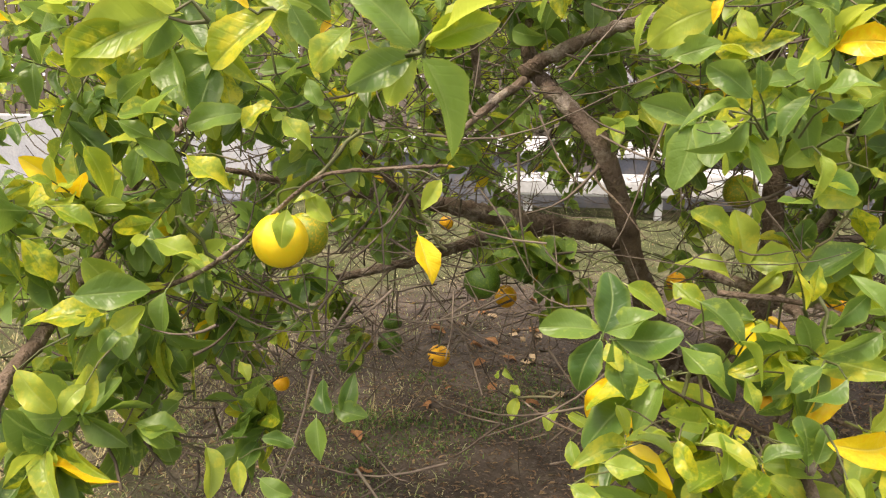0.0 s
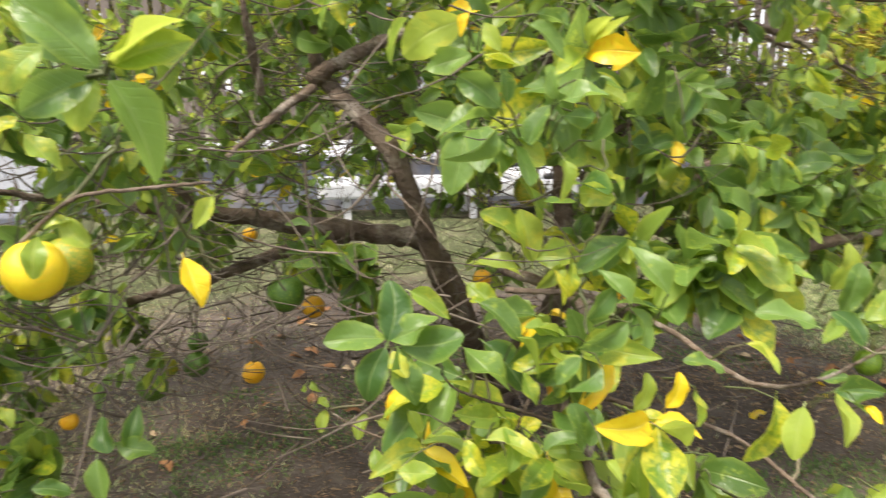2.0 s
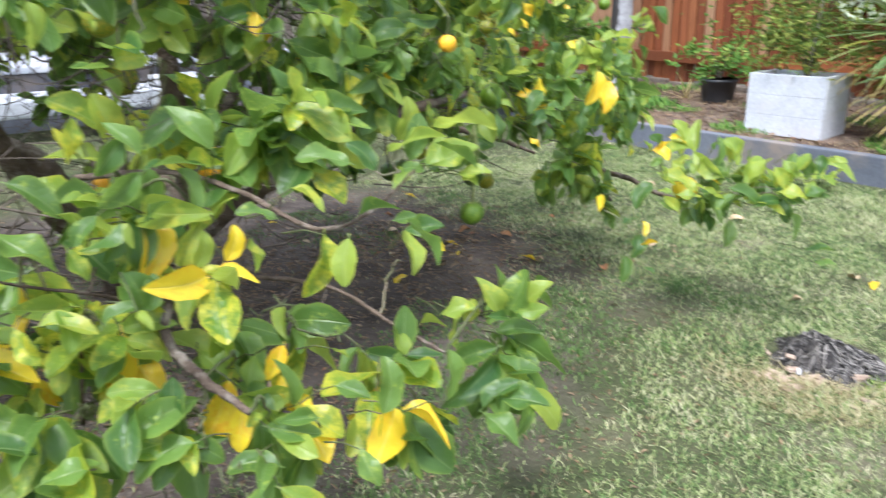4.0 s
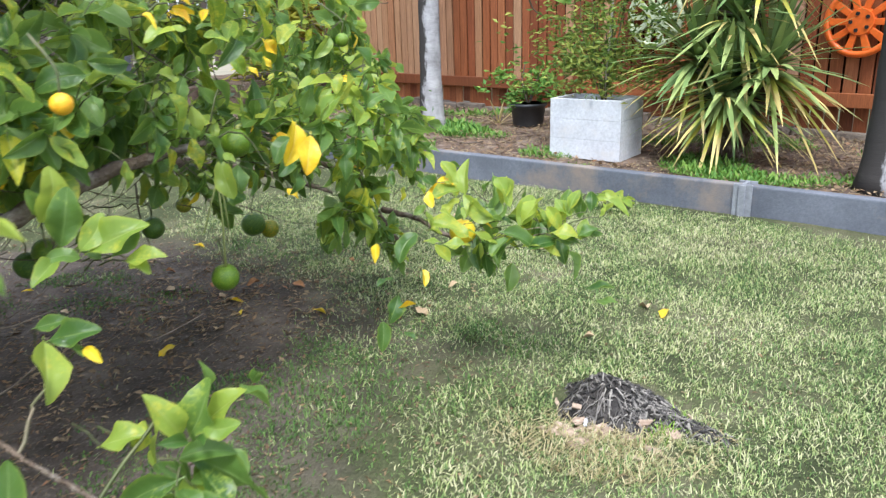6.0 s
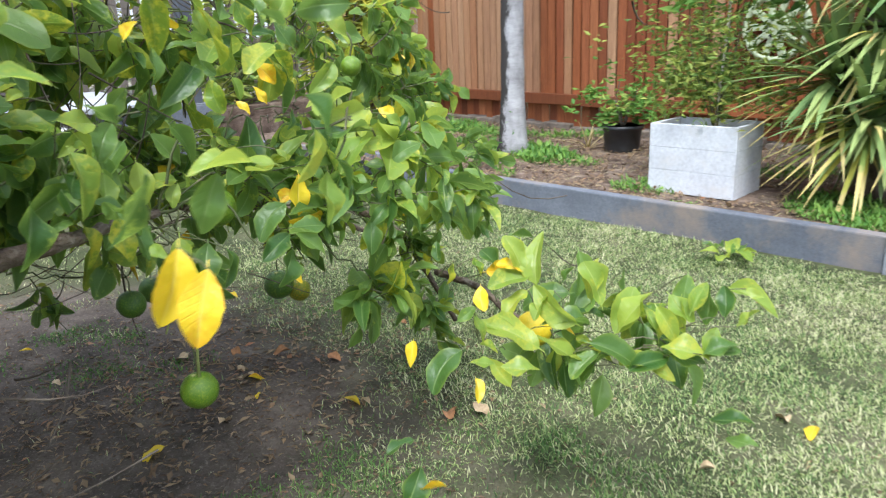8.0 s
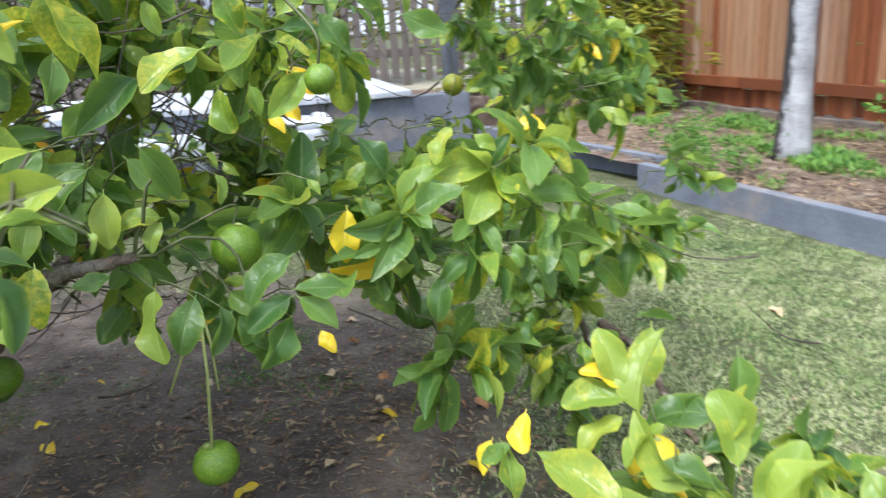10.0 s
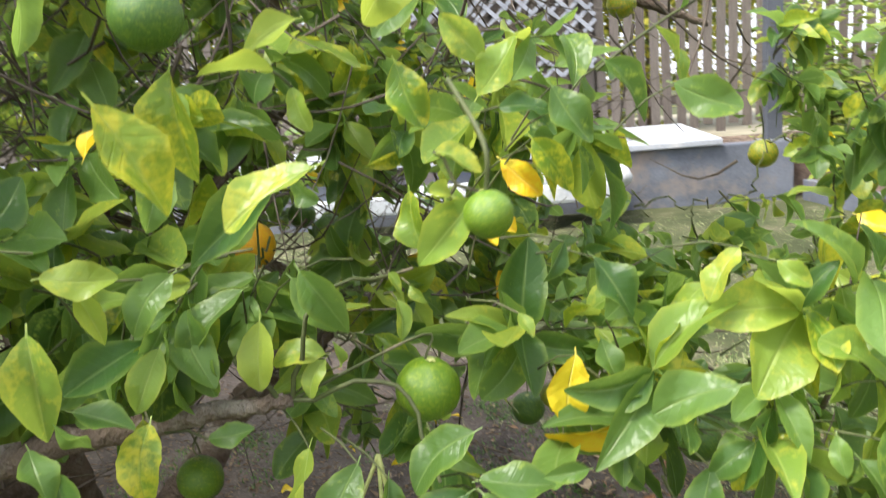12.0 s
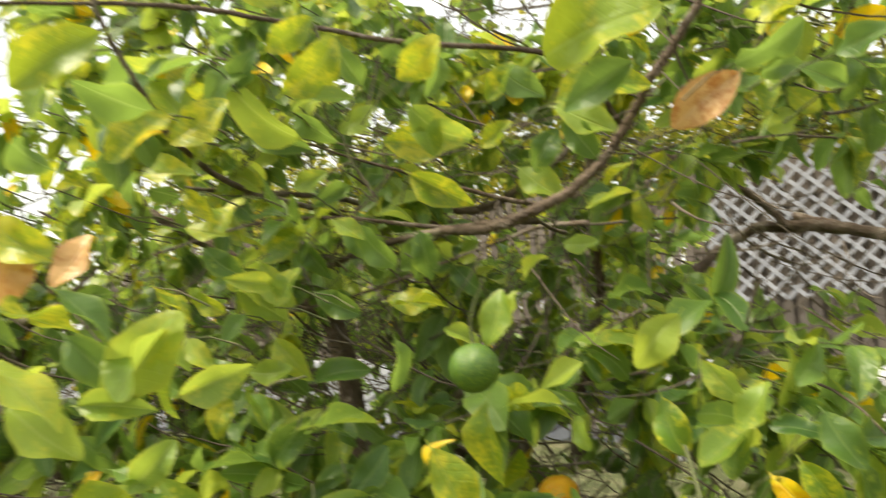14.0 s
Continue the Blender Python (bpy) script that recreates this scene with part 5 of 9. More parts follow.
FRUIT_A = [
    (0.662, 1.486, 0.873, 0.039, 'Y'), (0.681, 1.552, 0.868, 0.034, 'T'), (0.943, 2.239, 0.625, 0.045, 'G'), (0.796, 2.928, 0.169, 0.039, 'O'),
    (0.664, 2.627, 0.318, 0.038, 'G'), (0.584, 2.615, 0.319, 0.031, 'T'), (0.556, 2.545, 0.29, 0.042, 'G'), (1.006, 2.402, 0.542, 0.03, 'O'),
    (1.09, 2.373, 0.645, 0.03, 'T'), (1.617, 1.863, 0.714, 0.034, 'O'), (1.42, 1.692, 0.625, 0.04, 'G'), (1.454, 1.89, 0.995, 0.03, 'T'),
    (1.448, 1.915, 1.035, 0.045, 'G'), (1.437, 1.687, 0.572, 0.019, 'O'), (0.457, 2.166, 0.368, 0.02, 'O'), (0.274, 2.027, 0.47, 0.03, 'G'),
    (0.669, 2.648, 0.378, 0.03, 'G'), (0.824, 2.738, 0.676, 0.022, 'O'),
]
FRUIT_B = [
    (1.548, 2.269, 0.857, 0.04, 'T'), (0.497, 1.874, 0.451, 0.035, 'L'), (1.895, 1.979, 0.864, 0.042, 'G'),
    (2.475, 2.159, 0.387, 0.037, 'L'), (3.074, 1.841, 0.431, 0.039, 'Y'), (2.491, 2.592, 0.444, 0.034, 'G'),
    (1.877, 1.405, 0.952, 0.014, 'O'), (2.554, 2.161, 0.737, 0.038, 'L'), (2.611, 2.808, 0.635, 0.034, 'T'), (2.128, 2.41, 0.495, 0.037, 'L'),
    (2.658, 1.822, 0.993, 0.016, 'L'), (3.016, 2.889, 0.288, 0.046, 'G'), (3.077, 2.874, 0.259, 0.036, 'T'), (2.229, 2.509, 0.853, 0.04, 'O'),
    (2.41, 1.914, 1.144, 0.027, 'G'), (2.199, 3.072, 0.768, 0.037, 'G'),
]
FRUIT_C = [
    (2.651, 2.958, 0.347, 0.038, 'G'), (1.976, 2.672, 0.872, 0.035, 'G'), (2.097, 2.477, 0.454, 0.035, 'G'), (3.177, 2.995, 0.885, 0.03, 'T'),
    (2.903, 3.047, 1.221, 0.032, 'T'), (1.549, 2.779, 0.502, 0.03, 'O'), (2.265, 2.873, 0.806, 0.036, 'G'), (2.193, 2.91, 0.837, 0.03, 'G'),
    (2.707, 2.812, 0.44, 0.027, 'T'),
]
SPRIG_ROSETTE = [
    (1.101, 1.399, 0.786, 1.023, 1.396, 0.794, 'g'), (1.105, 1.398, 0.783, 1.111, 1.404, 0.86, 'g'), (1.108, 1.398, 0.784, 1.165, 1.382, 0.821, 'g'),
    (1.101, 1.396, 0.775, 1.077, 1.362, 0.719, 'g'), (1.117, 1.393, 0.774, 1.148, 1.351, 0.723, 'g'), (1.11, 1.393, 0.771, 1.125, 1.365, 0.746, 'l'),
    (1.121, 1.393, 0.777, 1.197, 1.366, 0.796, 'g'),
]
SPRIG_NEW_SHOOT = [
    (1.441, 1.915, 0.792, 1.357, 1.925, 0.874, 'l'), (1.448, 1.905, 0.758, 1.432, 1.9, 0.869, 'l'), (1.461, 1.916, 0.836, 1.455, 1.9, 0.934, 'l'),
    (1.425, 1.908, 0.734, 1.335, 1.916, 0.789, 'l'), (1.453, 1.917, 0.769, 1.537, 1.855, 0.79, 'l'), (1.505, 1.873, 0.761, 1.453, 1.849, 0.718, 'l'),
]
SPRIG_HANGING = [
    (1.173, 1.689, 0.608, 1.132, 1.65, 0.551, 'y'), (1.232, 1.675, 0.604, 1.189, 1.624, 0.519, 'y'), (1.229, 1.689, 0.638, 1.256, 1.648, 0.606, 'g'),
    (1.104, 1.653, 0.504, 1.111, 1.614, 0.474, 'l'),
]
SPRIG_LOW_TIP = [
    (1.027, 1.991, 0.431, 1.013, 1.951, 0.402, 'l'), (1.112, 1.979, 0.42, 1.087, 1.94, 0.389, 'l'), (1.136, 1.97, 0.406, 1.18, 1.934, 0.399, 'l'),
    (0.989, 2.014, 0.485, 0.98, 1.986, 0.479, 'l'), (1.015, 2.002, 0.456, 1.03, 1.971, 0.448, 'l'), (0.999, 2.016, 0.489, 1.007, 1.984, 0.476, 'l'),
]
SPRIG_FRONT_RIGHT = [
    (1.141, 1.449, 0.834, 1.188, 1.416, 0.812, 'l'), (1.231, 1.423, 0.821, 1.284, 1.381, 0.795, 'g'), (1.208, 1.412, 0.763, 1.265, 1.362, 0.724, 'g'),
    (1.277, 1.396, 0.779, 1.312, 1.357, 0.757, 'l'), (1.32, 1.378, 0.776, 1.325, 1.344, 0.738, 'l'), (1.295, 1.395, 0.798, 1.321, 1.368, 0.8, 'l'),
    (1.229, 1.36, 0.654, 1.286, 1.326, 0.663, 'l'), (1.253, 1.334, 0.619, 1.263, 1.339, 0.671, 'l'), (1.297, 1.332, 0.646, 1.333, 1.316, 0.682, 'g'),
    (1.343, 1.315, 0.653, 1.336, 1.328, 0.711, 'g'), (1.352, 1.314, 0.658, 1.361, 1.313, 0.704, 'g'), (1.113, 1.369, 0.616, 1.158, 1.346, 0.623, 'l'),
    (1.155, 1.379, 0.653, 1.188, 1.365, 0.677, 'l'), (1.07, 1.36, 0.587, 1.104, 1.335, 0.584, 'l'), (1.203, 1.367, 0.653, 1.213, 1.329, 0.62, 'm'),
]
SPRIG_FRONT_EDGE = [
    (1.342, 1.199, 0.859, 1.294, 1.197, 0.826, 'g'), (1.314, 1.197, 0.811, 1.28, 1.184, 0.777, 'g'), (1.294, 1.209, 0.818, 1.263, 1.2, 0.796, 'g'),
    (1.333, 1.214, 0.895, 1.301, 1.205, 0.859, 'g'), (1.345, 1.203, 0.876, 1.327, 1.209, 0.919, 'g'), (1.273, 1.246, 0.908, 1.283, 1.219, 0.877, 'm'),
    (1.292, 1.239, 0.916, 1.293, 1.217, 0.888, 'm'), (1.309, 1.159, 0.722, 1.315, 1.136, 0.716, 'l'),
]
SPRIG_HIGH_RIGHT = [
    (1.198, 1.241, 1.073, 1.141, 1.244, 1.078, 'g'), (1.204, 1.238, 1.06, 1.163, 1.235, 1.016, 'g'), (1.207, 1.238, 1.083, 1.163, 1.238, 1.113, 'g'),
    (1.213, 1.235, 1.087, 1.21, 1.223, 1.117, 'g'), (1.255, 1.22, 1.085, 1.227, 1.217, 1.051, 'g'), (1.262, 1.217, 1.088, 1.297, 1.188, 1.108, 'g'),
    (1.259, 1.218, 1.091, 1.248, 1.209, 1.117, 'g'), (1.268, 1.214, 1.075, 1.295, 1.189, 1.07, 'g'), (1.269, 1.212, 1.03, 1.27, 1.194, 0.994, 'l'),
    (1.293, 1.202, 1.05, 1.309, 1.182, 1.084, 'g'), (1.306, 1.193, 1.02, 1.322, 1.171, 1.007, 'l'),
]
SPRIG_TOP_RIGHT = [
    (1.174, 1.264, 1.17, 1.111, 1.27, 1.132, 'l'), (1.194, 1.259, 1.167, 1.206, 1.244, 1.14, 'l'), (1.179, 1.262, 1.177, 1.164, 1.255, 1.16, 'y'),
    (1.136, 1.278, 1.121, 1.175, 1.254, 1.138, 'g'), (1.118, 1.278, 1.172, 1.084, 1.275, 1.134, 'l'), (1.237, 1.244, 1.165, 1.271, 1.219, 1.143, 'g'),
    (1.245, 1.24, 1.175, 1.276, 1.215, 1.167, 'g'),
]
SPRIG_BY_FRUIT = [
    (0.709, 1.459, 0.946, 0.741, 1.445, 0.91, 'l'), (0.683, 1.449, 0.923, 0.683, 1.423, 0.877, 'l'), (0.72, 1.461, 0.939, 0.697, 1.44, 0.945, 'l'),
    (0.677, 1.46, 1.047, 0.72, 1.453, 1.006, 'l'), (0.562, 1.417, 0.996, 0.621, 1.418, 0.957, 'm'), (0.644, 1.451, 1.092, 0.677, 1.445, 1.083, 'l'),
    (0.71, 1.47, 1.095, 0.729, 1.458, 1.062, 'g'), (0.692, 1.46, 1.187, 0.727, 1.457, 1.13, 'g'), (0.887, 1.489, 0.963, 0.862, 1.467, 0.929, 'l'),
]
SPRIG_YELLOW_DROP = [
    (0.871, 1.338, 0.915, 0.895, 1.315, 0.865, 'y'),
]
SPRIG_WEST_FACE = [
    (0.468, 1.52, 1.027, 0.488, 1.512, 1.094, 'g'), (0.431, 1.502, 1.033, 0.477, 1.505, 1.024, 'g'), (0.45, 1.51, 1.009, 0.513, 1.518, 0.992, 'g'),
    (0.392, 1.479, 0.999, 0.431, 1.473, 0.936, 'm'), (0.355, 1.447, 0.919, 0.417, 1.457, 0.89, 'm'), (0.327, 1.42, 0.877, 0.379, 1.422, 0.833, 'm'),
    (0.471, 1.499, 0.865, 0.545, 1.507, 0.84, 'l'), (0.383, 1.434, 0.796, 0.477, 1.467, 0.804, 'g'), (0.489, 1.488, 0.79, 0.484, 1.451, 0.742, 'g'),
    (0.424, 1.439, 0.74, 0.47, 1.456, 0.778, 'l'), (0.439, 1.451, 0.751, 0.426, 1.414, 0.725, 'g'), (0.333, 1.371, 0.71, 0.382, 1.357, 0.657, 'l'),
    (0.406, 1.404, 0.678, 0.393, 1.365, 0.658, 'l'), (0.506, 1.538, 1.041, 0.44, 1.488, 1.055, 'm'), (0.588, 1.569, 1.046, 0.52, 1.524, 1.036, 'g'),
    (0.627, 1.581, 1.062, 0.589, 1.55, 1.034, 'm'),
]
SPRIG_WEST_LOW = [
    (0.526, 1.515, 0.534, 0.559, 1.474, 0.479, 'l'), (0.573, 1.521, 0.511, 0.585, 1.484, 0.48, 'l'), (0.609, 1.517, 0.483, 0.659, 1.503, 0.471, 'g'),
    (0.427, 1.493, 0.58, 0.504, 1.502, 0.57, 'g'), (0.483, 1.5, 0.541, 0.444, 1.477, 0.577, 'g'), (0.691, 1.606, 0.616, 0.702, 1.569, 0.574, 'g'),
    (0.725, 1.591, 0.565, 0.748, 1.601, 0.625, 'g'), (0.685, 1.58, 0.56, 0.693, 1.536, 0.512, 'g'), (0.562, 1.583, 0.651, 0.584, 1.562, 0.633, 'l'),
    (0.654, 1.553, 0.523, 0.615, 1.534, 0.55, 'g'), (0.71, 1.593, 0.575, 0.768, 1.58, 0.569, 'g'),
]
SPRIG_NEAR_TOP = [
    (0.914, 0.907, 1.103, 0.944, 0.901, 1.055, 'g'), (0.909, 0.907, 1.103, 0.897, 0.899, 1.078, 'l'), (0.91, 0.906, 1.109, 0.879, 0.892, 1.144, 'g'),
    (0.916, 0.907, 1.109, 0.945, 0.899, 1.143, 'l'), (0.917, 0.907, 1.111, 0.955, 0.901, 1.126, 'm'), (0.908, 0.906, 1.105, 0.872, 0.895, 1.088, 'g'),
]
SPRIG_NEAR_LEFT = [
    (0.748, 0.955, 1.128, 0.693, 0.919, 1.112, 'l'), (0.728, 0.947, 1.121, 0.698, 0.923, 1.093, 'm'), (0.857, 0.989, 1.125, 0.835, 0.977, 1.098, 'l'),
    (0.752, 0.957, 1.132, 0.721, 0.932, 1.145, 'l'),
]
SPRIG_NEAR_YELLOW = [
    (0.789, 1.054, 1.142, 0.741, 1.03, 1.105, 'm'), (0.77, 1.048, 1.143, 0.758, 1.033, 1.155, 'y'),
]
SPRIG_EAST_FRONT = [
    (1.623, 1.273, 0.816, 1.561, 1.295, 0.842, 'g'), (1.465, 1.352, 0.843, 1.429, 1.359, 0.91, 'g'), (1.455, 1.351, 0.821, 1.391, 1.362, 0.857, 'g'),
    (1.42, 1.363, 0.823, 1.445, 1.326, 0.776, 'g'), (1.576, 1.271, 0.725, 1.549, 1.236, 0.651, 'm'), (1.604, 1.254, 0.719, 1.576, 1.228, 0.665, 'l'),
    (1.415, 1.327, 0.697, 1.439, 1.317, 0.738, 'l'), (1.453, 1.316, 0.702, 1.475, 1.305, 0.742, 'y'), (1.489, 1.313, 0.729, 1.487, 1.281, 0.689, 'l'),
    (1.524, 1.305, 0.75, 1.479, 1.313, 0.775, 'g'), (1.55, 1.303, 0.787, 1.583, 1.266, 0.775, 'l'), (1.367, 1.361, 0.76, 1.396, 1.346, 0.791, 'g'),
    (1.325, 1.372, 0.764, 1.354, 1.343, 0.743, 'l'), (1.336, 1.375, 0.785, 1.288, 1.376, 0.814, 'l'), (1.279, 1.373, 0.739, 1.299, 1.345, 0.713, 'l'),
]
SPRIG_LONG_LEAVES = [
    (1.627, 1.134, 0.769, 1.653, 1.082, 0.731, 'g'), (1.668, 1.137, 0.878, 1.72, 1.081, 0.898, 'l'), (1.62, 1.164, 0.849, 1.668, 1.121, 0.888, 'l'),
    (1.603, 1.169, 0.827, 1.582, 1.175, 0.867, 'g'), (1.669, 1.132, 0.858, 1.7, 1.084, 0.842, 'g'), (1.578, 1.168, 0.776, 1.61, 1.141, 0.807, 'g'),
]
SPRIG_FRONT_YELLOW = [
    (1.522, 1.318, 0.558, 1.485, 1.296, 0.527, 'y'), (1.506, 1.305, 0.522, 1.509, 1.264, 0.491, 'y'), (1.521, 1.282, 0.494, 1.529, 1.247, 0.478, 'y'),
    (1.482, 1.329, 0.549, 1.456, 1.293, 0.503, 'l'), (1.642, 1.198, 0.468, 1.692, 1.133, 0.46, 'y'), (1.273, 1.359, 0.501, 1.308, 1.354, 0.538, 'l'),
    (1.137, 1.444, 0.664, 1.152, 1.417, 0.638, 'l'),
]
SPRIG_FRONT_LOW = [
    (1.585, 1.151, 0.505, 1.615, 1.155, 0.571, 'g'), (1.543, 1.198, 0.54, 1.573, 1.157, 0.535, 'g'), (1.66, 1.109, 0.518, 1.683, 1.113, 0.582, 'g'),
    (1.695, 1.076, 0.512, 1.729, 1.057, 0.559, 'g'), (1.715, 1.067, 0.523, 1.755, 1.016, 0.538, 'g'), (1.693, 1.073, 0.506, 1.713, 1.017, 0.491, 'g'),
    (1.547, 1.146, 0.468, 1.556, 1.101, 0.446, 'g'), (1.451, 1.186, 0.459, 1.396, 1.204, 0.483, 'g'), (1.363, 1.243, 0.498, 1.286, 1.242, 0.497, 'g'),
    (1.292, 1.272, 0.519, 1.376, 1.254, 0.553, 'g'), (1.192, 1.271, 0.494, 1.248, 1.264, 0.522, 'g'), (1.112, 1.304, 0.547, 1.196, 1.289, 0.555, 'g'),
    (1.069, 1.28, 0.508, 1.114, 1.274, 0.524, 'l'), (1.512, 1.191, 0.506, 1.468, 1.202, 0.521, 'g'),
]
SPRIG_FRONT_NEW = [
    (1.408, 1.452, 0.641, 1.42, 1.411, 0.597, 'l'), (1.461, 1.392, 0.541, 1.449, 1.399, 0.589, 'l'), (1.422, 1.406, 0.545, 1.459, 1.36, 0.516, 'l'),
    (1.366, 1.441, 0.588, 1.392, 1.428, 0.617, 'l'), (1.6, 1.325, 0.526, 1.614, 1.299, 0.532, 'l'), (1.442, 1.428, 0.606, 1.468, 1.399, 0.602, 'l'),
]
SPRIG_FAR_SHOOT = [
    (1.997, 1.535, 0.421, 1.93, 1.522, 0.366, 'l'), (1.914, 1.576, 0.386, 1.949, 1.536, 0.415, 'l'), (2.024, 1.493, 0.385, 2.041, 1.479, 0.441, 'g'),
    (2.1, 1.468, 0.457, 2.122, 1.401, 0.436, 'g'), (2.06, 1.447, 0.36, 2.06, 1.392, 0.332, 'g'), (1.984, 1.474, 0.304, 1.958, 1.499, 0.363, 'g'),
    (2.057, 1.503, 0.451, 2.065, 1.49, 0.503, 'g'), (2.117, 1.453, 0.457, 2.123, 1.431, 0.493, 'g'),
]
SPRIG_YELLOW_PAIR = [
    (2.218, 1.405, 0.885, 2.195, 1.387, 0.827, 'y'), (2.234, 1.391, 0.867, 2.21, 1.372, 0.811, 'y'),
]
SPRIG_HIGH_YELLOW = [
    (1.912, 2.028, 0.964, 1.9, 1.998, 0.887, 'y'),
]
SPRIG_LEFT_SHOOT = [
    (1.895, 1.564, 0.733, 1.908, 1.54, 0.817, 'g'), (1.878, 1.579, 0.771, 1.904, 1.546, 0.838, 'l'), (1.909, 1.527, 0.731, 1.936, 1.512, 0.782, 'l'),
    (1.919, 1.523, 0.727, 1.979, 1.475, 0.776, 'l'), (1.947, 1.511, 0.716, 1.99, 1.521, 0.757, 'g'), (1.958, 1.494, 0.709, 1.992, 1.442, 0.724, 'l'),
    (1.966, 1.492, 0.71, 1.971, 1.451, 0.697, 'l'), (1.912, 1.543, 0.715, 1.87, 1.538, 0.733, 'g'), (1.881, 1.552, 0.718, 1.838, 1.517, 0.713, 'l'),
    (1.934, 1.524, 0.712, 1.914, 1.56, 0.737, 'g'), (1.902, 1.605, 0.772, 1.872, 1.581, 0.816, 'g'),
]
SPRIG_LOW_SHOOT = [
    (1.931, 1.336, 0.49, 1.902, 1.331, 0.563, 'l'), (1.945, 1.339, 0.483, 1.965, 1.311, 0.571, 'g'), (1.968, 1.329, 0.5, 2, 1.285, 0.553, 'l'),
    (1.956, 1.319, 0.498, 1.973, 1.273, 0.516, 'l'), (1.938, 1.317, 0.485, 1.939, 1.286, 0.514, 'g'), (1.928, 1.313, 0.492, 1.896, 1.302, 0.515, 'g'),
]
SPRIG_CORNER_SHOOT = [
    (1.841, 1.39, 0.494, 1.886, 1.347, 0.522, 'l'), (1.878, 1.369, 0.476, 1.891, 1.357, 0.52, 'l'), (1.832, 1.485, 0.627, 1.878, 1.439, 0.649, 'g'),
    (1.838, 1.49, 0.615, 1.866, 1.443, 0.626, 'g'), (1.863, 1.45, 0.615, 1.87, 1.42, 0.604, 'y'), (1.82, 1.468, 0.634, 1.797, 1.384, 0.59, 'l'),
    (1.826, 1.514, 0.64, 1.861, 1.488, 0.651, 'g'),
]
SPRIG_MID_FACE = [
    (2.216, 1.451, 0.94, 2.201, 1.431, 0.882, 'g'), (2.264, 1.42, 0.936, 2.249, 1.402, 0.892, 'g'), (2.302, 1.393, 0.941, 2.24, 1.417, 0.957, 'l'),
    (2.328, 1.379, 0.995, 2.343, 1.341, 0.968, 'g'), (2.362, 1.354, 1.064, 2.321, 1.365, 1.059, 'g'), (2.112, 1.514, 1.033, 2.048, 1.524, 1.034, 'l'),
    (2.307, 1.398, 1.06, 2.316, 1.369, 1.05, 'g'), (2.167, 1.486, 1.011, 2.128, 1.487, 1.029, 'l'), (2.204, 1.462, 0.977, 2.185, 1.455, 1.003, 'g'),
]
SPRIG_MID_LEFT = [
    (2.172, 1.867, 0.972, 2.104, 1.869, 0.97, 'g'), (2.1, 1.893, 0.954, 2.013, 1.895, 0.948, 'g'), (2.102, 1.889, 0.918, 2.107, 1.86, 0.889, 'g'),
    (2.035, 1.903, 0.862, 2.044, 1.865, 0.792, 'g'), (2.03, 1.906, 0.878, 1.993, 1.895, 0.889, 'g'), (2.012, 1.908, 0.849, 1.992, 1.88, 0.796, 'g'),
    (2.13, 1.859, 0.791, 2.133, 1.825, 0.75, 'l'), (2.196, 1.846, 0.86, 2.189, 1.81, 0.781, 'g'),
]
SPRIG_TOP_YELLOW = [
    (2.037, 1.439, 1.088, 2.07, 1.407, 1.072, 'y'), (2.052, 1.433, 1.062, 2.065, 1.409, 1.045, 'y'), (2.015, 1.449, 1.055, 2.026, 1.427, 1.045, 'y'),
]
SPRIG_LOW_BRANCH = [
    (3.188, 1.818, 0.582, 3.16, 1.771, 0.509, 'g'), (3.242, 1.739, 0.55, 3.201, 1.707, 0.478, 'g'), (3.315, 1.636, 0.543, 3.279, 1.6, 0.48, 'g'),
    (3.16, 1.817, 0.496, 3.073, 1.864, 0.499, 'g'), (3.082, 1.817, 0.318, 3.111, 1.773, 0.391, 'g'), (3.166, 1.729, 0.335, 3.114, 1.698, 0.27, 'g'),
    (3.274, 1.603, 0.368, 3.251, 1.544, 0.317, 'g'), (3.27, 1.54, 0.265, 3.292, 1.462, 0.296, 'g'), (3.276, 1.506, 0.235, 3.282, 1.454, 0.264, 'g'),
    (3.033, 1.901, 0.384, 3.064, 1.816, 0.374, 'g'), (3.354, 1.567, 0.521, 3.371, 1.467, 0.51, 'l'), (3.11, 1.91, 0.603, 3.081, 1.87, 0.533, 'l'),
    (3.047, 1.953, 0.54, 3.075, 1.885, 0.561, 'y'), (2.981, 1.921, 0.322, 2.962, 1.879, 0.297, 'y'), (2.9, 2.029, 0.401, 2.864, 2.002, 0.371, 'y'),
]
SPRIG_LOW_HANG = [
    (2.573, 1.594, 0.484, 2.53, 1.599, 0.489, 'g'), (2.571, 1.577, 0.45, 2.53, 1.552, 0.404, 'g'), (2.527, 1.585, 0.398, 2.495, 1.549, 0.354, 'g'),
    (2.554, 1.546, 0.374, 2.554, 1.509, 0.37, 'g'), (2.56, 1.568, 0.417, 2.579, 1.534, 0.446, 'y'),
]
SPRIG_NEAR_EAST = [
    (2.45, 1.499, 0.984, 2.394, 1.487, 0.974, 'l'), (2.464, 1.497, 0.965, 2.415, 1.487, 0.961, 'l'), (2.47, 1.493, 0.941, 2.409, 1.485, 0.952, 'g'),
    (2.471, 1.492, 0.936, 2.477, 1.482, 0.93, 'l'), (2.399, 1.493, 0.952, 2.387, 1.472, 0.902, 'l'), (2.405, 1.485, 0.909, 2.392, 1.459, 0.857, 'l'),
    (2.419, 1.488, 0.919, 2.437, 1.471, 0.884, 'g'), (2.42, 1.501, 1.062, 2.454, 1.494, 1.035, 'l'),
]
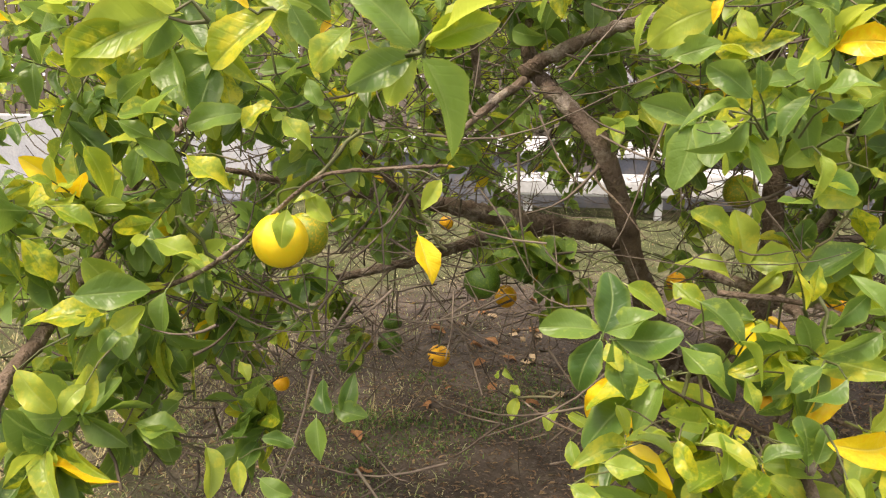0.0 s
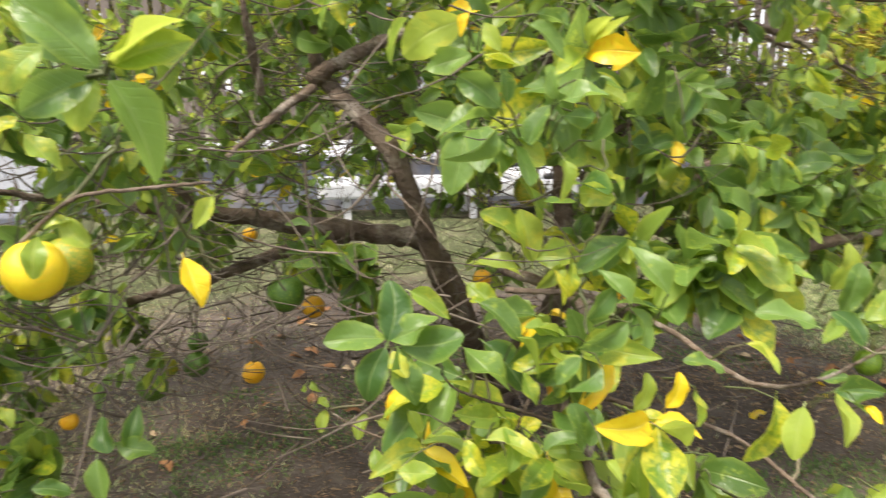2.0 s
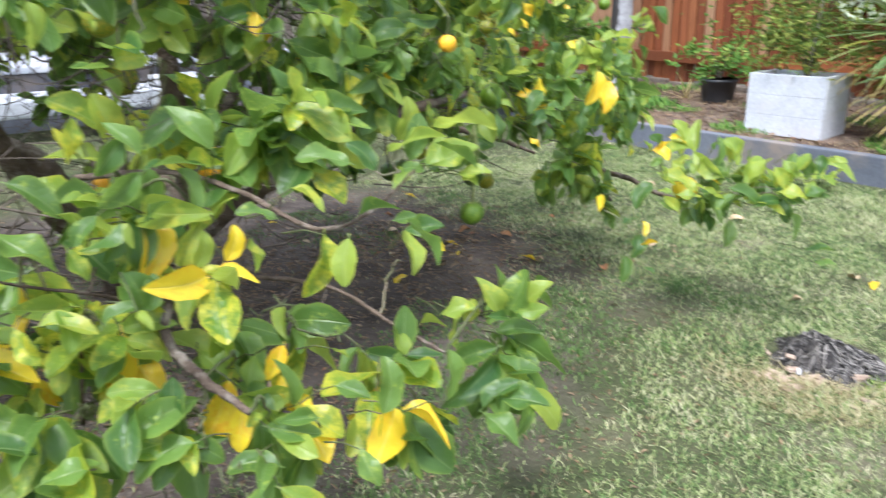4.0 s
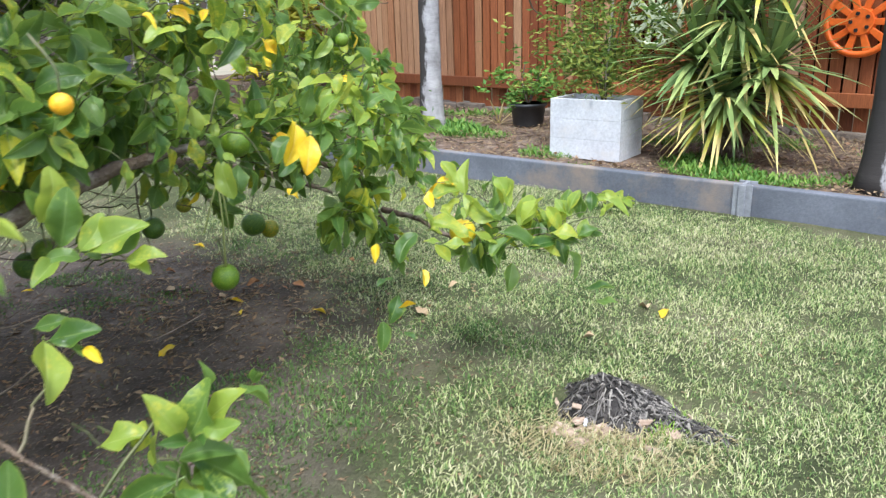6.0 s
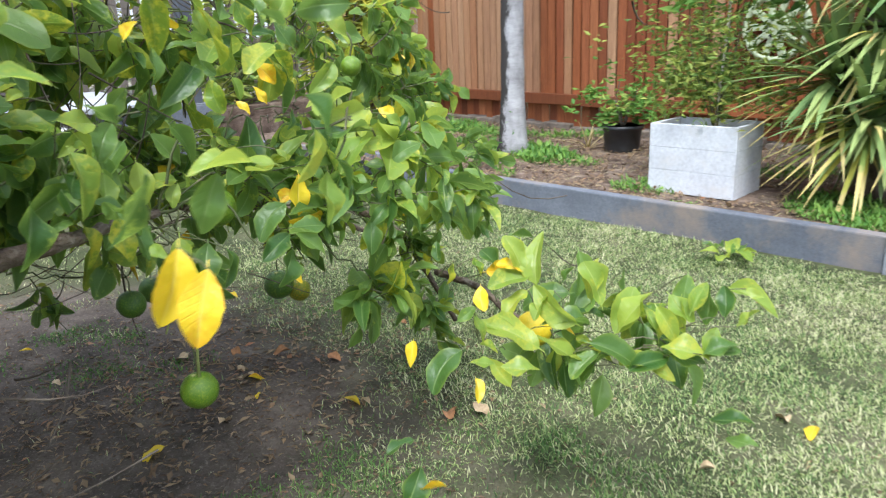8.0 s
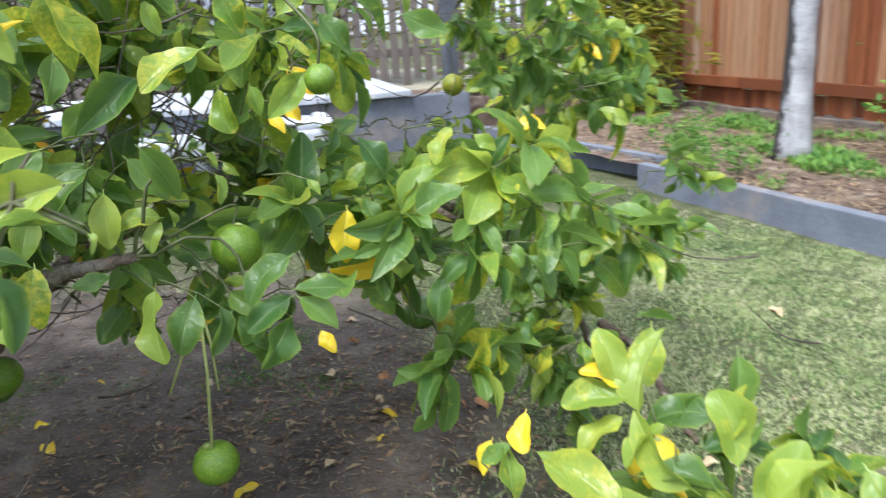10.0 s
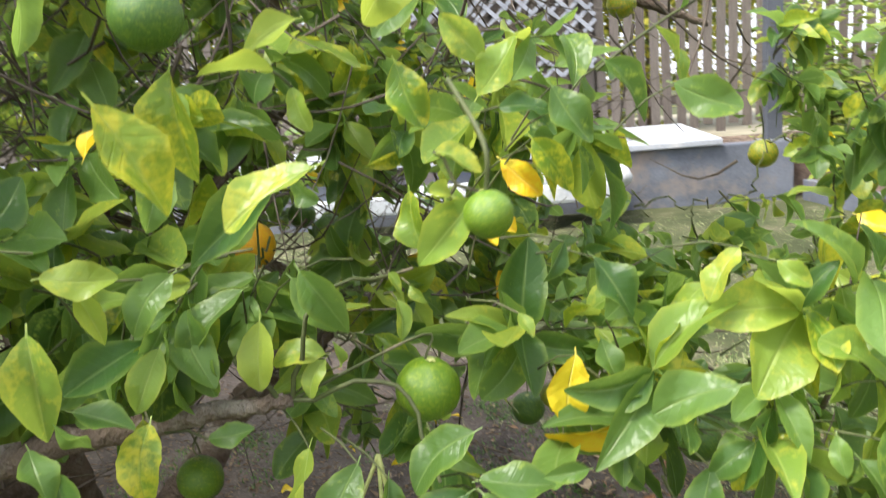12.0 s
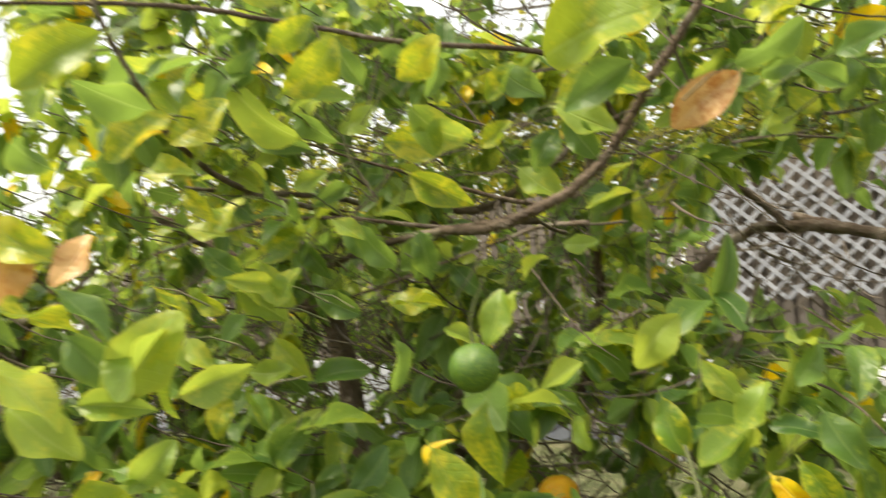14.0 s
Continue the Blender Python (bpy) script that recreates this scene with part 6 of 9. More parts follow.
SPRIG_EAST_YELLOW = [
    (2.723, 2.143, 0.777, 2.721, 2.106, 0.708, 'y'), (2.66, 2.105, 0.604, 2.673, 2.073, 0.58, 'y'), (2.628, 2.184, 0.926, 2.645, 2.16, 0.904, 'y'),
]
SPRIG_EAST_FAR_YELLOW = [
    (3.147, 2.468, 0.847, 3.182, 2.422, 0.832, 'y'),
]
SPRIG_RIGHT_LOW = [
    (2.997, 1.757, 0.571, 3.008, 1.779, 0.671, 'l'), (2.991, 1.769, 0.586, 2.911, 1.799, 0.589, 'l'), (2.987, 1.777, 0.594, 2.951, 1.797, 0.63, 'y'),
    (2.983, 1.779, 0.594, 2.969, 1.803, 0.667, 'l'), (2.978, 1.764, 0.562, 2.913, 1.767, 0.536, 'l'), (3.068, 1.684, 0.54, 3.073, 1.704, 0.616, 'l'),
    (3.019, 1.734, 0.559, 2.955, 1.738, 0.531, 'l'), (3.049, 1.671, 0.499, 2.99, 1.72, 0.54, 'g'), (3.077, 1.634, 0.484, 3.126, 1.626, 0.57, 'l'),
    (2.951, 1.733, 0.486, 3.024, 1.648, 0.475, 'l'), (3.129, 1.574, 0.474, 3.136, 1.596, 0.543, 'l'), (2.992, 1.716, 0.5, 3.014, 1.678, 0.503, 'y'),
    (3.067, 1.622, 0.458, 2.984, 1.647, 0.437, 'g'), (3.058, 1.61, 0.435, 3.12, 1.526, 0.445, 'l'), (3.034, 1.728, 0.567, 3.047, 1.721, 0.61, 'g'),
    (2.908, 1.768, 0.499, 2.882, 1.781, 0.532, 'l'),
]
SPRIG_RIGHT_EDGE = [
    (3.174, 1.585, 0.549, 3.173, 1.526, 0.51, 'l'), (3.195, 1.518, 0.5, 3.211, 1.531, 0.573, 'g'), (3.206, 1.502, 0.498, 3.161, 1.492, 0.46, 'l'),
    (3.126, 1.56, 0.457, 3.163, 1.495, 0.466, 'g'), (3.262, 1.482, 0.564, 3.26, 1.45, 0.562, 'l'), (3.175, 1.497, 0.452, 3.201, 1.455, 0.478, 'g'),
    (3.187, 1.568, 0.545, 3.143, 1.552, 0.499, 'l'), (3.237, 1.517, 0.562, 3.224, 1.481, 0.536, 'l'),
]
SPRIG_FRONT_BOTTOM = [
    (2.81, 1.739, 0.58, 2.824, 1.69, 0.541, 'l'), (2.848, 1.711, 0.564, 2.861, 1.68, 0.557, 'l'), (2.803, 1.707, 0.524, 2.825, 1.678, 0.525, 'l'),
    (2.772, 1.718, 0.52, 2.693, 1.71, 0.492, 'g'), (2.778, 1.702, 0.5, 2.808, 1.676, 0.511, 'l'), (2.82, 1.673, 0.488, 2.869, 1.626, 0.489, 'l'),
    (2.784, 1.74, 0.562, 2.811, 1.724, 0.586, 'g'), (2.841, 1.742, 0.611, 2.822, 1.715, 0.579, 'y'),
]
SPRIG_BIG_MOTTLED = [
    (2.421, 1.804, 1.081, 2.462, 1.812, 1.011, 'm'), (2.544, 1.844, 1.029, 2.482, 1.818, 1.004, 'l'),
]
SPRIG_EAST_LEAVES = [
    (2.405, 2.096, 0.97, 2.376, 2.068, 0.928, 'g'), (2.384, 2.079, 0.888, 2.33, 2.037, 0.851, 'g'), (2.432, 2.094, 0.894, 2.479, 2.081, 0.839, 'g'),
    (2.398, 2.077, 0.854, 2.396, 2.046, 0.789, 'l'), (2.34, 2.054, 0.839, 2.353, 2.031, 0.791, 'g'), (2.31, 2.045, 0.857, 2.286, 2.001, 0.791, 'l'),
    (2.289, 2.014, 0.778, 2.297, 1.983, 0.724, 'm'), (2.442, 2.052, 0.722, 2.424, 1.996, 0.644, 'l'), (2.49, 2.055, 0.702, 2.465, 2.008, 0.643, 'g'),
    (2.275, 2.012, 0.793, 2.242, 1.979, 0.794, 'g'), (2.461, 2.085, 0.813, 2.415, 2.061, 0.823, 'l'), (2.461, 2.083, 0.807, 2.443, 2.057, 0.781, 'l'),
    (2.475, 2.084, 0.798, 2.484, 2.078, 0.823, 'l'), (2.521, 2.054, 0.685, 2.52, 2.014, 0.631, 'g'),
]
SPRIG_EAST_ROSETTE = [
    (2.619, 2.007, 0.756, 2.553, 1.976, 0.728, 'g'), (2.611, 1.986, 0.706, 2.552, 1.957, 0.685, 'g'), (2.621, 1.991, 0.715, 2.687, 1.985, 0.731, 'g'),
    (2.624, 1.987, 0.704, 2.67, 1.957, 0.668, 'g'), (2.61, 1.976, 0.684, 2.576, 1.932, 0.631, 'g'),
]
SPRIG_PALE_LEAVES = [
    (2.623, 1.854, 1.032, 2.655, 1.846, 1.026, 'l'), (2.647, 1.854, 0.999, 2.604, 1.839, 0.96, 'l'), (2.638, 1.854, 0.996, 2.621, 1.844, 1.011, 'l'),
]
SPRIG_SMALL_LEAVES = [
    (2.56, 2.127, 0.972, 2.568, 2.109, 0.913, 'm'), (2.69, 2.134, 1.016, 2.729, 2.116, 0.962, 'm'), (2.532, 2.114, 0.889, 2.545, 2.1, 0.874, 'l'),
    (2.553, 2.115, 0.874, 2.566, 2.099, 0.856, 'l'), (2.539, 2.11, 0.859, 2.55, 2.09, 0.825, 'l'), (2.665, 2.114, 0.837, 2.68, 2.096, 0.818, 'l'),
]
SPRIG_EAST_POINTED = [
    (2.822, 1.871, 0.851, 2.761, 1.868, 0.834, 'g'), (2.715, 1.87, 0.791, 2.684, 1.861, 0.792, 'g'),
]
SPRIG_EAST_MID = [
    (2.758, 2.155, 0.812, 2.791, 2.146, 0.858, 'g'), (2.752, 2.15, 0.792, 2.77, 2.122, 0.752, 'g'), (2.833, 2.123, 0.74, 2.834, 2.097, 0.709, 'g'),
    (2.783, 2.13, 0.735, 2.785, 2.103, 0.702, 'g'), (2.825, 2.143, 0.805, 2.781, 2.139, 0.822, 'g'), (2.863, 2.146, 0.849, 2.823, 2.131, 0.814, 'l'),
    (3.017, 2.074, 0.762, 2.961, 2.093, 0.805, 'l'), (2.985, 2.06, 0.688, 3.016, 2.011, 0.644, 'g'), (3.028, 2.046, 0.697, 3.045, 2.002, 0.655, 'g'),
    (2.853, 2.092, 0.666, 2.832, 2.054, 0.611, 'g'), (2.896, 2.092, 0.693, 2.849, 2.076, 0.664, 'g'), (2.969, 2.074, 0.707, 2.967, 2.047, 0.679, 'g'),
    (3.089, 2.017, 0.702, 3.048, 2.014, 0.684, 'l'),
]
SPRIG_EAST_NEAR_RIGHT = [
    (3.158, 1.922, 0.6, 3.108, 1.947, 0.618, 'g'), (3.095, 1.926, 0.543, 3.117, 1.924, 0.59, 'l'), (3.073, 1.932, 0.533, 3.048, 1.964, 0.589, 'g'),
    (2.989, 1.995, 0.564, 2.971, 1.965, 0.532, 'm'), (3.035, 1.977, 0.569, 3.027, 1.943, 0.539, 'm'), (2.974, 2.027, 0.608, 2.951, 2.002, 0.579, 'g'),
]
SPRIG_TOP_EAST = [
    (2.408, 1.943, 1.106, 2.403, 1.916, 1.023, 'm'), (2.397, 1.927, 1.033, 2.392, 1.899, 0.985, 'g'), (2.352, 1.896, 1.044, 2.372, 1.901, 1.077, 'y'),
    (2.425, 1.953, 1.099, 2.481, 1.973, 1.11, 'l'), (2.491, 1.989, 1.085, 2.501, 1.977, 1.049, 'l'), (2.484, 1.974, 1.01, 2.505, 1.967, 0.987, 'g'),
    (2.599, 2.031, 1.187, 2.557, 2.007, 1.131, 'l'), (2.5, 1.995, 1.14, 2.46, 1.962, 1.125, 'l'), (2.404, 1.941, 1.165, 2.383, 1.911, 1.191, 'l'),
    (2.41, 1.945, 1.165, 2.424, 1.935, 1.225, 'l'), (2.431, 1.956, 1.195, 2.439, 1.945, 1.223, 'l'), (2.33, 1.884, 1.179, 2.343, 1.882, 1.125, 'g'),
    (2.47, 1.965, 1.001, 2.412, 1.909, 0.971, 'g'), (2.575, 2.024, 1.099, 2.598, 2.014, 1.042, 'm'), (2.651, 2.045, 1.093, 2.618, 2.027, 1.135, 'l'),
    (2.644, 2.041, 1.064, 2.678, 2.04, 1.115, 'l'),
]
SPRIG_TOP_EAST_RIGHT = [
    (2.714, 2.165, 1.066, 2.755, 2.149, 1.008, 'g'), (2.712, 2.162, 1.041, 2.664, 2.144, 1.058, 'g'), (2.77, 2.171, 1.087, 2.821, 2.154, 1.035, 'g'),
    (2.839, 2.169, 1.058, 2.904, 2.149, 1.031, 'g'), (2.685, 2.153, 1.005, 2.718, 2.135, 0.955, 'm'), (2.657, 2.147, 0.995, 2.697, 2.133, 0.958, 'y'),
    (2.603, 2.131, 0.973, 2.611, 2.111, 0.938, 'l'), (2.645, 2.136, 0.952, 2.67, 2.121, 0.928, 'y'), (2.893, 2.132, 0.889, 2.851, 2.108, 0.849, 'l'),
    (2.746, 2.133, 0.888, 2.791, 2.104, 0.837, 'g'), (2.717, 2.135, 0.906, 2.699, 2.108, 0.87, 'g'), (2.453, 2.059, 0.91, 2.496, 2.041, 0.846, 'g'),
    (2.35, 2.004, 0.926, 2.325, 1.958, 0.892, 'g'), (2.284, 1.954, 0.924, 2.31, 1.943, 0.885, 'l'), (2.2, 1.891, 0.977, 2.225, 1.902, 0.992, 'l'),
    (2.927, 2.123, 0.875, 2.953, 2.099, 0.856, 'l'),
]
SPRIG_RIGHT_TWELVE = [
    (2.964, 2.269, 0.746, 3.012, 2.236, 0.748, 'g'), (3.012, 2.256, 0.755, 3.068, 2.206, 0.729, 'l'), (2.983, 2.246, 0.703, 3.032, 2.207, 0.696, 'g'),
    (3.024, 2.216, 0.671, 3.029, 2.163, 0.607, 'g'), (2.774, 2.256, 0.624, 2.801, 2.21, 0.578, 'g'), (2.823, 2.253, 0.632, 2.929, 2.24, 0.69, 'g'),
    (3.07, 2.242, 0.785, 3.035, 2.252, 0.825, 'l'), (3.064, 2.191, 0.653, 3.028, 2.195, 0.666, 'g'), (2.97, 2.222, 0.641, 2.902, 2.191, 0.58, 'm'),
    (2.951, 2.292, 0.806, 2.986, 2.254, 0.772, 'l'),
]
SPRIG_OVER_HEAD = [
    (2.666, 1.812, 1.438, 2.572, 1.779, 1.414, 'm'), (2.636, 1.818, 1.4, 2.577, 1.795, 1.373, 'g'), (2.303, 1.561, 1.436, 2.266, 1.506, 1.396, 'm'),
    (2.242, 1.536, 1.275, 2.239, 1.516, 1.231, 'd'), (2.297, 1.625, 1.216, 2.275, 1.575, 1.158, 'l'), (2.248, 1.553, 1.187, 2.237, 1.512, 1.17, 'l'),
]
SPRIG_OVER_BACK = [
    (1.975, 1.881, 1.495, 1.938, 1.817, 1.458, 'y'), (2.014, 1.917, 1.518, 1.984, 1.89, 1.43, 'm'), (1.898, 1.84, 1.26, 1.885, 1.79, 1.254, 'g'),
    (1.995, 1.961, 1.272, 2.066, 2.012, 1.228, 'l'), (2.13, 2.08, 1.332, 2.172, 2.097, 1.277, 'g'), (2.22, 2.146, 1.313, 2.205, 2.121, 1.258, 'g'),
    (2.073, 1.996, 1.472, 2.04, 1.924, 1.51, 'l'), (2.148, 2.037, 1.54, 2.1, 1.99, 1.497, 'l'), (2.671, 2.117, 1.457, 2.59, 2.104, 1.406, 'd'),
    (1.859, 1.777, 1.271, 1.894, 1.788, 1.344, 'd'), (2.066, 1.944, 1.577, 2.046, 1.919, 1.535, 'g'), (2.222, 2.077, 1.574, 2.282, 2.09, 1.587, 'g'),
]
SPRIG_EAST_LOW_LEFT = [
    (2.265, 1.909, 0.904, 2.281, 1.869, 0.827, 'l'), (2.328, 1.96, 0.798, 2.332, 1.915, 0.749, 'm'), (2.326, 2.002, 0.855, 2.316, 1.959, 0.811, 'l'),
    (2.35, 2.022, 0.751, 2.39, 2.022, 0.767, 'g'), (2.307, 1.902, 0.805, 2.291, 1.879, 0.834, 'g'), (2.283, 1.921, 0.829, 2.336, 1.924, 0.816, 'g'),
    (2.307, 1.853, 0.809, 2.33, 1.821, 0.769, 'g'), (2.291, 1.851, 0.83, 2.32, 1.83, 0.797, 'g'), (2.329, 1.827, 0.78, 2.328, 1.797, 0.775, 'l'),
    (2.268, 2.013, 0.838, 2.272, 1.98, 0.805, 'g'), (2.337, 2.043, 0.823, 2.34, 2.037, 0.878, 'g'), (2.263, 1.94, 0.944, 2.321, 1.952, 0.948, 'l'),
    (2.311, 1.996, 0.907, 2.284, 1.959, 0.911, 'l'),
]
SPRIG_RIGHT_FULL = [
    (3.064, 1.656, 0.538, 3.062, 1.694, 0.618, 'l'), (3.067, 1.618, 0.492, 3.122, 1.612, 0.576, 'l'), (3.017, 1.674, 0.509, 2.957, 1.74, 0.565, 'l'),
    (3.021, 1.647, 0.478, 3.075, 1.563, 0.457, 'g'), (3.135, 1.585, 0.535, 3.128, 1.532, 0.486, 'l'), (3.172, 1.536, 0.528, 3.204, 1.525, 0.585, 'l'),
    (3.205, 1.488, 0.522, 3.211, 1.507, 0.576, 'g'), (3.11, 1.556, 0.471, 3.16, 1.483, 0.476, 'l'), (3.027, 1.631, 0.464, 2.96, 1.645, 0.437, 'g'),
    (2.944, 1.701, 0.474, 2.881, 1.768, 0.538, 'l'), (2.872, 1.703, 0.421, 2.86, 1.736, 0.473, 'l'), (3.052, 1.582, 0.435, 3.109, 1.535, 0.466, 'g'),
    (3.21, 1.467, 0.508, 3.234, 1.444, 0.544, 'l'), (3.153, 1.496, 0.462, 3.192, 1.459, 0.495, 'g'),
]
SPRIG_UPPER_WEST = [
    (2.205, 1.633, 1.482, 2.173, 1.553, 1.432, 'm'), (2.165, 1.731, 1.432, 2.143, 1.666, 1.391, 'm'), (2.135, 1.753, 1.41, 2.197, 1.759, 1.454, 'm'),
    (2.134, 1.737, 1.442, 2.116, 1.654, 1.447, 'g'), (2.168, 1.927, 1.439, 2.13, 1.831, 1.477, 'l'), (2.167, 1.915, 1.472, 2.24, 1.926, 1.499, 'l'),
    (2.143, 1.946, 1.481, 2.186, 1.959, 1.432, 'g'), (2.145, 1.867, 1.53, 2.12, 1.816, 1.485, 'g'), (2.183, 1.859, 1.533, 2.247, 1.864, 1.554, 'm'),
    (2.165, 1.903, 1.494, 2.246, 1.912, 1.54, 'm'), (2.265, 2.04, 1.485, 2.33, 2.061, 1.425, 'l'), (2.268, 2.054, 1.486, 2.294, 2.053, 1.42, 'l'),
    (2.271, 2.008, 1.512, 2.34, 1.999, 1.55, 'm'), (2.313, 2.047, 1.544, 2.312, 2.031, 1.491, 'g'), (2.095, 1.909, 1.453, 2.164, 1.941, 1.428, 'g'),
    (2.13, 1.809, 1.519, 2.117, 1.769, 1.472, 'g'), (2.122, 1.859, 1.497, 2.169, 1.845, 1.533, 'g'), (2.22, 1.996, 1.515, 2.226, 1.945, 1.55, 'g'),
    (2.341, 2.118, 1.492, 2.391, 2.095, 1.53, 'm'), (2.363, 2.115, 1.534, 2.425, 2.121, 1.498, 'g'),
]
SPRIG_UPPER_MID = [
    (2.442, 2.117, 1.463, 2.522, 2.119, 1.441, 'l'), (2.474, 2.045, 1.447, 2.579, 2.04, 1.472, 'm'), (2.452, 2.124, 1.449, 2.489, 2.119, 1.391, 'g'),
    (2.434, 2.142, 1.44, 2.41, 2.111, 1.383, 'g'), (2.365, 2.155, 1.399, 2.431, 2.159, 1.351, 'l'), (2.146, 2.034, 1.47, 2.2, 2.027, 1.498, 'l'),
    (2.083, 2.001, 1.396, 2.139, 2.006, 1.408, 'l'), (2.194, 2.075, 1.455, 2.29, 2.105, 1.441, 'm'), (2.205, 2.119, 1.411, 2.281, 2.142, 1.35, 'm'),
    (2.056, 1.774, 1.389, 2.114, 1.796, 1.398, 'm'), (2.068, 1.754, 1.336, 2.097, 1.728, 1.381, 'g'), (2.083, 1.814, 1.371, 2.115, 1.814, 1.335, 'm'),
    (2.091, 1.9, 1.37, 2.083, 1.856, 1.328, 'm'), (2.163, 2.041, 1.334, 2.21, 2.046, 1.271, 'g'), (2.24, 2.104, 1.253, 2.248, 2.069, 1.312, 'g'),
    (2.139, 2.02, 1.343, 2.186, 2.023, 1.316, 'l'), (2.309, 2.151, 1.439, 2.363, 2.138, 1.463, 'm'), (2.133, 2.069, 1.398, 2.112, 2.017, 1.379, 'g'),
    (2.117, 1.694, 1.359, 2.116, 1.645, 1.331, 'l'), (2.132, 1.62, 1.365, 2.144, 1.572, 1.382, 'g'),
]
SPRIG_UPPER_LOW = [
    (2.106, 1.933, 1.257, 2.092, 1.875, 1.266, 'l'), (2.105, 1.934, 1.226, 2.142, 1.924, 1.275, 'l'), (2.047, 1.789, 1.258, 2.102, 1.812, 1.236, 'm'),
    (2.223, 1.568, 1.243, 2.27, 1.588, 1.207, 'g'), (2.263, 1.56, 1.208, 2.267, 1.503, 1.233, 'm'), (2.174, 1.605, 1.205, 2.221, 1.62, 1.156, 'g'),
    (2.24, 1.594, 1.154, 2.299, 1.627, 1.219, 'l'), (2.271, 1.491, 1.192, 2.323, 1.52, 1.164, 'l'), (2.231, 1.579, 1.149, 2.283, 1.601, 1.145, 'l'),
    (2.224, 1.527, 1.156, 2.277, 1.554, 1.13, 'l'), (2.088, 1.791, 1.129, 2.161, 1.831, 1.149, 'l'), (2.224, 1.516, 1.299, 2.265, 1.537, 1.266, 'm'),
    (2.145, 1.681, 1.051, 2.188, 1.7, 1.094, 'l'), (2.117, 1.682, 1.071, 2.166, 1.696, 1.065, 'g'), (2.374, 2.123, 1.24, 2.412, 2.105, 1.275, 'l'),
    (2.409, 2.19, 1.289, 2.453, 2.175, 1.293, 'l'), (2.474, 2.165, 1.209, 2.536, 2.153, 1.224, 'g'), (2.67, 2.095, 1.462, 2.745, 2.069, 1.47, 'g'),
    (2.772, 2.04, 1.433, 2.814, 2.006, 1.444, 'g'), (2.594, 2.174, 1.425, 2.648, 2.149, 1.442, 'g'), (2.734, 2.135, 1.458, 2.697, 2.103, 1.446, 'g'),
    (2.775, 2.146, 1.426, 2.742, 2.107, 1.449, 'g'), (2.083, 1.906, 1.116, 2.122, 1.898, 1.085, 'm'), (2.134, 1.947, 1.06, 2.206, 1.975, 1.093, 'g'),
    (2.03, 1.851, 1.193, 2.07, 1.851, 1.157, 'l'), (2.111, 2.008, 1.243, 2.17, 2.019, 1.211, 'g'), (2.196, 2.076, 1.22, 2.273, 2.09, 1.234, 'm'),
]
SPRIG_UPPER_LEFT = [
    (1.982, 1.84, 1.182, 2.031, 1.857, 1.164, 'l'), (2.003, 1.945, 1.276, 2.055, 1.963, 1.234, 'l'), (2.035, 1.98, 1.291, 2.076, 1.986, 1.227, 'l'),
    (2.092, 2.097, 1.342, 2.146, 2.111, 1.287, 'g'), (2.153, 2.156, 1.274, 2.209, 2.152, 1.324, 'g'), (2.099, 1.969, 1.06, 2.194, 2.02, 1.085, 'l'),
    (2.018, 1.966, 1.139, 2.077, 1.986, 1.142, 'l'), (2.126, 2.041, 0.961, 2.17, 2.054, 1.025, 'g'), (2.016, 1.869, 1.337, 2.065, 1.883, 1.337, 'l'),
    (2.042, 1.994, 1.184, 2.09, 1.997, 1.123, 'l'), (2.08, 2.029, 1.12, 2.152, 2.056, 1.144, 'g'), (1.983, 1.925, 1.164, 2.031, 1.933, 1.112, 'g'),
    (2.002, 1.944, 1.111, 2.016, 1.907, 1.068, 'm'), (1.994, 1.855, 1.144, 2.012, 1.822, 1.091, 'm'), (2.128, 1.963, 0.932, 2.171, 1.971, 0.96, 'l'),
    (2.121, 2.16, 1.229, 2.197, 2.177, 1.239, 'm'), (2.01, 1.875, 1.258, 2.052, 1.884, 1.221, 'm'), (2.047, 2.058, 1.325, 2.077, 2.053, 1.267, 'g'),
    (2.053, 1.931, 1.219, 2.051, 1.882, 1.188, 'g'), (2.026, 1.888, 1.31, 2.073, 1.902, 1.279, 'g'),
]
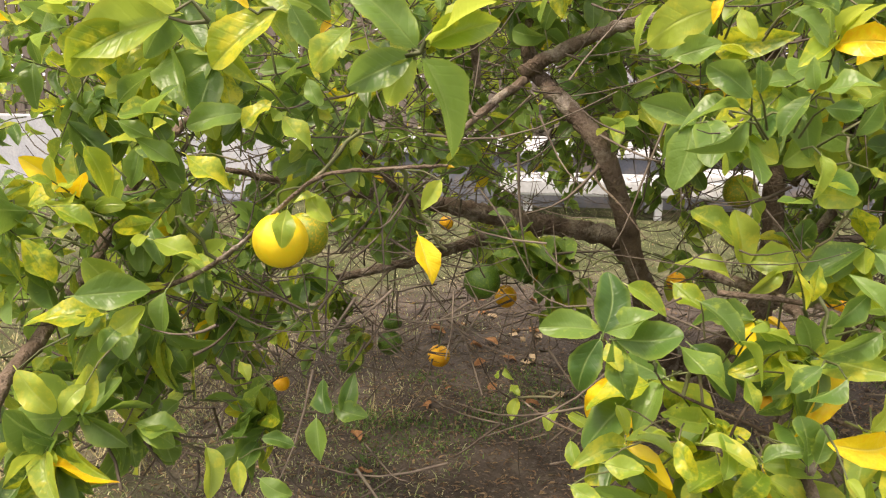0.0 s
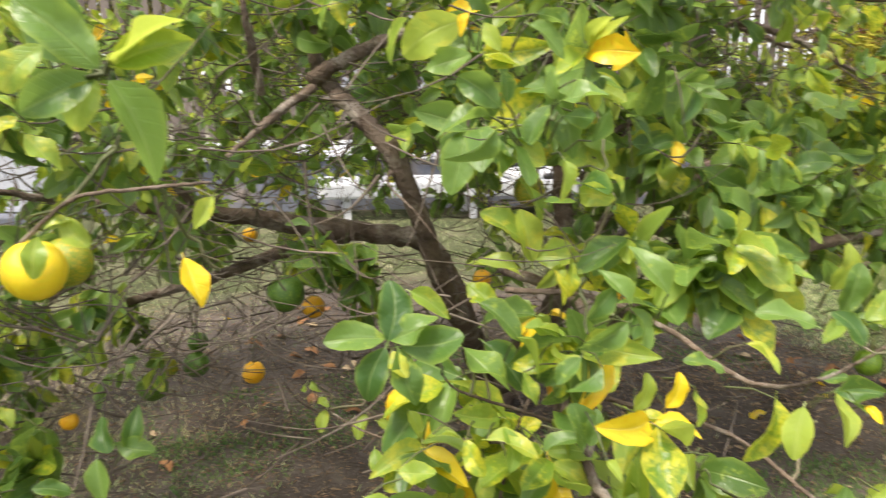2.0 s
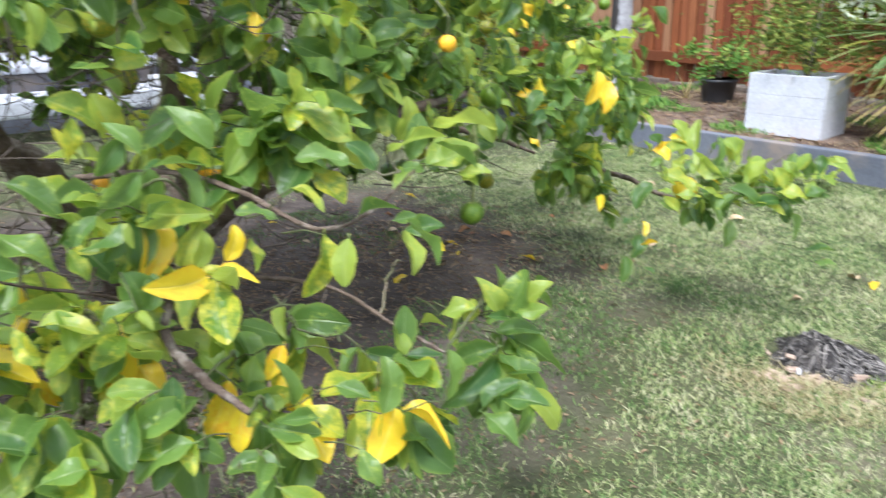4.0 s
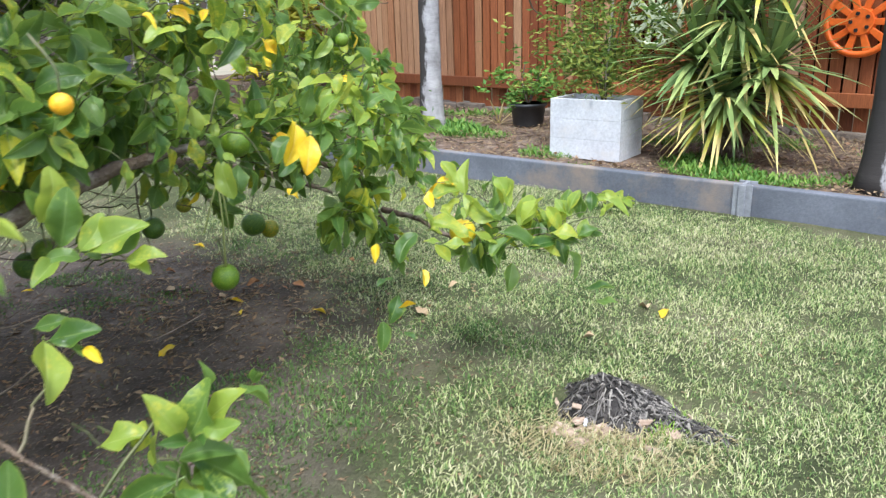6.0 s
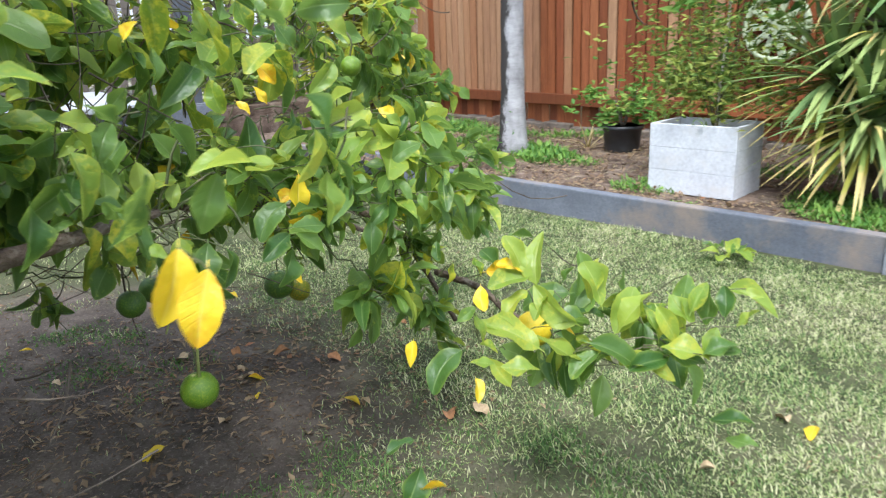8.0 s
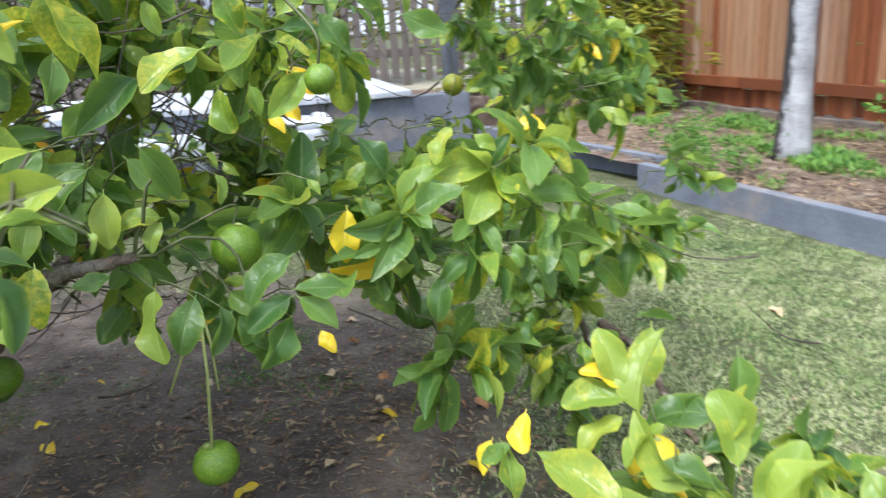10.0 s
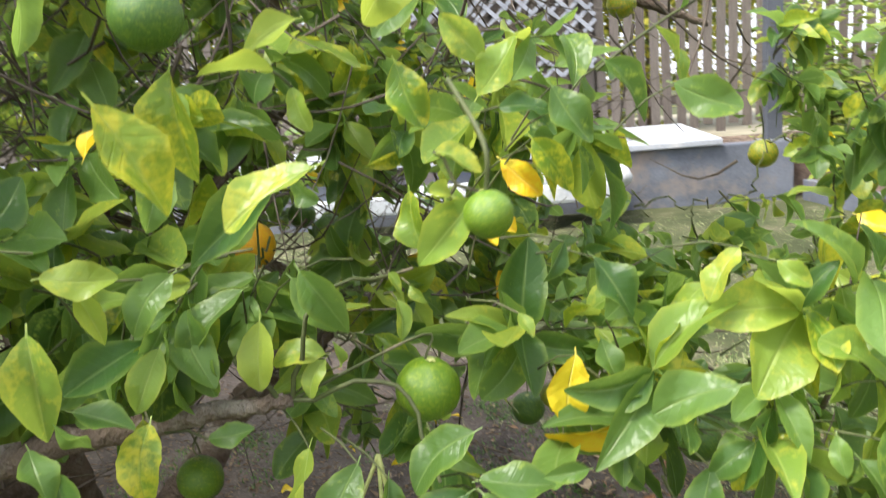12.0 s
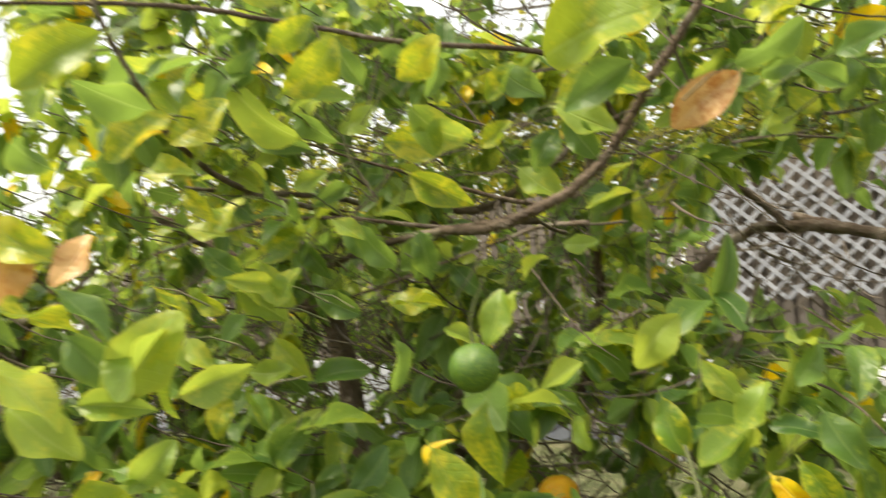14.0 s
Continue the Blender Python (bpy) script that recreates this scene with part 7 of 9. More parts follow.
SPRIG_BOUGH_NEAR = [
    (1.553, 1.935, 0.786, 1.501, 1.933, 0.832, 'm'), (1.551, 1.937, 0.79, 1.527, 1.923, 0.837, 'g'), (1.556, 1.935, 0.79, 1.574, 1.906, 0.852, 'g'),
    (1.559, 1.934, 0.788, 1.6, 1.886, 0.809, 'g'), (1.52, 1.837, 0.777, 1.546, 1.775, 0.714, 'm'), (1.573, 1.826, 0.741, 1.561, 1.813, 0.805, 'm'),
    (1.351, 1.797, 0.716, 1.415, 1.73, 0.68, 'g'), (1.303, 1.848, 0.736, 1.352, 1.793, 0.706, 'm'), (1.395, 1.704, 0.678, 1.434, 1.641, 0.645, 'm'),
    (1.432, 1.74, 0.697, 1.457, 1.701, 0.715, 'y'), (1.442, 1.684, 0.676, 1.457, 1.622, 0.623, 'm'), (1.31, 1.725, 0.657, 1.374, 1.65, 0.606, 'g'),
    (1.45, 1.641, 0.696, 1.483, 1.587, 0.685, 'g'), (1.473, 1.559, 0.69, 1.519, 1.522, 0.757, 'l'), (1.447, 1.546, 0.628, 1.483, 1.517, 0.69, 'l'),
    (1.437, 1.536, 0.593, 1.416, 1.532, 0.642, 'l'), (1.443, 1.526, 0.58, 1.442, 1.521, 0.646, 'l'), (1.448, 1.514, 0.56, 1.436, 1.511, 0.617, 'l'),
    (1.387, 1.551, 0.531, 1.427, 1.525, 0.586, 'g'), (1.399, 1.509, 0.508, 1.436, 1.473, 0.543, 'g'), (1.306, 1.604, 0.528, 1.361, 1.571, 0.574, 'm'),
    (1.349, 1.562, 0.479, 1.326, 1.568, 0.54, 'y'), (1.145, 1.61, 0.46, 1.196, 1.594, 0.516, 'm'), (1.27, 1.622, 0.542, 1.274, 1.566, 0.503, 'm'),
    (1.449, 1.596, 0.636, 1.475, 1.567, 0.683, 'g'), (1.48, 1.475, 0.542, 1.483, 1.46, 0.59, 'l'), (1.485, 1.465, 0.53, 1.496, 1.446, 0.577, 'l'),
]
SPRIGS = [SPRIG_BOUGH_NEAR, SPRIG_UPPER_LEFT, SPRIG_UPPER_WEST, SPRIG_UPPER_MID, SPRIG_UPPER_LOW, SPRIG_RIGHT_FULL, SPRIG_EAST_LOW_LEFT, SPRIG_ROSETTE, SPRIG_NEW_SHOOT, SPRIG_HANGING, SPRIG_LOW_TIP, SPRIG_FRONT_RIGHT, SPRIG_FRONT_EDGE, SPRIG_HIGH_RIGHT, SPRIG_TOP_RIGHT, SPRIG_BY_FRUIT, SPRIG_YELLOW_DROP, SPRIG_WEST_FACE, SPRIG_WEST_LOW, SPRIG_NEAR_TOP, SPRIG_NEAR_LEFT, SPRIG_NEAR_YELLOW, SPRIG_EAST_FRONT, SPRIG_LONG_LEAVES, SPRIG_FRONT_YELLOW, SPRIG_FRONT_LOW, SPRIG_FRONT_NEW, SPRIG_FAR_SHOOT, SPRIG_YELLOW_PAIR, SPRIG_HIGH_YELLOW, SPRIG_LEFT_SHOOT, SPRIG_LOW_SHOOT, SPRIG_CORNER_SHOOT, SPRIG_MID_FACE, SPRIG_MID_LEFT, SPRIG_TOP_YELLOW, SPRIG_LOW_BRANCH, SPRIG_LOW_HANG, SPRIG_NEAR_EAST, SPRIG_EAST_YELLOW, SPRIG_EAST_FAR_YELLOW, SPRIG_RIGHT_LOW, SPRIG_RIGHT_EDGE, SPRIG_FRONT_BOTTOM, SPRIG_BIG_MOTTLED, SPRIG_EAST_LEAVES, SPRIG_EAST_ROSETTE, SPRIG_PALE_LEAVES, SPRIG_SMALL_LEAVES, SPRIG_EAST_POINTED, SPRIG_EAST_MID, SPRIG_EAST_NEAR_RIGHT, SPRIG_TOP_EAST, SPRIG_TOP_EAST_RIGHT, SPRIG_RIGHT_TWELVE, SPRIG_OVER_HEAD, SPRIG_OVER_BACK]
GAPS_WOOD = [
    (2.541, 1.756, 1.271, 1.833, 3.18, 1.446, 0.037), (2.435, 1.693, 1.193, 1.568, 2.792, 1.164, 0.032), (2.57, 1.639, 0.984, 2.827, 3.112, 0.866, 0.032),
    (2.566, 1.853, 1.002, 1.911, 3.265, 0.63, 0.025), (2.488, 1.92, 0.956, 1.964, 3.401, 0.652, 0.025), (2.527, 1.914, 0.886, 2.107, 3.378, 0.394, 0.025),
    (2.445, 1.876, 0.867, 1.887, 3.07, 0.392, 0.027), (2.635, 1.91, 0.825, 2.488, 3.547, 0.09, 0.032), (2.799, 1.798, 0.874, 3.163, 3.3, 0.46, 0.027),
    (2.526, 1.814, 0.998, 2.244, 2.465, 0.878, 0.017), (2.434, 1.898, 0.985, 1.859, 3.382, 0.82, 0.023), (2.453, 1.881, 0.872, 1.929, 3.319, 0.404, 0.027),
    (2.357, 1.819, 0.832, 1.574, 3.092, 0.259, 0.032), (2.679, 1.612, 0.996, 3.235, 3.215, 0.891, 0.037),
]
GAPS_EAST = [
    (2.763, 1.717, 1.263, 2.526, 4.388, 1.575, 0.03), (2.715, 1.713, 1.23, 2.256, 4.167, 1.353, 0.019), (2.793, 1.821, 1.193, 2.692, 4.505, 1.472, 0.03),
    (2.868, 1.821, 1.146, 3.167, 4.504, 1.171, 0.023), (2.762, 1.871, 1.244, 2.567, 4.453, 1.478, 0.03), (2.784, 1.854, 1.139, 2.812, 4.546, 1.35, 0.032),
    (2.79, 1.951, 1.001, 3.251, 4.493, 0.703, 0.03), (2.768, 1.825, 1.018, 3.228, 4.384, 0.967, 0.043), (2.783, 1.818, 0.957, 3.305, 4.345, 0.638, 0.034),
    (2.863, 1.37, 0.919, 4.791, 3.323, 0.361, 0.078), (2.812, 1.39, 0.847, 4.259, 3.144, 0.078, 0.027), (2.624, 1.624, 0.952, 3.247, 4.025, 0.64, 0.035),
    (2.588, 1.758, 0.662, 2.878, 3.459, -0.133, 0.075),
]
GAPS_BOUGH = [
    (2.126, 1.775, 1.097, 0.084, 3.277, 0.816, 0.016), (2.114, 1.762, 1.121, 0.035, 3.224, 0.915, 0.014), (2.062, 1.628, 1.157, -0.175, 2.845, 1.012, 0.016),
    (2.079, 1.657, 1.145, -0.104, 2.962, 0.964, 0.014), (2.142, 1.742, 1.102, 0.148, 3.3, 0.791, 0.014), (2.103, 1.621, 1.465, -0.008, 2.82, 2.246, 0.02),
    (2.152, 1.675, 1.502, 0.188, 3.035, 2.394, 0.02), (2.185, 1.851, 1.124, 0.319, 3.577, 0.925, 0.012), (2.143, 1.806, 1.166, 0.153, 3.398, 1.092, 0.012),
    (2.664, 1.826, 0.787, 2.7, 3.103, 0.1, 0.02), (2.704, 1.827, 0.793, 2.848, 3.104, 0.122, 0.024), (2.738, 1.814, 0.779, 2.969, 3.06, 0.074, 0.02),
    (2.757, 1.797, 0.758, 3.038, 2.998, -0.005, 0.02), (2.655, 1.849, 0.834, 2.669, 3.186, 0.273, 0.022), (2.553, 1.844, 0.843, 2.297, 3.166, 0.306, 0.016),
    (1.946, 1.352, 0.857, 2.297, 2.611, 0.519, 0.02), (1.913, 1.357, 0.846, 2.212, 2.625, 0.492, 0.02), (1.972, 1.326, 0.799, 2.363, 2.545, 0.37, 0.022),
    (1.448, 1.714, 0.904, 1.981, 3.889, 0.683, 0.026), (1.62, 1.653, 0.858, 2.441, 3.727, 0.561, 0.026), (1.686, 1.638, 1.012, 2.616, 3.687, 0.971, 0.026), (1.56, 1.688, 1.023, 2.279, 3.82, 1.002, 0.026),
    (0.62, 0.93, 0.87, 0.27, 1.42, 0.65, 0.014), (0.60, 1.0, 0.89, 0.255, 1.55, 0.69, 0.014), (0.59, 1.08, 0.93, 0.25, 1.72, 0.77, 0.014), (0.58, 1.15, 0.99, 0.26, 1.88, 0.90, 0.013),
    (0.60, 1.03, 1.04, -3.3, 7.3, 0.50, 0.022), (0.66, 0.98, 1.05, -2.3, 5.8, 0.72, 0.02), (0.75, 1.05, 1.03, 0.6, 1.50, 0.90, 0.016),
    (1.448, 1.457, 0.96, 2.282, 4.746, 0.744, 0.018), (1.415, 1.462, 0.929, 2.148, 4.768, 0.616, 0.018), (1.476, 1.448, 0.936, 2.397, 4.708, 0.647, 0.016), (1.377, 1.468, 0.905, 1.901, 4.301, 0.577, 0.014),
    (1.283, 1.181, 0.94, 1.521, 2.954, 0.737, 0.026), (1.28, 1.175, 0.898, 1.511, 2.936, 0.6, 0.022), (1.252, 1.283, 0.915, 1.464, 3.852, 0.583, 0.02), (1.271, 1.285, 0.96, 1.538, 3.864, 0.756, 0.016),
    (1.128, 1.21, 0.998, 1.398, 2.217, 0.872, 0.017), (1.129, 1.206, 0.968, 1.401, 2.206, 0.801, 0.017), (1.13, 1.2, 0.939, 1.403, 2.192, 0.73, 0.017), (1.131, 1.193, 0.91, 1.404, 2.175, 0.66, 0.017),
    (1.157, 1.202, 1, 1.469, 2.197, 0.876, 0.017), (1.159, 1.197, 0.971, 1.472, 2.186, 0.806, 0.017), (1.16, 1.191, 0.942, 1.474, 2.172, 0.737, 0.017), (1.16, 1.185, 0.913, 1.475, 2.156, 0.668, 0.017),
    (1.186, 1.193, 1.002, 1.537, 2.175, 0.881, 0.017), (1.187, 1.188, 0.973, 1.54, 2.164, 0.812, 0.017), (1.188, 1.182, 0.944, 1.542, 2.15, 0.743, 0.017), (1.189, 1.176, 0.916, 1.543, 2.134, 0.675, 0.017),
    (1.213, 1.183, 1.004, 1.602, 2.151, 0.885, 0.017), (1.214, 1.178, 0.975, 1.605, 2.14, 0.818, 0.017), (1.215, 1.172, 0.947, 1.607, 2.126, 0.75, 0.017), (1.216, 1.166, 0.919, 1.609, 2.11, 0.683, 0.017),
    # leafless shafts added along the sun's direction to light the front shoots
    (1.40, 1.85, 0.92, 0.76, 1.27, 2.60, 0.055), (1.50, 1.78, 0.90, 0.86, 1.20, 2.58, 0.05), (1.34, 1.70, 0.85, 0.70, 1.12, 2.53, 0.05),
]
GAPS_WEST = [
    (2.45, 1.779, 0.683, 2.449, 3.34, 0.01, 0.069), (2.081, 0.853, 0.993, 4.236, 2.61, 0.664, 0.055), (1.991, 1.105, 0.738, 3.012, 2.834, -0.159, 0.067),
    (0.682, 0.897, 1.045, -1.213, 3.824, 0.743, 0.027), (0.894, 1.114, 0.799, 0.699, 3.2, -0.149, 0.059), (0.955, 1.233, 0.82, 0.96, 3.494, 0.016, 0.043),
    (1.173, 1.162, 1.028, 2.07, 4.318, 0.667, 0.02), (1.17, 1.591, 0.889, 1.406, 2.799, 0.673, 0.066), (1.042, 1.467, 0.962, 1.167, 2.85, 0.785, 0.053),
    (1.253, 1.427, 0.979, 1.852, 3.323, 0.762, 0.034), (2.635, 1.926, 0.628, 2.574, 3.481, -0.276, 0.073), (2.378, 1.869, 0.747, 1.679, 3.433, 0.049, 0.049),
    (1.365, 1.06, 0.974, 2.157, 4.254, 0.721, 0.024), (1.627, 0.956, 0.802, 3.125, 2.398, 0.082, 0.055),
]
FALLEN_SEEN = [
    (3.47, 1.63, 'tan'), (3.83, 1.56, 'yellow'), (2.53, 2.65, 'yellow'), (3.16, 3.69, 'yellow'), (2.79, 3.16, 'tan'),
    (2.91, 2.91, 'tan'), (3.8, 1.62, 'tan'), (3.08, 2.99, 'brown'),
    (2.88, 2.89, 'yellow'), (4.34, 3.06, 'tan'), (4.16, 2.33, 'tan'), (3.03, 2.57, 'yellow'), (1.98, 3.09, 'yellow'),
    (3.16, 2.87, 'brown'), (0.65, 2.37, 'brown'), (0.85, 3.75, 'tan'), (1.1, 3.66, 'tan'),
    (0.55, 2.62, 'brown'), (3.23, 2.29, 'brown'), (2.95, 3.14, 'brown'), (2.69, 2.67, 'tan'), (1.68, 3.1, 'tan'),
    (3.28, 2.27, 'tan'),
]


# ---- citrus tree ----
TREE = thing("citrus_tree", (1.60, 2.97, 0.0), "spreading citrus tree with yellowing leaves and green to orange fruit", "citrus tree")
HOME = TREE.matrix_basis.inverted()
CENTRE = np.array([1.75, 2.9, 0.9])


def leaf_shape(stations, across, length, width, fold, curl, wave, seed, blunt=0.5, lift=1.04):
    """A pointed citrus leaf along +x, its face to +z: folded on the midrib, arched, with a slightly toothed, wavy rim."""
    r = np.random.default_rng(seed)
    ph, sway, twist = r.uniform(0, 6.28), r.uniform(-1, 1), r.uniform(-0.9, 0.9)
    verts, faces, uvs = [], [], []
    for i in range(stations):
        u = 0.5 - 0.5 * math.cos(math.pi * i / (stations - 1))
        half = width * 0.5 * max(0.0, math.sin(math.pi * u ** lift)) ** (blunt if u > 0.5 else blunt + 0.12) if 0 < i < stations - 1 else 0.0015
        if across > 3 and 0 < i < stations - 1:
            half *= 1 + 0.035 * math.sin(i * 2.4 + ph)
        for k in range(across):
            v = 2 * k / (across - 1) - 1
            x = length * (u - 0.04 * curl * u * u)
            z = -curl * length * 0.42 * u * u + fold * half * abs(v) + wave * half * math.sin(u * 7 + ph + 2.0 * (v > 0)) * abs(v)
            tw = twist * (u - 0.3)
            y, z = v * half * math.cos(tw) + sway * length * 0.10 * math.sin(math.pi * u * 0.9), z + v * half * math.sin(tw)
            verts.append((x, y, z))
            uvs.append((u, v * 0.5 + 0.5))
    for i in range(stations - 1):
        for k in range(across - 1):
            a = i * across + k
            faces.append((a, a + across, a + across + 1, a + 1))
    # short leaf stalk
    b = len(verts)
    verts += [(-0.012, -0.001, 0), (-0.012, 0.001, 0), (0.004, 0.0012, 0.001), (0.004, -0.0012, 0.001)]
    uvs += [(0.0, 0.5)] * 4
    faces.append((b, b + 3, b + 2, b + 1))
    return np.array(verts), faces, np.array(uvs)


SHAPES = [leaf_shape(9, 5, 0.105, 0.054 * k, f, c, w, s, bl, li) for s, (k, f, c, w, bl, li) in enumerate(
    ((1.0, 0.5, 0.4, 0.2, 0.60, 1.06), (0.92, 0.7, 0.9, 0.25, 0.66, 1.0), (1.08, 0.35, 0.2, 0.36, 0.52, 1.14), (0.86, 0.85, 1.2, 0.18, 0.7, 0.96), (1.0, 0.42, 0.7, 0.42, 0.58, 1.05), (1.12, 0.3, 1.0, 0.3, 0.50, 1.14), (0.9, 0.55, -0.3, 0.28, 0.62, 1.02)))]
FINE = [leaf_shape(17, 7, 0.105, 0.058 * k, f, c, w, s + 20, bl, li) for s, (k, f, c, w, bl, li) in enumerate(
    ((1.0, 0.5, 0.45, 0.26, 0.60, 1.05), (0.92, 0.7, 0.95, 0.32, 0.68, 0.98), (1.1, 0.34, 0.25, 0.42, 0.50, 1.14), (0.86, 0.9, 1.2, 0.26, 0.72, 0.95), (1.02, 0.42, 0.7, 0.5, 0.57, 1.08), (1.12, 0.3, 1.05, 0.38, 0.52, 1.12)))]
FINE_MESH = {(k, tone): mesh_of("leaf", s[0], s[1], HERO[tone], s[2], True) for k, s in enumerate(FINE) for tone in HERO}

mass = {tone: ([], [], [], [0]) for tone in MASS}
twig_v, twig_f = [], []
dead_v, dead_f = [], []
singles = []


def frame_of(axis, normal):
    a = axis / (np.linalg.norm(axis) + 1e-9)
    n = normal - a * (normal @ a)
    n /= np.linalg.norm(n) + 1e-9
    return np.column_stack([a, np.cross(n, a), n])


def put_leaf(p, axis, normal, size, tone, rng):
    m = frame_of(np.asarray(axis, float), np.asarray(normal, float))
    s = SHAPES[int(rng.integers(len(SHAPES)))]
    vs, fs, us, cnt = mass[tone]
    vs.append((s[0] * size) @ m.T + p)
    fs.append((np.array(s[1]) + cnt[0]))
    us.append(s[2])
    cnt[0] += len(s[0])


def put_single(p, axis, normal, size, tone, rng):
    m = frame_of(np.asarray(axis, float), np.asarray(normal, float))
    singles.append((np.asarray(p, float), m, size, tone, int(rng.integers(len(FINE)))))


def add_twig(points, r0, r1, store=None, sides=5):
    store = store or (twig_v, twig_f)
    v, f = tube(points, np.linspace(r0, r1, len(points)), sides, False)
    b = len(store[0])
    store[0].extend(v)
    store[1].extend(tuple(i + b for i in q) for q in f)


def tone_of(yellow, rng):
    k = rng.random()
    if k < 0.010 + 0.035 * yellow:
        return "yellow"
    if k < 0.05 + 0.30 * yellow:
        return "mottled"
    if k < 0.22 + 0.60 * yellow:
        return "lime"
    return "green"


def outward(p):
    d = np.array([p[0] - CENTRE[0], p[1] - CENTRE[1] - 0.3, 0.0])
    return d / (np.linalg.norm(d) + 1e-9)


# the trodden strip of lawn along the south and east of the tree, at breast height, kept free of leaves
STRIP = np.array([(0.95, 0.48, 1.09), (1.03, 0.48, 1.09), (1.19, 0.39, 1.03), (1.60, 0.46, 1.06), (1.78, 0.64, 1.06), (2.40, 0.92, 1.04), (2.64, 1.12, 1.03), (2.66, 1.34, 1.05), (2.78, 1.35, 1.10), (2.81, 1.23, 1.20)])
WAY = np.array([p * (1 - u) + q * u for p, q in zip(STRIP, STRIP[1:]) for u in np.linspace(0, 1, 12)])


def clear(p, room):
    """True well away from the trodden strip, where leaves are brushed aside."""
    return ((WAY - p) ** 2).sum(1).min() > room * room


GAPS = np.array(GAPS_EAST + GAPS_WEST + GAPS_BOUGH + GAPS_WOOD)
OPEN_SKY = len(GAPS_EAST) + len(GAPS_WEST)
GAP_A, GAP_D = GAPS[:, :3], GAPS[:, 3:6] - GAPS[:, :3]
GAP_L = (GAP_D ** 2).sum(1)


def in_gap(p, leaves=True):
    """True in the open windows between the boughs and the added sun shafts, which widen outwards."""
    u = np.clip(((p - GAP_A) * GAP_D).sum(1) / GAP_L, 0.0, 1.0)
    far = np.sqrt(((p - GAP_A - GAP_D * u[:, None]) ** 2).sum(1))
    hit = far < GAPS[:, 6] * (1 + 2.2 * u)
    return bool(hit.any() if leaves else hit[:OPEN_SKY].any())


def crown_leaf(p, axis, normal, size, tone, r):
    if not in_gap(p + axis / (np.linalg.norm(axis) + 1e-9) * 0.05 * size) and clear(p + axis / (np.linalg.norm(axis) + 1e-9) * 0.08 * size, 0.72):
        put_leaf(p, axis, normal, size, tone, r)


def spray(p0, p1, n, yellow, size, rng, leaf=None, tones=None):
    """A leafy shoot from p0 to p1: alternate leaves, closer towards the tip."""
    leaf = leaf or put_leaf
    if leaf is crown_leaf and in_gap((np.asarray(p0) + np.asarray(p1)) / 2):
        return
    if leaf is crown_leaf and not (clear(p1, 0.80) and clear(p0, 0.80)):
        return
    p0, p1 = np.asarray(p0, float), np.asarray(p1, float)
    d = p1 - p0
    L = np.linalg.norm(d) + 1e-9
    mid = (p0 + p1) / 2 + np.array([0, 0, 0.06 * L]) + rng.normal(0, 0.04 * L, 3)
    pts = [p0 * (1 - u) ** 2 + 2 * mid * u * (1 - u) + p1 * u * u for u in np.linspace(0, 1, 6)]
    add_twig(pts, 0.0019, 0.0010)
    out = outward(p1)
    az = rng.uniform(0, 6.28)
    for i in range(n):
        u = 0.22 + 0.78 * ((i + 0.5) / n) ** 0.8
        p = p0 * (1 - u) ** 2 + 2 * mid * u * (1 - u) + p1 * u * u
        az += 2.4 + rng.normal(0, 0.3)
        t = d / L
        s1 = np.cross(t, [0.2, 0.1, 1.0])
        s1 /= np.linalg.norm(s1) + 1e-9
        s2 = np.cross(s1, t)
        open_ = 1.15 - 0.55 * u
        axis = t * (1 - 0.45 * open_) + (s1 * math.cos(az) + s2 * math.sin(az)) * open_ + np.array([0, 0, -0.28]) + rng.normal(0, 0.15, 3)
        normal = np.array([0, 0, 0.75]) + out * 0.5 + t * 0.25 + rng.normal(0, 0.55, 3)
        leaf(p, axis, normal, size * rng.uniform(0.55, 1.2), tones[i % len(tones)] if tones else tone_of(yellow, rng), rng)


# limbs
BRANCHES = [LIMB_A, LIMB_A2, LIMB_A3, LIMB_A4, LIMB_B, LIMB_B2, LIMB_D, LIMB_C, LIMB_C2, LIMB_C3, LIMB_E, LIMB_E2, LIMB_E3, LIMB_E4, LIMB_E5, LIMB_E6,
         LIMB_P, LIMB_P2, LIMB_P3, LIMB_P4, LIMB_R, LIMB_S, LIMB_U, LIMB_V, LIMB_G, LIMB_G2, LIMB_H, LIMB_I, LIMB_J, LIMB_L, LIMB_N, LIMB_M, LIMB_K, LIMB_T, LIMB_Q, LIMB_W]
rng = np.random.default_rng(12)
limb_points = []
for k, rows in enumerate(BRANCHES):
    line = smooth_line(rows, 9, min(0.0022, 0.14 * rows[len(rows) // 2][3]), rng)
    for i in range(len(line)):
        line[i, 3] *= 1 + 0.10 * noise.noise(Vector(line[i, :3]) * 14) + 0.14 * noise.noise(Vector(line[i, :3]) * 37)
    v, f = tube(line[:, :3], line[:, 3], 10 if rows[0][3] > 0.02 else 7)
    ob = new("trunk" if k == 0 else "limb", mesh_of("limb", v, f, M_BARK, smooth=True))
    hang_on(ob, TREE, HOME)
    limb_points += [l for l in line if l[3] < 0.034 and l[2] > 0.3]
limb_points = np.array(limb_points)

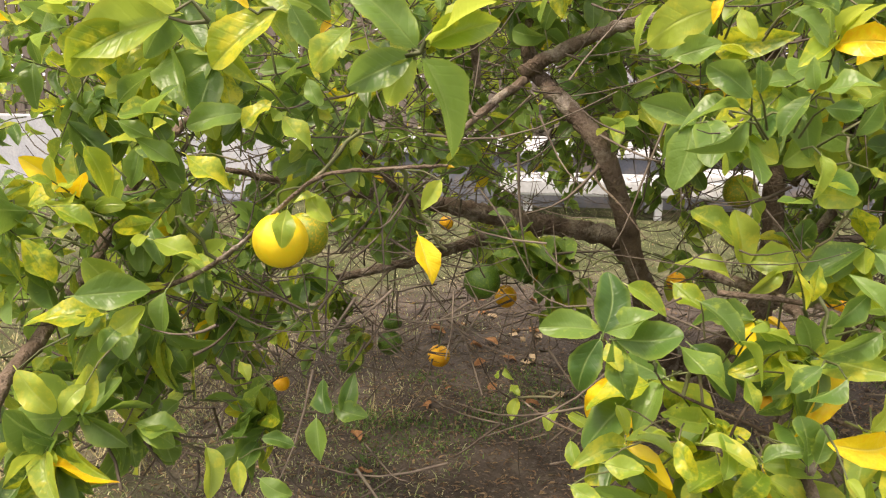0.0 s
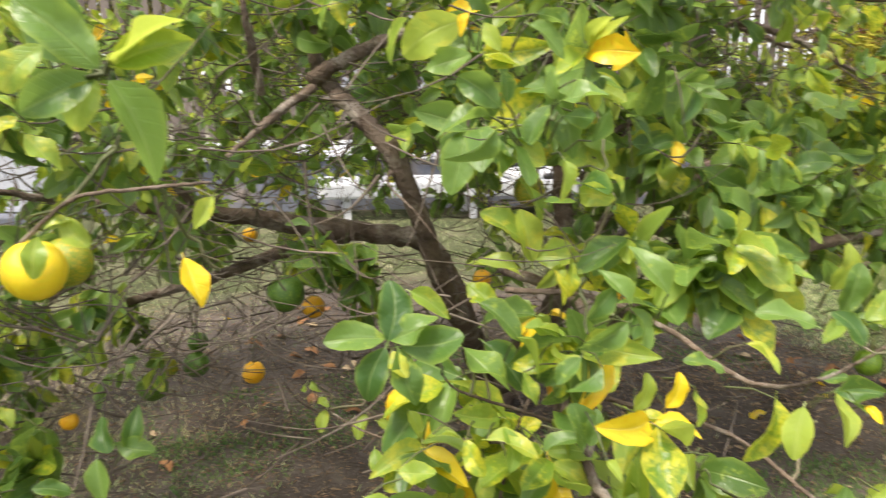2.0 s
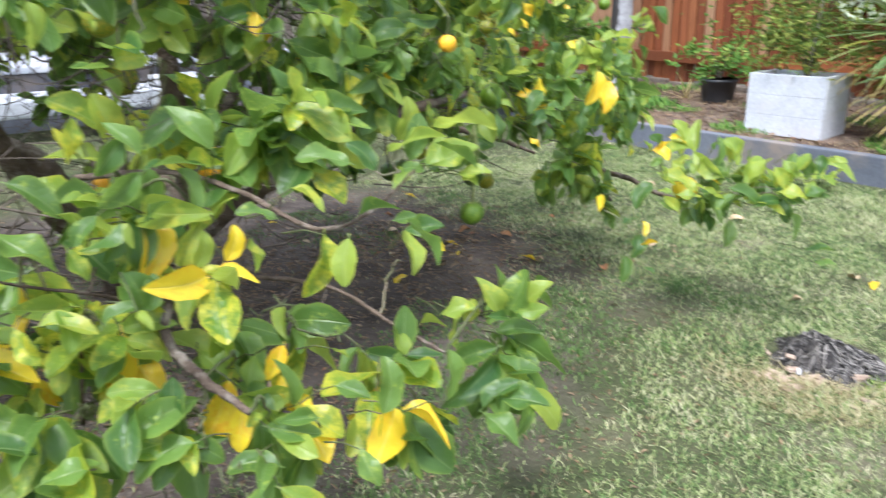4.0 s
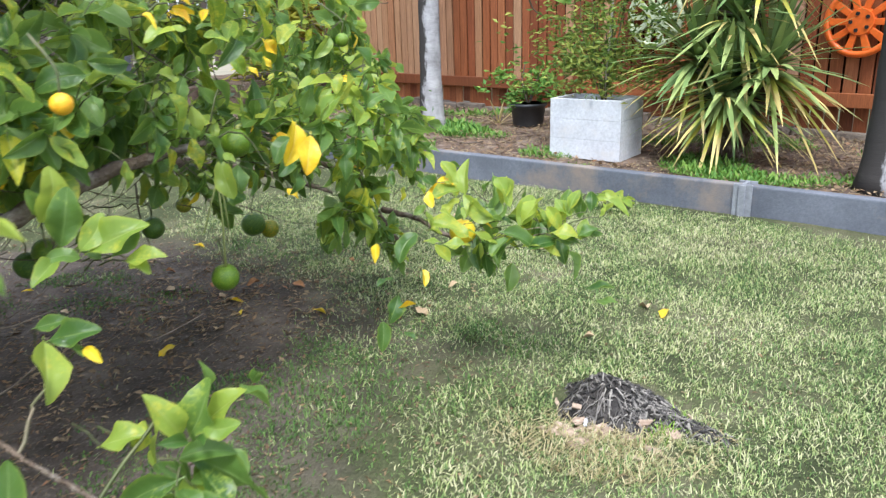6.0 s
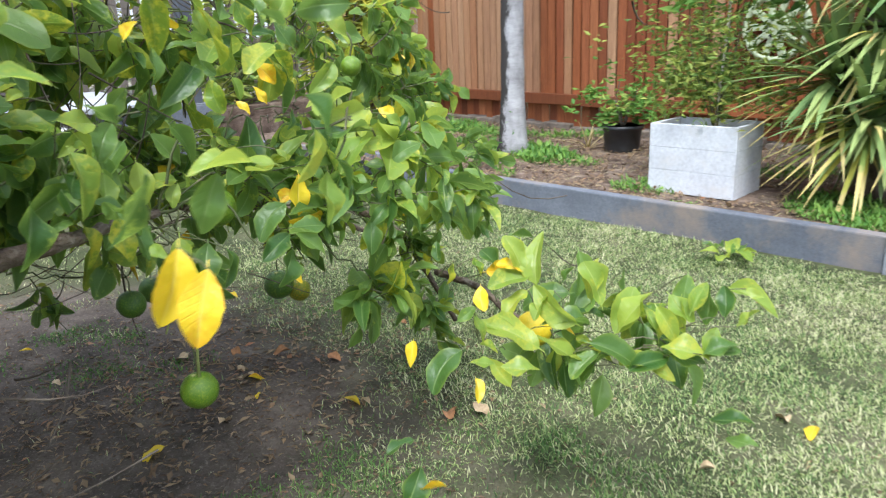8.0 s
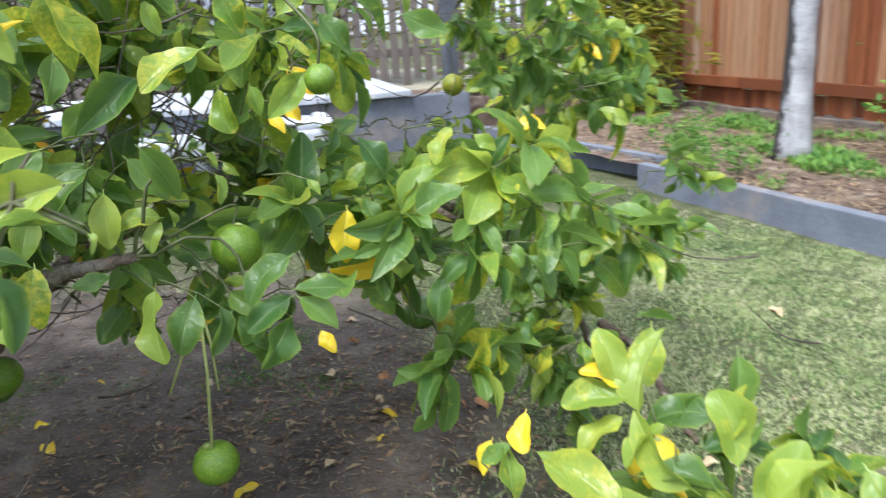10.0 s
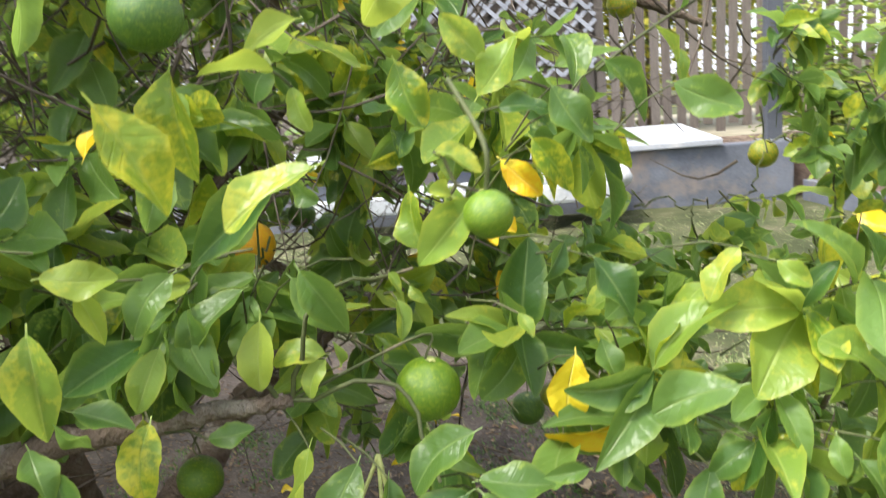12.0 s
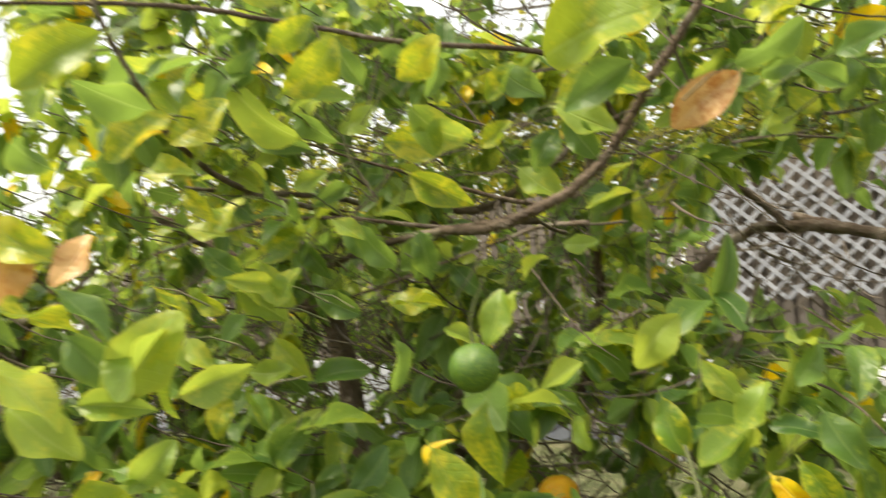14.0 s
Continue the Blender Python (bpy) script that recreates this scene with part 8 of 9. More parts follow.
# leafy clumps: a branchlet from the nearest wood, and shoots around it
CLUMPS = [r for g in (CLUMPS_WEST, CLUMPS_CROWN_WEST, CLUMPS_CORE_WEST, CLUMPS_BACK_WEST, CLUMPS_BACK_LOW, CLUMPS_FRONT, CLUMPS_FRONT_FULL, CLUMPS_DUSK, CLUMPS_MID, CLUMPS_MID_DEEP, CLUMPS_MID_EAST, CLUMPS_EAST_LOW,
                      CLUMPS_EAST, CLUMPS_BACK_EAST, CLUMPS_EAST_HIGH, CLUMPS_EAST_TOP, CLUMPS_OVER_TOP, CLUMPS_OVER, CLUMPS_EAST_BACK, CLUMPS_EAST_SCREEN, CLUMPS_NORTH_EAST, CLUMPS_UNDER_EAST, CLUMPS_CROWN_EDGE) for r in g]
THIN = [r[:3] for g in (CLUMPS_EAST, CLUMPS_EAST_HIGH, CLUMPS_BACK_EAST) for r in g]
DENSE = CLUMPS_BACK_WEST + CLUMPS_BACK_LOW + CLUMPS_CORE_WEST
wood = [l[:3] for l in limb_points]
todo = [np.array(c[:3]) for c in CLUMPS]
left = list(range(len(CLUMPS)))
grown = np.array(wood)
while left:
    dist = [((grown - todo[i]) ** 2).sum(1) for i in left]
    k = int(np.argmin([d.min() for d in dist]))
    i = left.pop(k)
    x, y, z, r, n, yellow = CLUMPS[i]
    c = todo[i]
    root = grown[int(np.argmin(dist[k]))]
    gap = np.linalg.norm(root - c)
    bend = (root + c) / 2 + rng.normal(0, 0.10 * gap, 3) + np.array([0, 0, 0.05 * gap])
    line = smooth_line([(*root, 0.005), (*bend, 0.004), (*c, 0.003)], 6, 0.007, rng)
    if gap < 0.26 and all(clear(q, 0.85) for q in line[:, :3]):
        add_twig(line[:, :3], 0.0018 + 0.0035 * min(gap, 0.5), 0.0016, None, 6)
        grown = np.vstack([grown, line[2:, :3]])
    for j in range(int(round(n * (0.6 if CLUMPS[i][:3] in THIN else 1.35 if CLUMPS[i] in DENSE else 1.0)))):
        q = rng.normal(0, 1, 3)
        q *= rng.uniform(0.3, 1.0) ** 0.6 / (np.linalg.norm(q) + 1e-9)
        tip = c + q * r + outward(c) * r * 0.15
        start = c + q * r * 0.2 + rng.normal(0, 0.015, 3) - outward(c) * 0.04
        close = not clear(c, 1.3)
        spray(start, tip + np.array([0, 0, -0.02]), int(rng.integers(6, 10)) + (0 if close else 3), yellow, rng.uniform(0.72, 1.0) if close else rng.uniform(0.58, 0.84), rng, crown_leaf)

# inner crown: shoots scattered through the whole head of the tree
count = 0
while count < 500:
    q = np.array([rng.uniform(-0.7, 2.75), rng.uniform(2.05, 4.1), rng.uniform(0.66, 2.3)])
    # dome widened on its unseen north side to shade the ground behind
    dome = ((q[0] - 1.15) / 1.75) ** 2 + ((q[1] - 2.98) / 1.2) ** 2 + (max(0.0, q[2] - 0.8) / 1.45) ** 2
    if dome > 1.0 or (q[0] > 2.15 and q[2] < 1.3) or noise.noise(Vector(q) * 2.6) < -0.12:
        continue
    count += 1
    a = rng.normal(0, 1, 3)
    a = a / np.linalg.norm(a) + outward(q) * 0.4
    spray(q, q + a * rng.uniform(0.10, 0.2), int(rng.integers(8, 12)), 0.05 + 0.25 * (q[2] > 1.25), rng.uniform(0.55, 0.85) if clear(q, 1.35) else rng.uniform(0.7, 0.95), rng, crown_leaf)

# bare tangle inside the crown
for n, (cx, sx), (cy, sy), (z0, z1) in ((1700, (1.05, 0.7), (2.5, 0.42), (0.28, 1.3)), (950, (2.15, 0.5), (2.75, 0.4), (0.5, 1.9)), (1000, (1.5, 0.7), (2.75, 0.42), (1.0, 2.1)), (260, (0.3, 0.3), (1.95, 0.25), (0.25, 0.75))):
    for i in range(n):
        p = np.array([rng.normal(cx, sx), rng.normal(cy, sy), rng.uniform(z0, z1)])
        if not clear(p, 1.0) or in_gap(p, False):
            continue
        a = rng.normal(0, 1, 3) * np.array([1, 0.7, 0.6])
        a /= np.linalg.norm(a)
        L = rng.uniform(0.10, 0.34)
        side = rng.normal(0, 0.022 * L, 3)
        pts = [p + a * L * u + side * math.sin(u * 5) + np.array([0, 0, -0.10 * L * math.sin(u * 3)]) for u in np.linspace(0, 1, 6)]
        add_twig(pts, rng.uniform(0.0012, 0.0036), 0.0007, (dead_v, dead_f), 4)

# fruit
def fruit_mesh(seed, material, squash):
    bm = bmesh.new()
    bmesh.ops.create_uvsphere(bm, u_segments=28, v_segments=18, radius=1.0)
    for v in bm.verts:
        top = max(0.0, v.co.z)
        v.co.z *= squash
        v.co *= 1 + 0.025 * noise.noise(v.co * 2.2 + Vector((seed, 0, 0)))
        v.co.z -= 0.10 * max(0.0, top - 0.9) * 6 * 0.15
    for f in bm.faces:
        f.smooth = True
    me = bpy.data.meshes.new("fruit")
    bm.to_mesh(me)
    bm.free()
    me.materials.append(material)
    return me


M_STALK = surface("pale fruit stalk", (0.30, 0.34, 0.10), (0.48, 0.50, 0.20), 20, 0.6, 0.3, 120, 0.2, 0.001)
FRUIT_MESH = {"G": fruit_mesh(1, F_GREEN, 0.98), "L": fruit_mesh(5, F_LIME, 0.97), "T": fruit_mesh(2, F_TURN, 1.0), "Y": fruit_mesh(3, F_YELLOW, 1.0), "O": fruit_mesh(4, F_ORANGE, 1.0)}
cv, cf = [(0, 0, 0.985)], []
for k in range(10):
    rad = 0.17 if k % 2 == 0 else 0.085
    cv.append((rad * math.cos(k * math.pi / 5), rad * math.sin(k * math.pi / 5), 0.99 - 0.02 * (k % 2 == 0)))
    cf.append((0, 1 + k, 1 + (k + 1) % 10))
cv += [(x, y, z + 0.035) for x, y, z in cv]
cf += [tuple(i + 11 for i in q) for q in cf] + [(1 + k, 12 + k, 12 + (k + 1) % 10, 1 + (k + 1) % 10) for k in range(10)]
CALYX = mesh_of("calyx", cv, cf, M_STALK)
FRUIT_NAME = {"G": "dark green unripe citrus fruit", "L": "glossy light green citrus fruit", "T": "green citrus fruit turning yellow", "Y": "large ripe yellow citrus fruit", "O": "ripe orange citrus fruit"}
for x, y, z, r, k in FRUIT_A + FRUIT_B + FRUIT_C:
    ob = tagged(new("fruit", FRUIT_MESH[k]), FRUIT_NAME[k])
    hang_on(ob, TREE, HOME @ pose(x, y, z, rng.uniform(-18, 18), rng.uniform(-18, 18), rng.uniform(0, 360)) @ Matrix.Scale(r, 4))
    hang_on(new("calyx", CALYX), ob)
    top = np.array([x, y, z + r * 0.95])
    away = limb_points[:, :3] - top - np.array([0, 0, 0.15])
    root = limb_points[np.argmin((away ** 2).sum(1)), :3]
    if np.linalg.norm(root - top) > 0.22:
        root = top + np.array([rng.normal(0, 0.02), rng.normal(0, 0.02) + 0.03, 0.07])
    pts = smooth_line([(*top, 0.002), (*(top + np.array([0, 0, 0.03])), 0.002), (*root, 0.003)], 5)
    add_twig(pts[:, :3], 0.0016, 0.002)

low = np.array([2.475, 2.159, 0.387])
for k, (top, tip) in enumerate((((0.012, 0.0, 0.27), (-0.002, -0.012, 0.030)), ((0.012, 0.0, 0.27), (-0.05, -0.01, 0.135)), ((0.012, 0.0, 0.27), (0.022, -0.01, 0.13)))):
    a, b = low + np.array(top), low + np.array(tip)
    v, f = tube([a, (a + b) / 2 + np.array([0.004, 0, 0.01]), b], [0.0028, 0.0024, 0.0018 if k else 0.0030], 7)
    hang_on(new("fruit_stalk", mesh_of("fruit_stalk", v, f, M_STALK, smooth=True)), TREE, HOME)

# leaves that stand out singly, from stalk to tip
TONE = {"g": "green", "l": "lime", "m": "mottled", "y": "yellow", "d": "dry"}
for rows in SPRIGS:
    hub = np.mean([r[:3] for r in rows], axis=0)
    for x0, y0, z0, x1, y1, z1, c in rows:
        a, b = np.array([x0, y0, z0]), np.array([x1, y1, z1])
        L = np.linalg.norm(b - a)
        n = outward(a) * 0.75 + np.array([0, 0, 0.6]) + rng.normal(0, 0.36, 3)
        if z0 > 1.35:
            n = outward(a) * 0.9 + np.array([0, 0, -0.1]) + rng.normal(0, 0.32, 3)
        near = WAY[int(np.argmin(((WAY - a) ** 2).sum(1)))] - a
        if any(rows is q for q in (SPRIG_YELLOW_PAIR, SPRIG_LEFT_SHOOT, SPRIG_LOW_SHOOT, SPRIG_CORNER_SHOOT)):
            near = np.array([1.68, 0.53, 1.05]) - a
        if c in "yd" or (np.linalg.norm(near) < 1.6 and z0 < 1.3):
            n = near / np.linalg.norm(near) * 0.75 + np.array([0, 0, 0.5]) + rng.normal(0, 0.24 if c in "yd" or rows in (SPRIG_NEW_SHOOT, SPRIG_LEFT_SHOOT) else 0.42, 3)
        put_single(a, b - a, n, L / 0.105, TONE[c], rng)
        # its stalk runs back towards the inside of the sprig
        if not clear(a, 0.72):
            if np.linalg.norm(hub - a) < 0.045:
                add_twig([a, (a + hub) / 2 + rng.normal(0, 0.004, 3), hub], 0.0011, 0.0016)
            continue
        way = (hub - a) * 0.5 - outward(a) * 0.07 + np.array([0, 0, -0.03])
        inner = a + way * min(1.0, 0.07 / (np.linalg.norm(way) + 1e-9)) + rng.normal(0, 0.006, 3)
        add_twig([a, a * 0.55 + inner * 0.45 + np.array([0, 0, 0.006]), inner], 0.0009, 0.0015)
    if not clear(hub, 0.72):
        continue
    near_p = limb_points[np.argmin(((limb_points[:, :3] - hub) ** 2).sum(1)), :3]
    back = hub - outward(hub) * 0.07 + np.array([0, 0, -0.03])
    if np.linalg.norm(near_p - back) < 0.2:
        line = smooth_line([(*near_p, 0.005), (*((near_p + back) / 2 + np.array([0, 0, 0.05]) + rng.normal(0, 0.03, 3)), 0.004), (*back, 0.003)], 5, 0.003, rng)
        add_twig(line[:, :3], 0.003, 0.002, None, 6)

# single leaves near the path, the rest massed by tone
singles.sort(key=lambda s: ((WAY - s[0]) ** 2).sum(1).min())
for p, m, size, tone, k in singles[300:]:
    vs, fs, us, cnt = mass[tone]
    vs.append((FINE[k][0] * size) @ m.T + p)
    fs.append(np.array(FINE[k][1]) + cnt[0])
    us.append(FINE[k][2])
    cnt[0] += len(FINE[k][0])
for p, m, size, tone, k in singles[:300]:
    mat = Matrix([[*(m[i] * size), p[i]] for i in range(3)] + [[0, 0, 0, 1]])
    hang_on(new("leaf", FINE_MESH[(k, tone)]), TREE, HOME @ mat)
for tone, (vs, fs, us, cnt) in mass.items():
    if not vs:
        continue
    quads = np.concatenate(fs)
    ob = new("crown", mesh_of("crown", np.concatenate(vs), quads.tolist(), MASS[tone], np.concatenate(us), True))
    tagged(hang_on(ob, TREE, HOME), {"green": "glossy green citrus leaves", "lime": "pale lime citrus leaves", "mottled": "yellow-mottled citrus leaves", "yellow": "bright yellow dying citrus leaves", "dry": "dried orange-tan citrus leaves"}[tone], kind="stuff")
tagged(hang_on(new("brushwood", mesh_of("brushwood", twig_v, twig_f, M_TWIG, smooth=True)), TREE, HOME), "thin green twigs", kind="stuff")
tagged(hang_on(new("dry_tangle", mesh_of("dry_tangle", dead_v, dead_f, M_DEAD, smooth=True)), TREE, HOME), "thin dry twigs", kind="stuff")

# ---- lawn grass, litter and fallen leaves ----
rng = np.random.default_rng(77)


def waves(x, y, scale, seed):
    """Smooth random relief between -1 and 1 for arrays of places."""
    grid = np.random.default_rng(seed).uniform(-1, 1, (128, 128))
    u, v = x * scale + 400.0, y * scale + 400.0
    i, j = np.floor(u).astype(int), np.floor(v).astype(int)
    fu, fv = u - i, v - j
    fu, fv = fu * fu * (3 - 2 * fu), fv * fv * (3 - 2 * fv)
    i, j, i1, j1 = i % 128, j % 128, (i + 1) % 128, (j + 1) % 128
    return (grid[i, j] * (1 - fu) + grid[i1, j] * fu) * (1 - fv) + (grid[i, j1] * (1 - fu) + grid[i1, j1] * fu) * fv


def bare(x, y):
    """Below about 0.6: trodden soil under the boughs; above 1.2: closed lawn."""
    return ((x - 1.95) / 1.4) ** 2 + ((y - 2.95) / np.where(y < 2.95, 1.35, 1.9)) ** 2 + 0.45 * waves(x, y, 1.7, 5) + 0.35 * waves(x, y, 4.7, 6)


def blades(x, y, z, length, width, tilt):
    """Bent grass blades, each a quad and a tip."""
    n = len(x)
    az = rng.uniform(0, 2 * math.pi, n)
    ca, sa = np.cos(az), np.sin(az)
    dx, dz = length * np.sin(tilt), length * np.cos(tilt)
    rows = [(x - sa * width, y + ca * width, z), (x + sa * width, y - ca * width, z),
            (x + ca * dx * 0.45 - sa * width * 0.8, y + sa * dx * 0.45 + ca * width * 0.8, z + dz * 0.62 + 0.003),
            (x + ca * dx * 0.45 + sa * width * 0.8, y + sa * dx * 0.45 - ca * width * 0.8, z + dz * 0.62 + 0.003),
            (x + ca * dx, y + sa * dx, z + dz)]
    v = np.stack([np.stack(r, -1) for r in rows], 1).reshape(-1, 3)
    b = np.arange(n)[:, None] * 5
    return v, (b + [0, 1, 3, 2]).tolist() + (b + [2, 3, 4]).tolist()


def lie(x, y):
    return np.array([ground_height(p, q) for p, q in zip(x.tolist(), y.tolist())])


xs, ys = [], []
for share, (x0, x1), (y0, y1) in ((455000, (1.5, 5.2), (-0.1, 4.5)), (130000, (-4.2, 5.05), (-0.5, 7.4)), (60000, (-1.3, 2.1), (1.0, 4.2))):
    x, y = rng.uniform(x0, x1, share), rng.uniform(y0, y1, share)
    b = bare(x, y)
    keep = (x < 5.36 - (y - 1.2) * 0.083 - 0.05 - 0.05 * rng.random(share)) & ((x - 3.14) ** 2 + (y - 1.36) ** 2 > 0.026) & (rng.random(share) < np.clip((b - 0.5) * 0.95, 0.008, 1.0))
    rim = np.minimum(np.minimum(x - x0 if x0 < 1.5 else 9.0, x1 - x if x1 < 4.0 else 9.0), np.minimum(y - y0, y1 - y)) + 0.28 * waves(x, y, 2.1, 14) + 0.12 * waves(x, y, 7.3, 15)
    keep &= rng.random(share) < np.clip((rim - 0.12) / 0.7, 0.0, 1.0)
    keep &= rng.random(share) < 0.72 + 0.5 * waves(x, y, 24, 7) + 0.35 * waves(x, y, 6, 8)
    xs.append(x[keep])
    ys.append(y[keep])
x, y = np.concatenate(xs), np.concatenate(ys)
n = len(x)
gv, gf = blades(x, y, lie(x, y) - 0.004, rng.uniform(0.012, 0.032, n), rng.uniform(0.0008, 0.0021, n), rng.uniform(0.55, 1.5, n))
tagged(new("grass", mesh_of("grass", gv, gf, M_GRASS)), "short worn lawn grass, green to straw", "grass", kind="stuff")

# small green weeds and seedling grass on the shaded soil
n = 110000
x, y = rng.uniform(0.1, 3.4, n), rng.uniform(1.5, 3.8, n)
patch = waves(x, y, 2.3, 11) + 0.6 * waves(x, y, 7.0, 12) + 0.35 * np.exp(-((x - 0.95) / 0.5) ** 2 - ((y - 2.1) / 0.7) ** 2)
edge = np.exp(-((x - 2.72) / 0.38) ** 2 - ((y - 2.1) / 0.42) ** 2)
edge += np.exp(-((x - 1.95) / 0.35) ** 2 - ((y - 1.62) / 0.28) ** 2)
patch += 0.55 * edge + 0.8 * np.exp(-((x - 0.9) / 0.36) ** 2 - ((y - 2.9) / 0.5) ** 2)
keep = (rng.random(n) < np.clip(patch * 1.2 - 0.2, 0.0, 0.85)) & (bare(x, y) < 1.25)
edge = edge[keep]
x, y = x[keep], y[keep]
n = len(x)
sv, sf = blades(x, y, lie(x, y) - 0.003, rng.uniform(0.006, 0.020, n) * (1 + 0.6 * edge), rng.uniform(0.0012, 0.0034, n) * (1 - 0.4 * edge), rng.uniform(0.2, 1.35, n))
M_SEED = blade_material("shade weeds", [(0.2, (0.05, 0.11, 0.028)), (0.6, (0.12, 0.22, 0.055)), (0.95, (0.22, 0.31, 0.09))])
tagged(new("soil_weeds", mesh_of("soil_weeds", sv, sf, M_SEED)), "sparse small green weeds on the shaded soil", "weeds", kind="stuff")

# a bright fresh tuft against the stump
n = 150
tv, tf = blades(rng.normal(3.128, 0.035, n), rng.normal(1.192, 0.022, n), np.full(n, -0.004), rng.uniform(0.02, 0.05, n), rng.uniform(0.0015, 0.0032, n), rng.uniform(0.1, 1.0, n))
M_TUFT = blade_material("fresh grass", [(0.2, (0.12, 0.26, 0.03)), (0.6, (0.24, 0.42, 0.05)), (0.95, (0.40, 0.52, 0.10))])
tagged(new("grass_tuft", mesh_of("grass_tuft", tv, tf, M_TUFT)), "bright green fresh grass tuft against the stump", "grass", kind="stuff")

# a broad-leaved weed at the foot of the sleeper wall
weed = thing("broadleaf_weed", (4.97, 2.47, 0.0), "bright green broad-leaved weed at the wall's foot", "weed")
for k in range(9):
    hang_on(new("leaf", FINE_MESH[(k % 6, "lime" if k % 3 else "green")]), weed, pose(0.03 * math.cos(k * 2.4), 0.05 * math.sin(k * 2.4), 0.035 + 0.008 * (k % 4), rng.uniform(-15, 15), rng.uniform(-30, -5), k * 137.5) @ Matrix.Scale(rng.uniform(0.7, 1.1), 4))

wv, wf = [], []
for i in range(90000):
    y = rng.uniform(-1.5, 7.2)
    u = rng.beta(1.1, 2.2) if rng.random() < 0.6 else rng.random()
    x = edge_x(y) + 0.06 + u * (7.0 - edge_x(y))
    lush = noise.noise(Vector((x * 1.9, y * 1.5, 7))) + 0.42 * math.exp(-((y - 2.35) / 0.42) ** 2 - ((x - 5.5) / 0.22) ** 2) + 0.22 * math.exp(-((y - 4.75) / 0.5) ** 2 - ((x - 5.6) / 0.4) ** 2)
    if lush < 0.17 or (5.5 < x < 6.1 and 2.77 < y < 3.31) or (x < 5.3 and y > 5.2):
        continue
    az, L = rng.uniform(0, 6.28), rng.uniform(0.010, 0.030) * (1.0 + 0.5 * (lush > 0.4) + 0.5 * (y > 4.3))
    z = 0.12 + 0.03 * rng.random()
    d, s = np.array([math.cos(az), math.sin(az), rng.uniform(0.2, 1.5)]), np.array([-math.sin(az), math.cos(az), 0])
    p = np.array([x, y, z])
    n = len(wv)
    wv += [p, p + d * L * 0.5 + s * L * 0.2, p + d * L * 0.5 - s * L * 0.2, p + d * L]
    wf += [(n, n + 1, n + 3), (n, n + 3, n + 2)]
tagged(new("bed_weeds", mesh_of("bed_weeds", wv, wf, M_WEED)), "low green weeds growing in the mulch", "weeds", kind="stuff")
for x, y, h in ((5.2, 4.72, 0.30), (5.24, 4.98, 0.34), (5.42, 5.1, 0.26), (5.3, 4.5, 0.18)):
    tall = thing("tall_weed", (x, y, 0.12), "feathery green weed growing at the bed's edge", "weed", "tall weeds")
    stems(tall, 6, h, 0.07, 0.003, M_TWIG, int(y * 100))
    tagged(leaf_cards(260, (0.20, 0.20, h * 0.8), 0.045, 0.014, M_WEED, tall, "foliage", int(y * 100) + 1, 0.7, (0, 0, h * 0.55), 0.1, 0.0), kind="stuff")

lv, lf = [], []
for i in range(19000):
    drift = i % 12 == 0
    x, y = (rng.normal(2.75, 0.42), rng.normal(2.95, 0.3)) if drift else (rng.normal(1.2, 1.2), rng.normal(2.8, 0.95))
    if y < 0.6 or x > 4.7:
        continue
    az, L = rng.uniform(0, 6.28), rng.uniform(0.005, 0.021 if drift else 0.013)
    W = L * rng.uniform(0.06, 0.45)
    z = ground_height(x, y) + 0.004
    d, s = np.array([math.cos(az), math.sin(az), rng.normal(0, 0.25)]), np.array([-math.sin(az), math.cos(az), rng.normal(0, 0.3)])
    p = np.array([x, y, z])
    n = len(lv)
    lv += [p - d * L, p + s * W + (0, 0, 0.003), p - s * W + (0, 0, 0.003), p + d * L]
    lf += [(n, n + 1, n + 3), (n, n + 3, n + 2)]
for i in range(15000):
    y = rng.uniform(-0.8, 6.8)
    x = edge_x(y) + 0.06 + rng.random() * (7.05 - edge_x(y))
    if 5.5 < x < 5.95 and 2.7 < y < 3.35:
        continue
    az, L = rng.uniform(0, 6.28), rng.uniform(0.006, 0.024)
    d, s = np.array([math.cos(az), math.sin(az), rng.normal(0, 0.3)]) * L, np.array([-math.sin(az), math.cos(az), rng.normal(0, 0.4)]) * L * rng.uniform(0.15, 0.5)
    p = np.array([x, y, 0.142 + 0.012 * rng.random()])
    n = len(lv)
    lv += [p - d, p + s, p - s, p + d]
    lf += [(n, n + 1, n + 3), (n, n + 3, n + 2)]
tagged(new("leaf_litter", mesh_of("leaf_litter", lv, lf, M_LITTER)), "dry brown leaf litter and bark scraps on soil and mulch", "leaf litter", kind="stuff")

# straw: dead grass tufts on the shaded soil, scraps on the mulch and round the stump
sv, sf = [], []


def straw(x, y, z, L, W, rise):
    az = rng.uniform(0, 6.28)
    d, s = np.array([math.cos(az), math.sin(az), rise]), np.array([-math.sin(az), math.cos(az), 0])
    p = np.array([x, y, z])
    n = len(sv)
    sv.extend([p - s * W, p + s * W, p + d * L * 0.55 + s * W * 0.7 + (0, 0, 0.004), p + d * L * 0.55 - s * W * 0.7 + (0, 0, 0.004), p + d * L])
    sf.extend([(n, n + 1, n + 2, n + 3), (n + 3, n + 2, n + 4)])


